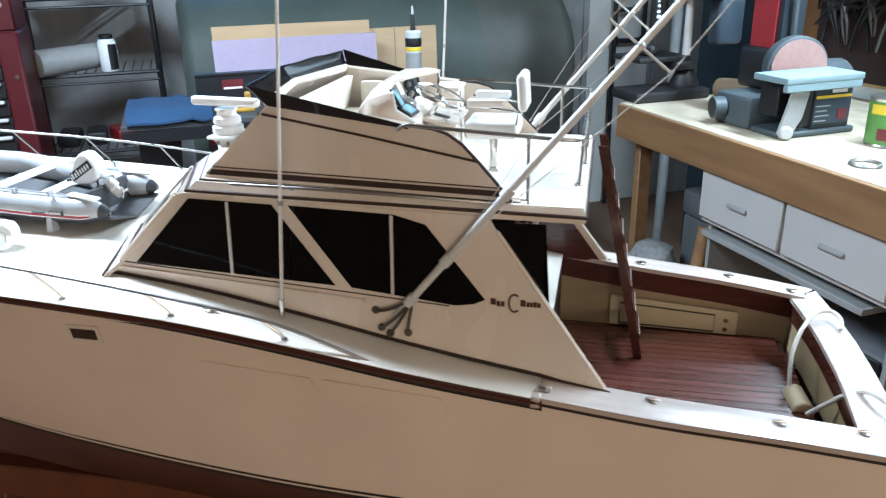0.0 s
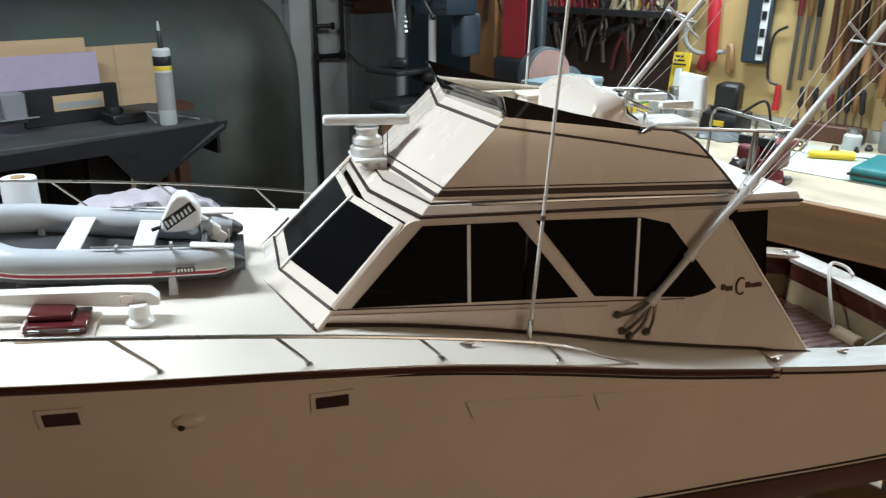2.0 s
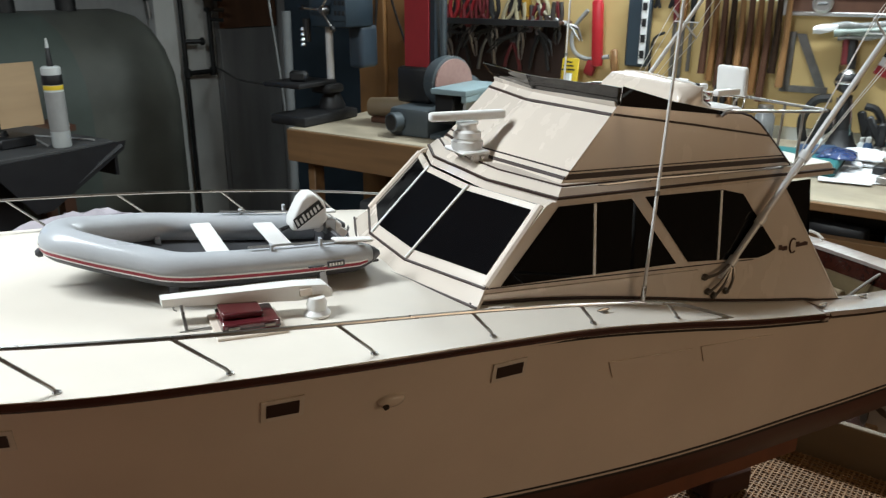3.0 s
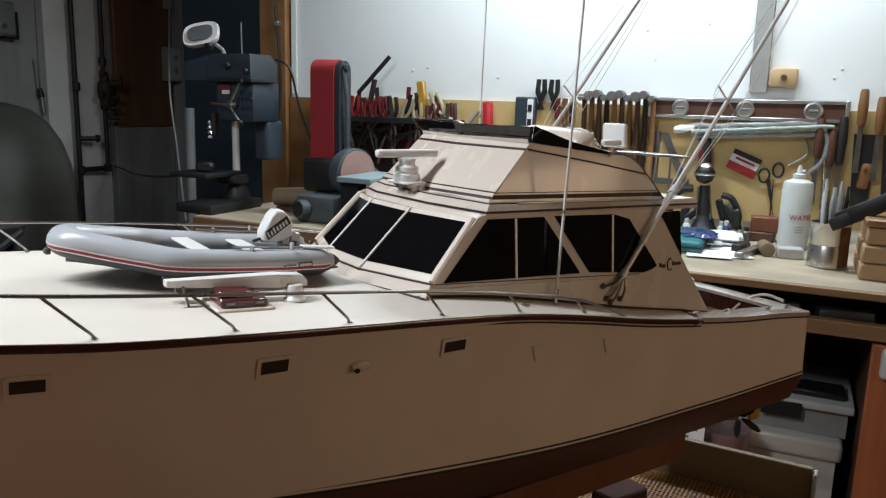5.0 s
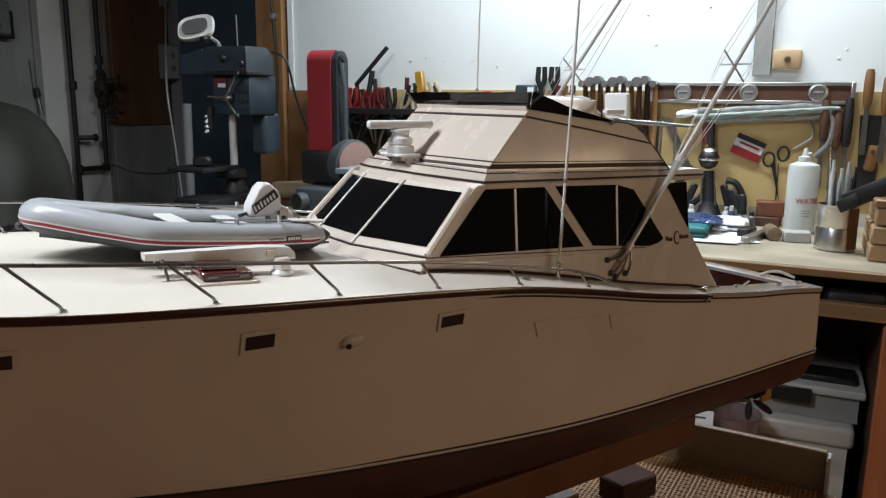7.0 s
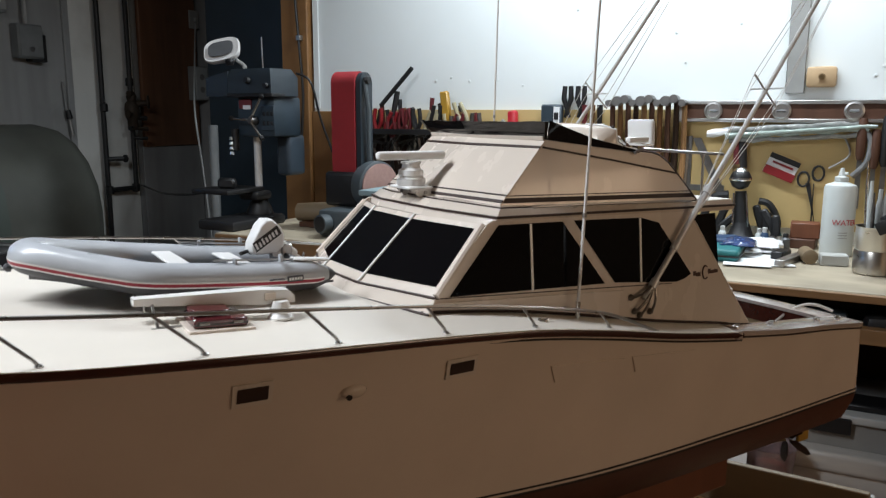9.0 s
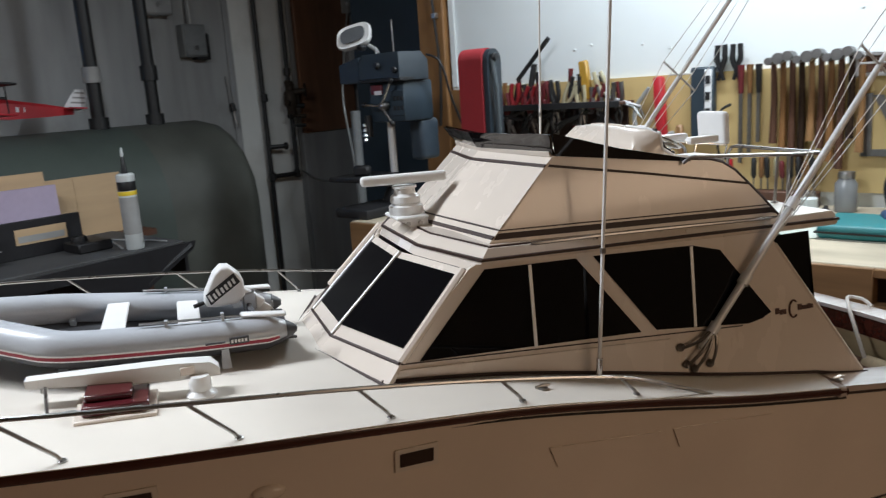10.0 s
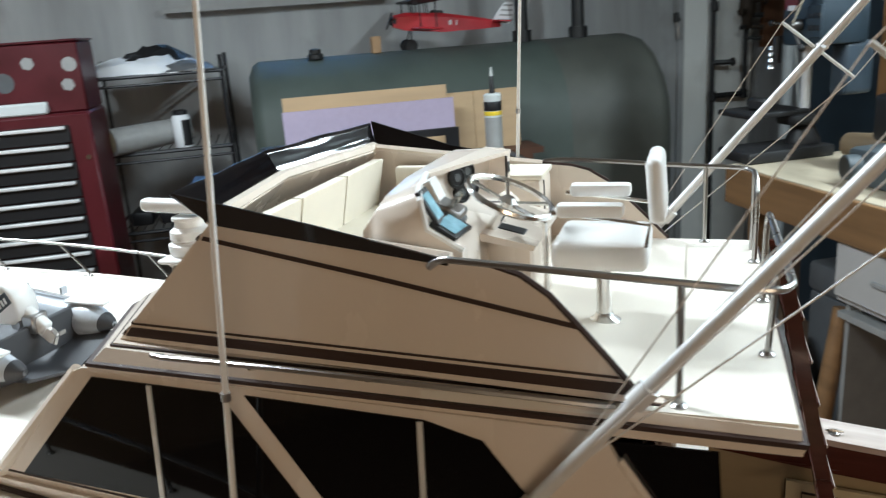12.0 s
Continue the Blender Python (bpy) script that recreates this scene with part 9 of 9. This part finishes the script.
plane_part("fuselage", stack([[(x * w, y, 0.0 + z * h) for x, z in ((-1, -1), (1, -1), (1, 0.6), (0.5, 1), (-0.5, 1), (-1, 0.6))] for y, w, h in ((0.0, 0.018, 0.022), (0.05, 0.028, 0.034), (0.20, 0.030, 0.036), (0.33, 0.020, 0.024), (0.44, 0.008, 0.012))]), RED_PAINT)
plane_part("engine", rod([(0, -0.012, 0.0), (0, 0.01, 0.0)], [0.012, 0.024], 12), PLASTIC_BLACK)
plane_part("propeller", turned_box((0, -0.014, 0.0), (0.012, 0.005, 0.13), (0, 65, 0), 0.002), PLASTIC_BLACK)
plane_part("lower_wing", turned_box((0, 0.11, -0.025), (0.46, 0.085, 0.007), (0, 0, 0), 0.003), RED_PAINT)
plane_part("upper_wing", turned_box((0, 0.10, 0.078), (0.50, 0.090, 0.008), (0, 0, 0), 0.003), IRON_DARK)
for e in (-1, 1):
    for y in (0.075, 0.135):
        plane_part("strut", rod([(e * 0.025, y, 0.03), (e * 0.03, y - 0.01, 0.076)], 0.0028, 6), PLASTIC_BLACK)
        plane_part("strut", rod([(e * 0.19, y, -0.023), (e * 0.19, y - 0.01, 0.076)], 0.0028, 6), PLASTIC_BLACK)
    plane_part("undercarriage", rod([(e * 0.02, 0.07, -0.03), (e * 0.05, 0.065, -0.085)], 0.003, 6), PLASTIC_BLACK)
    plane_part("wheel", turned([(0.022, -0.006), (0.026, 0), (0.022, 0.006)], (e * 0.055, 0.065, -0.092), (1, 0, 0), 16), PLASTIC_BLACK)
    plane_part("tailplane", prism([(0.0, 0.40), (e * 0.085, 0.41), (e * 0.09, 0.455), (0.0, 0.47)], lambda u, v: (u, v, 0.008), (0, 0, 0.005)), RED_PAINT)
plane_part("cockpit", box(-0.016, 0.016, 0.15, 0.20, 0.033, 0.046, 0.005), PLASTIC_BLACK)
fin = plane_part("fin", prism([(0.40, 0.005), (0.435, 0.062), (0.455, 0.085), (0.485, 0.085), (0.495, 0.06), (0.485, 0.0)], lambda y, z: (-0.002, y, z), (0.004, 0, 0)), PAPER)
for k in range(4):
    z = 0.012 + k * 0.019
    plane_part("fin_stripe", box(-0.003, 0.003, 0.425 + 0.008 * k, 0.487, z, z + 0.006), PIPE_GREY, bp)
mk = bmesh.new()
for k in range(6):
    box(0.0265 - k * 0.0022, 0.0285 - k * 0.0022, 0.215 + k * 0.022, 0.231 + k * 0.022, -0.008, 0.010, into=mk)
plane_part("white_marks", mk, PAPER)
single("timber_block", box(-2.68, -2.62, 0.42, 0.455, 1.222, 1.285, 0.003), CARD, (-2.65, 0.44, 1.222), "small brown block on the oil tank", "block", ROOM)
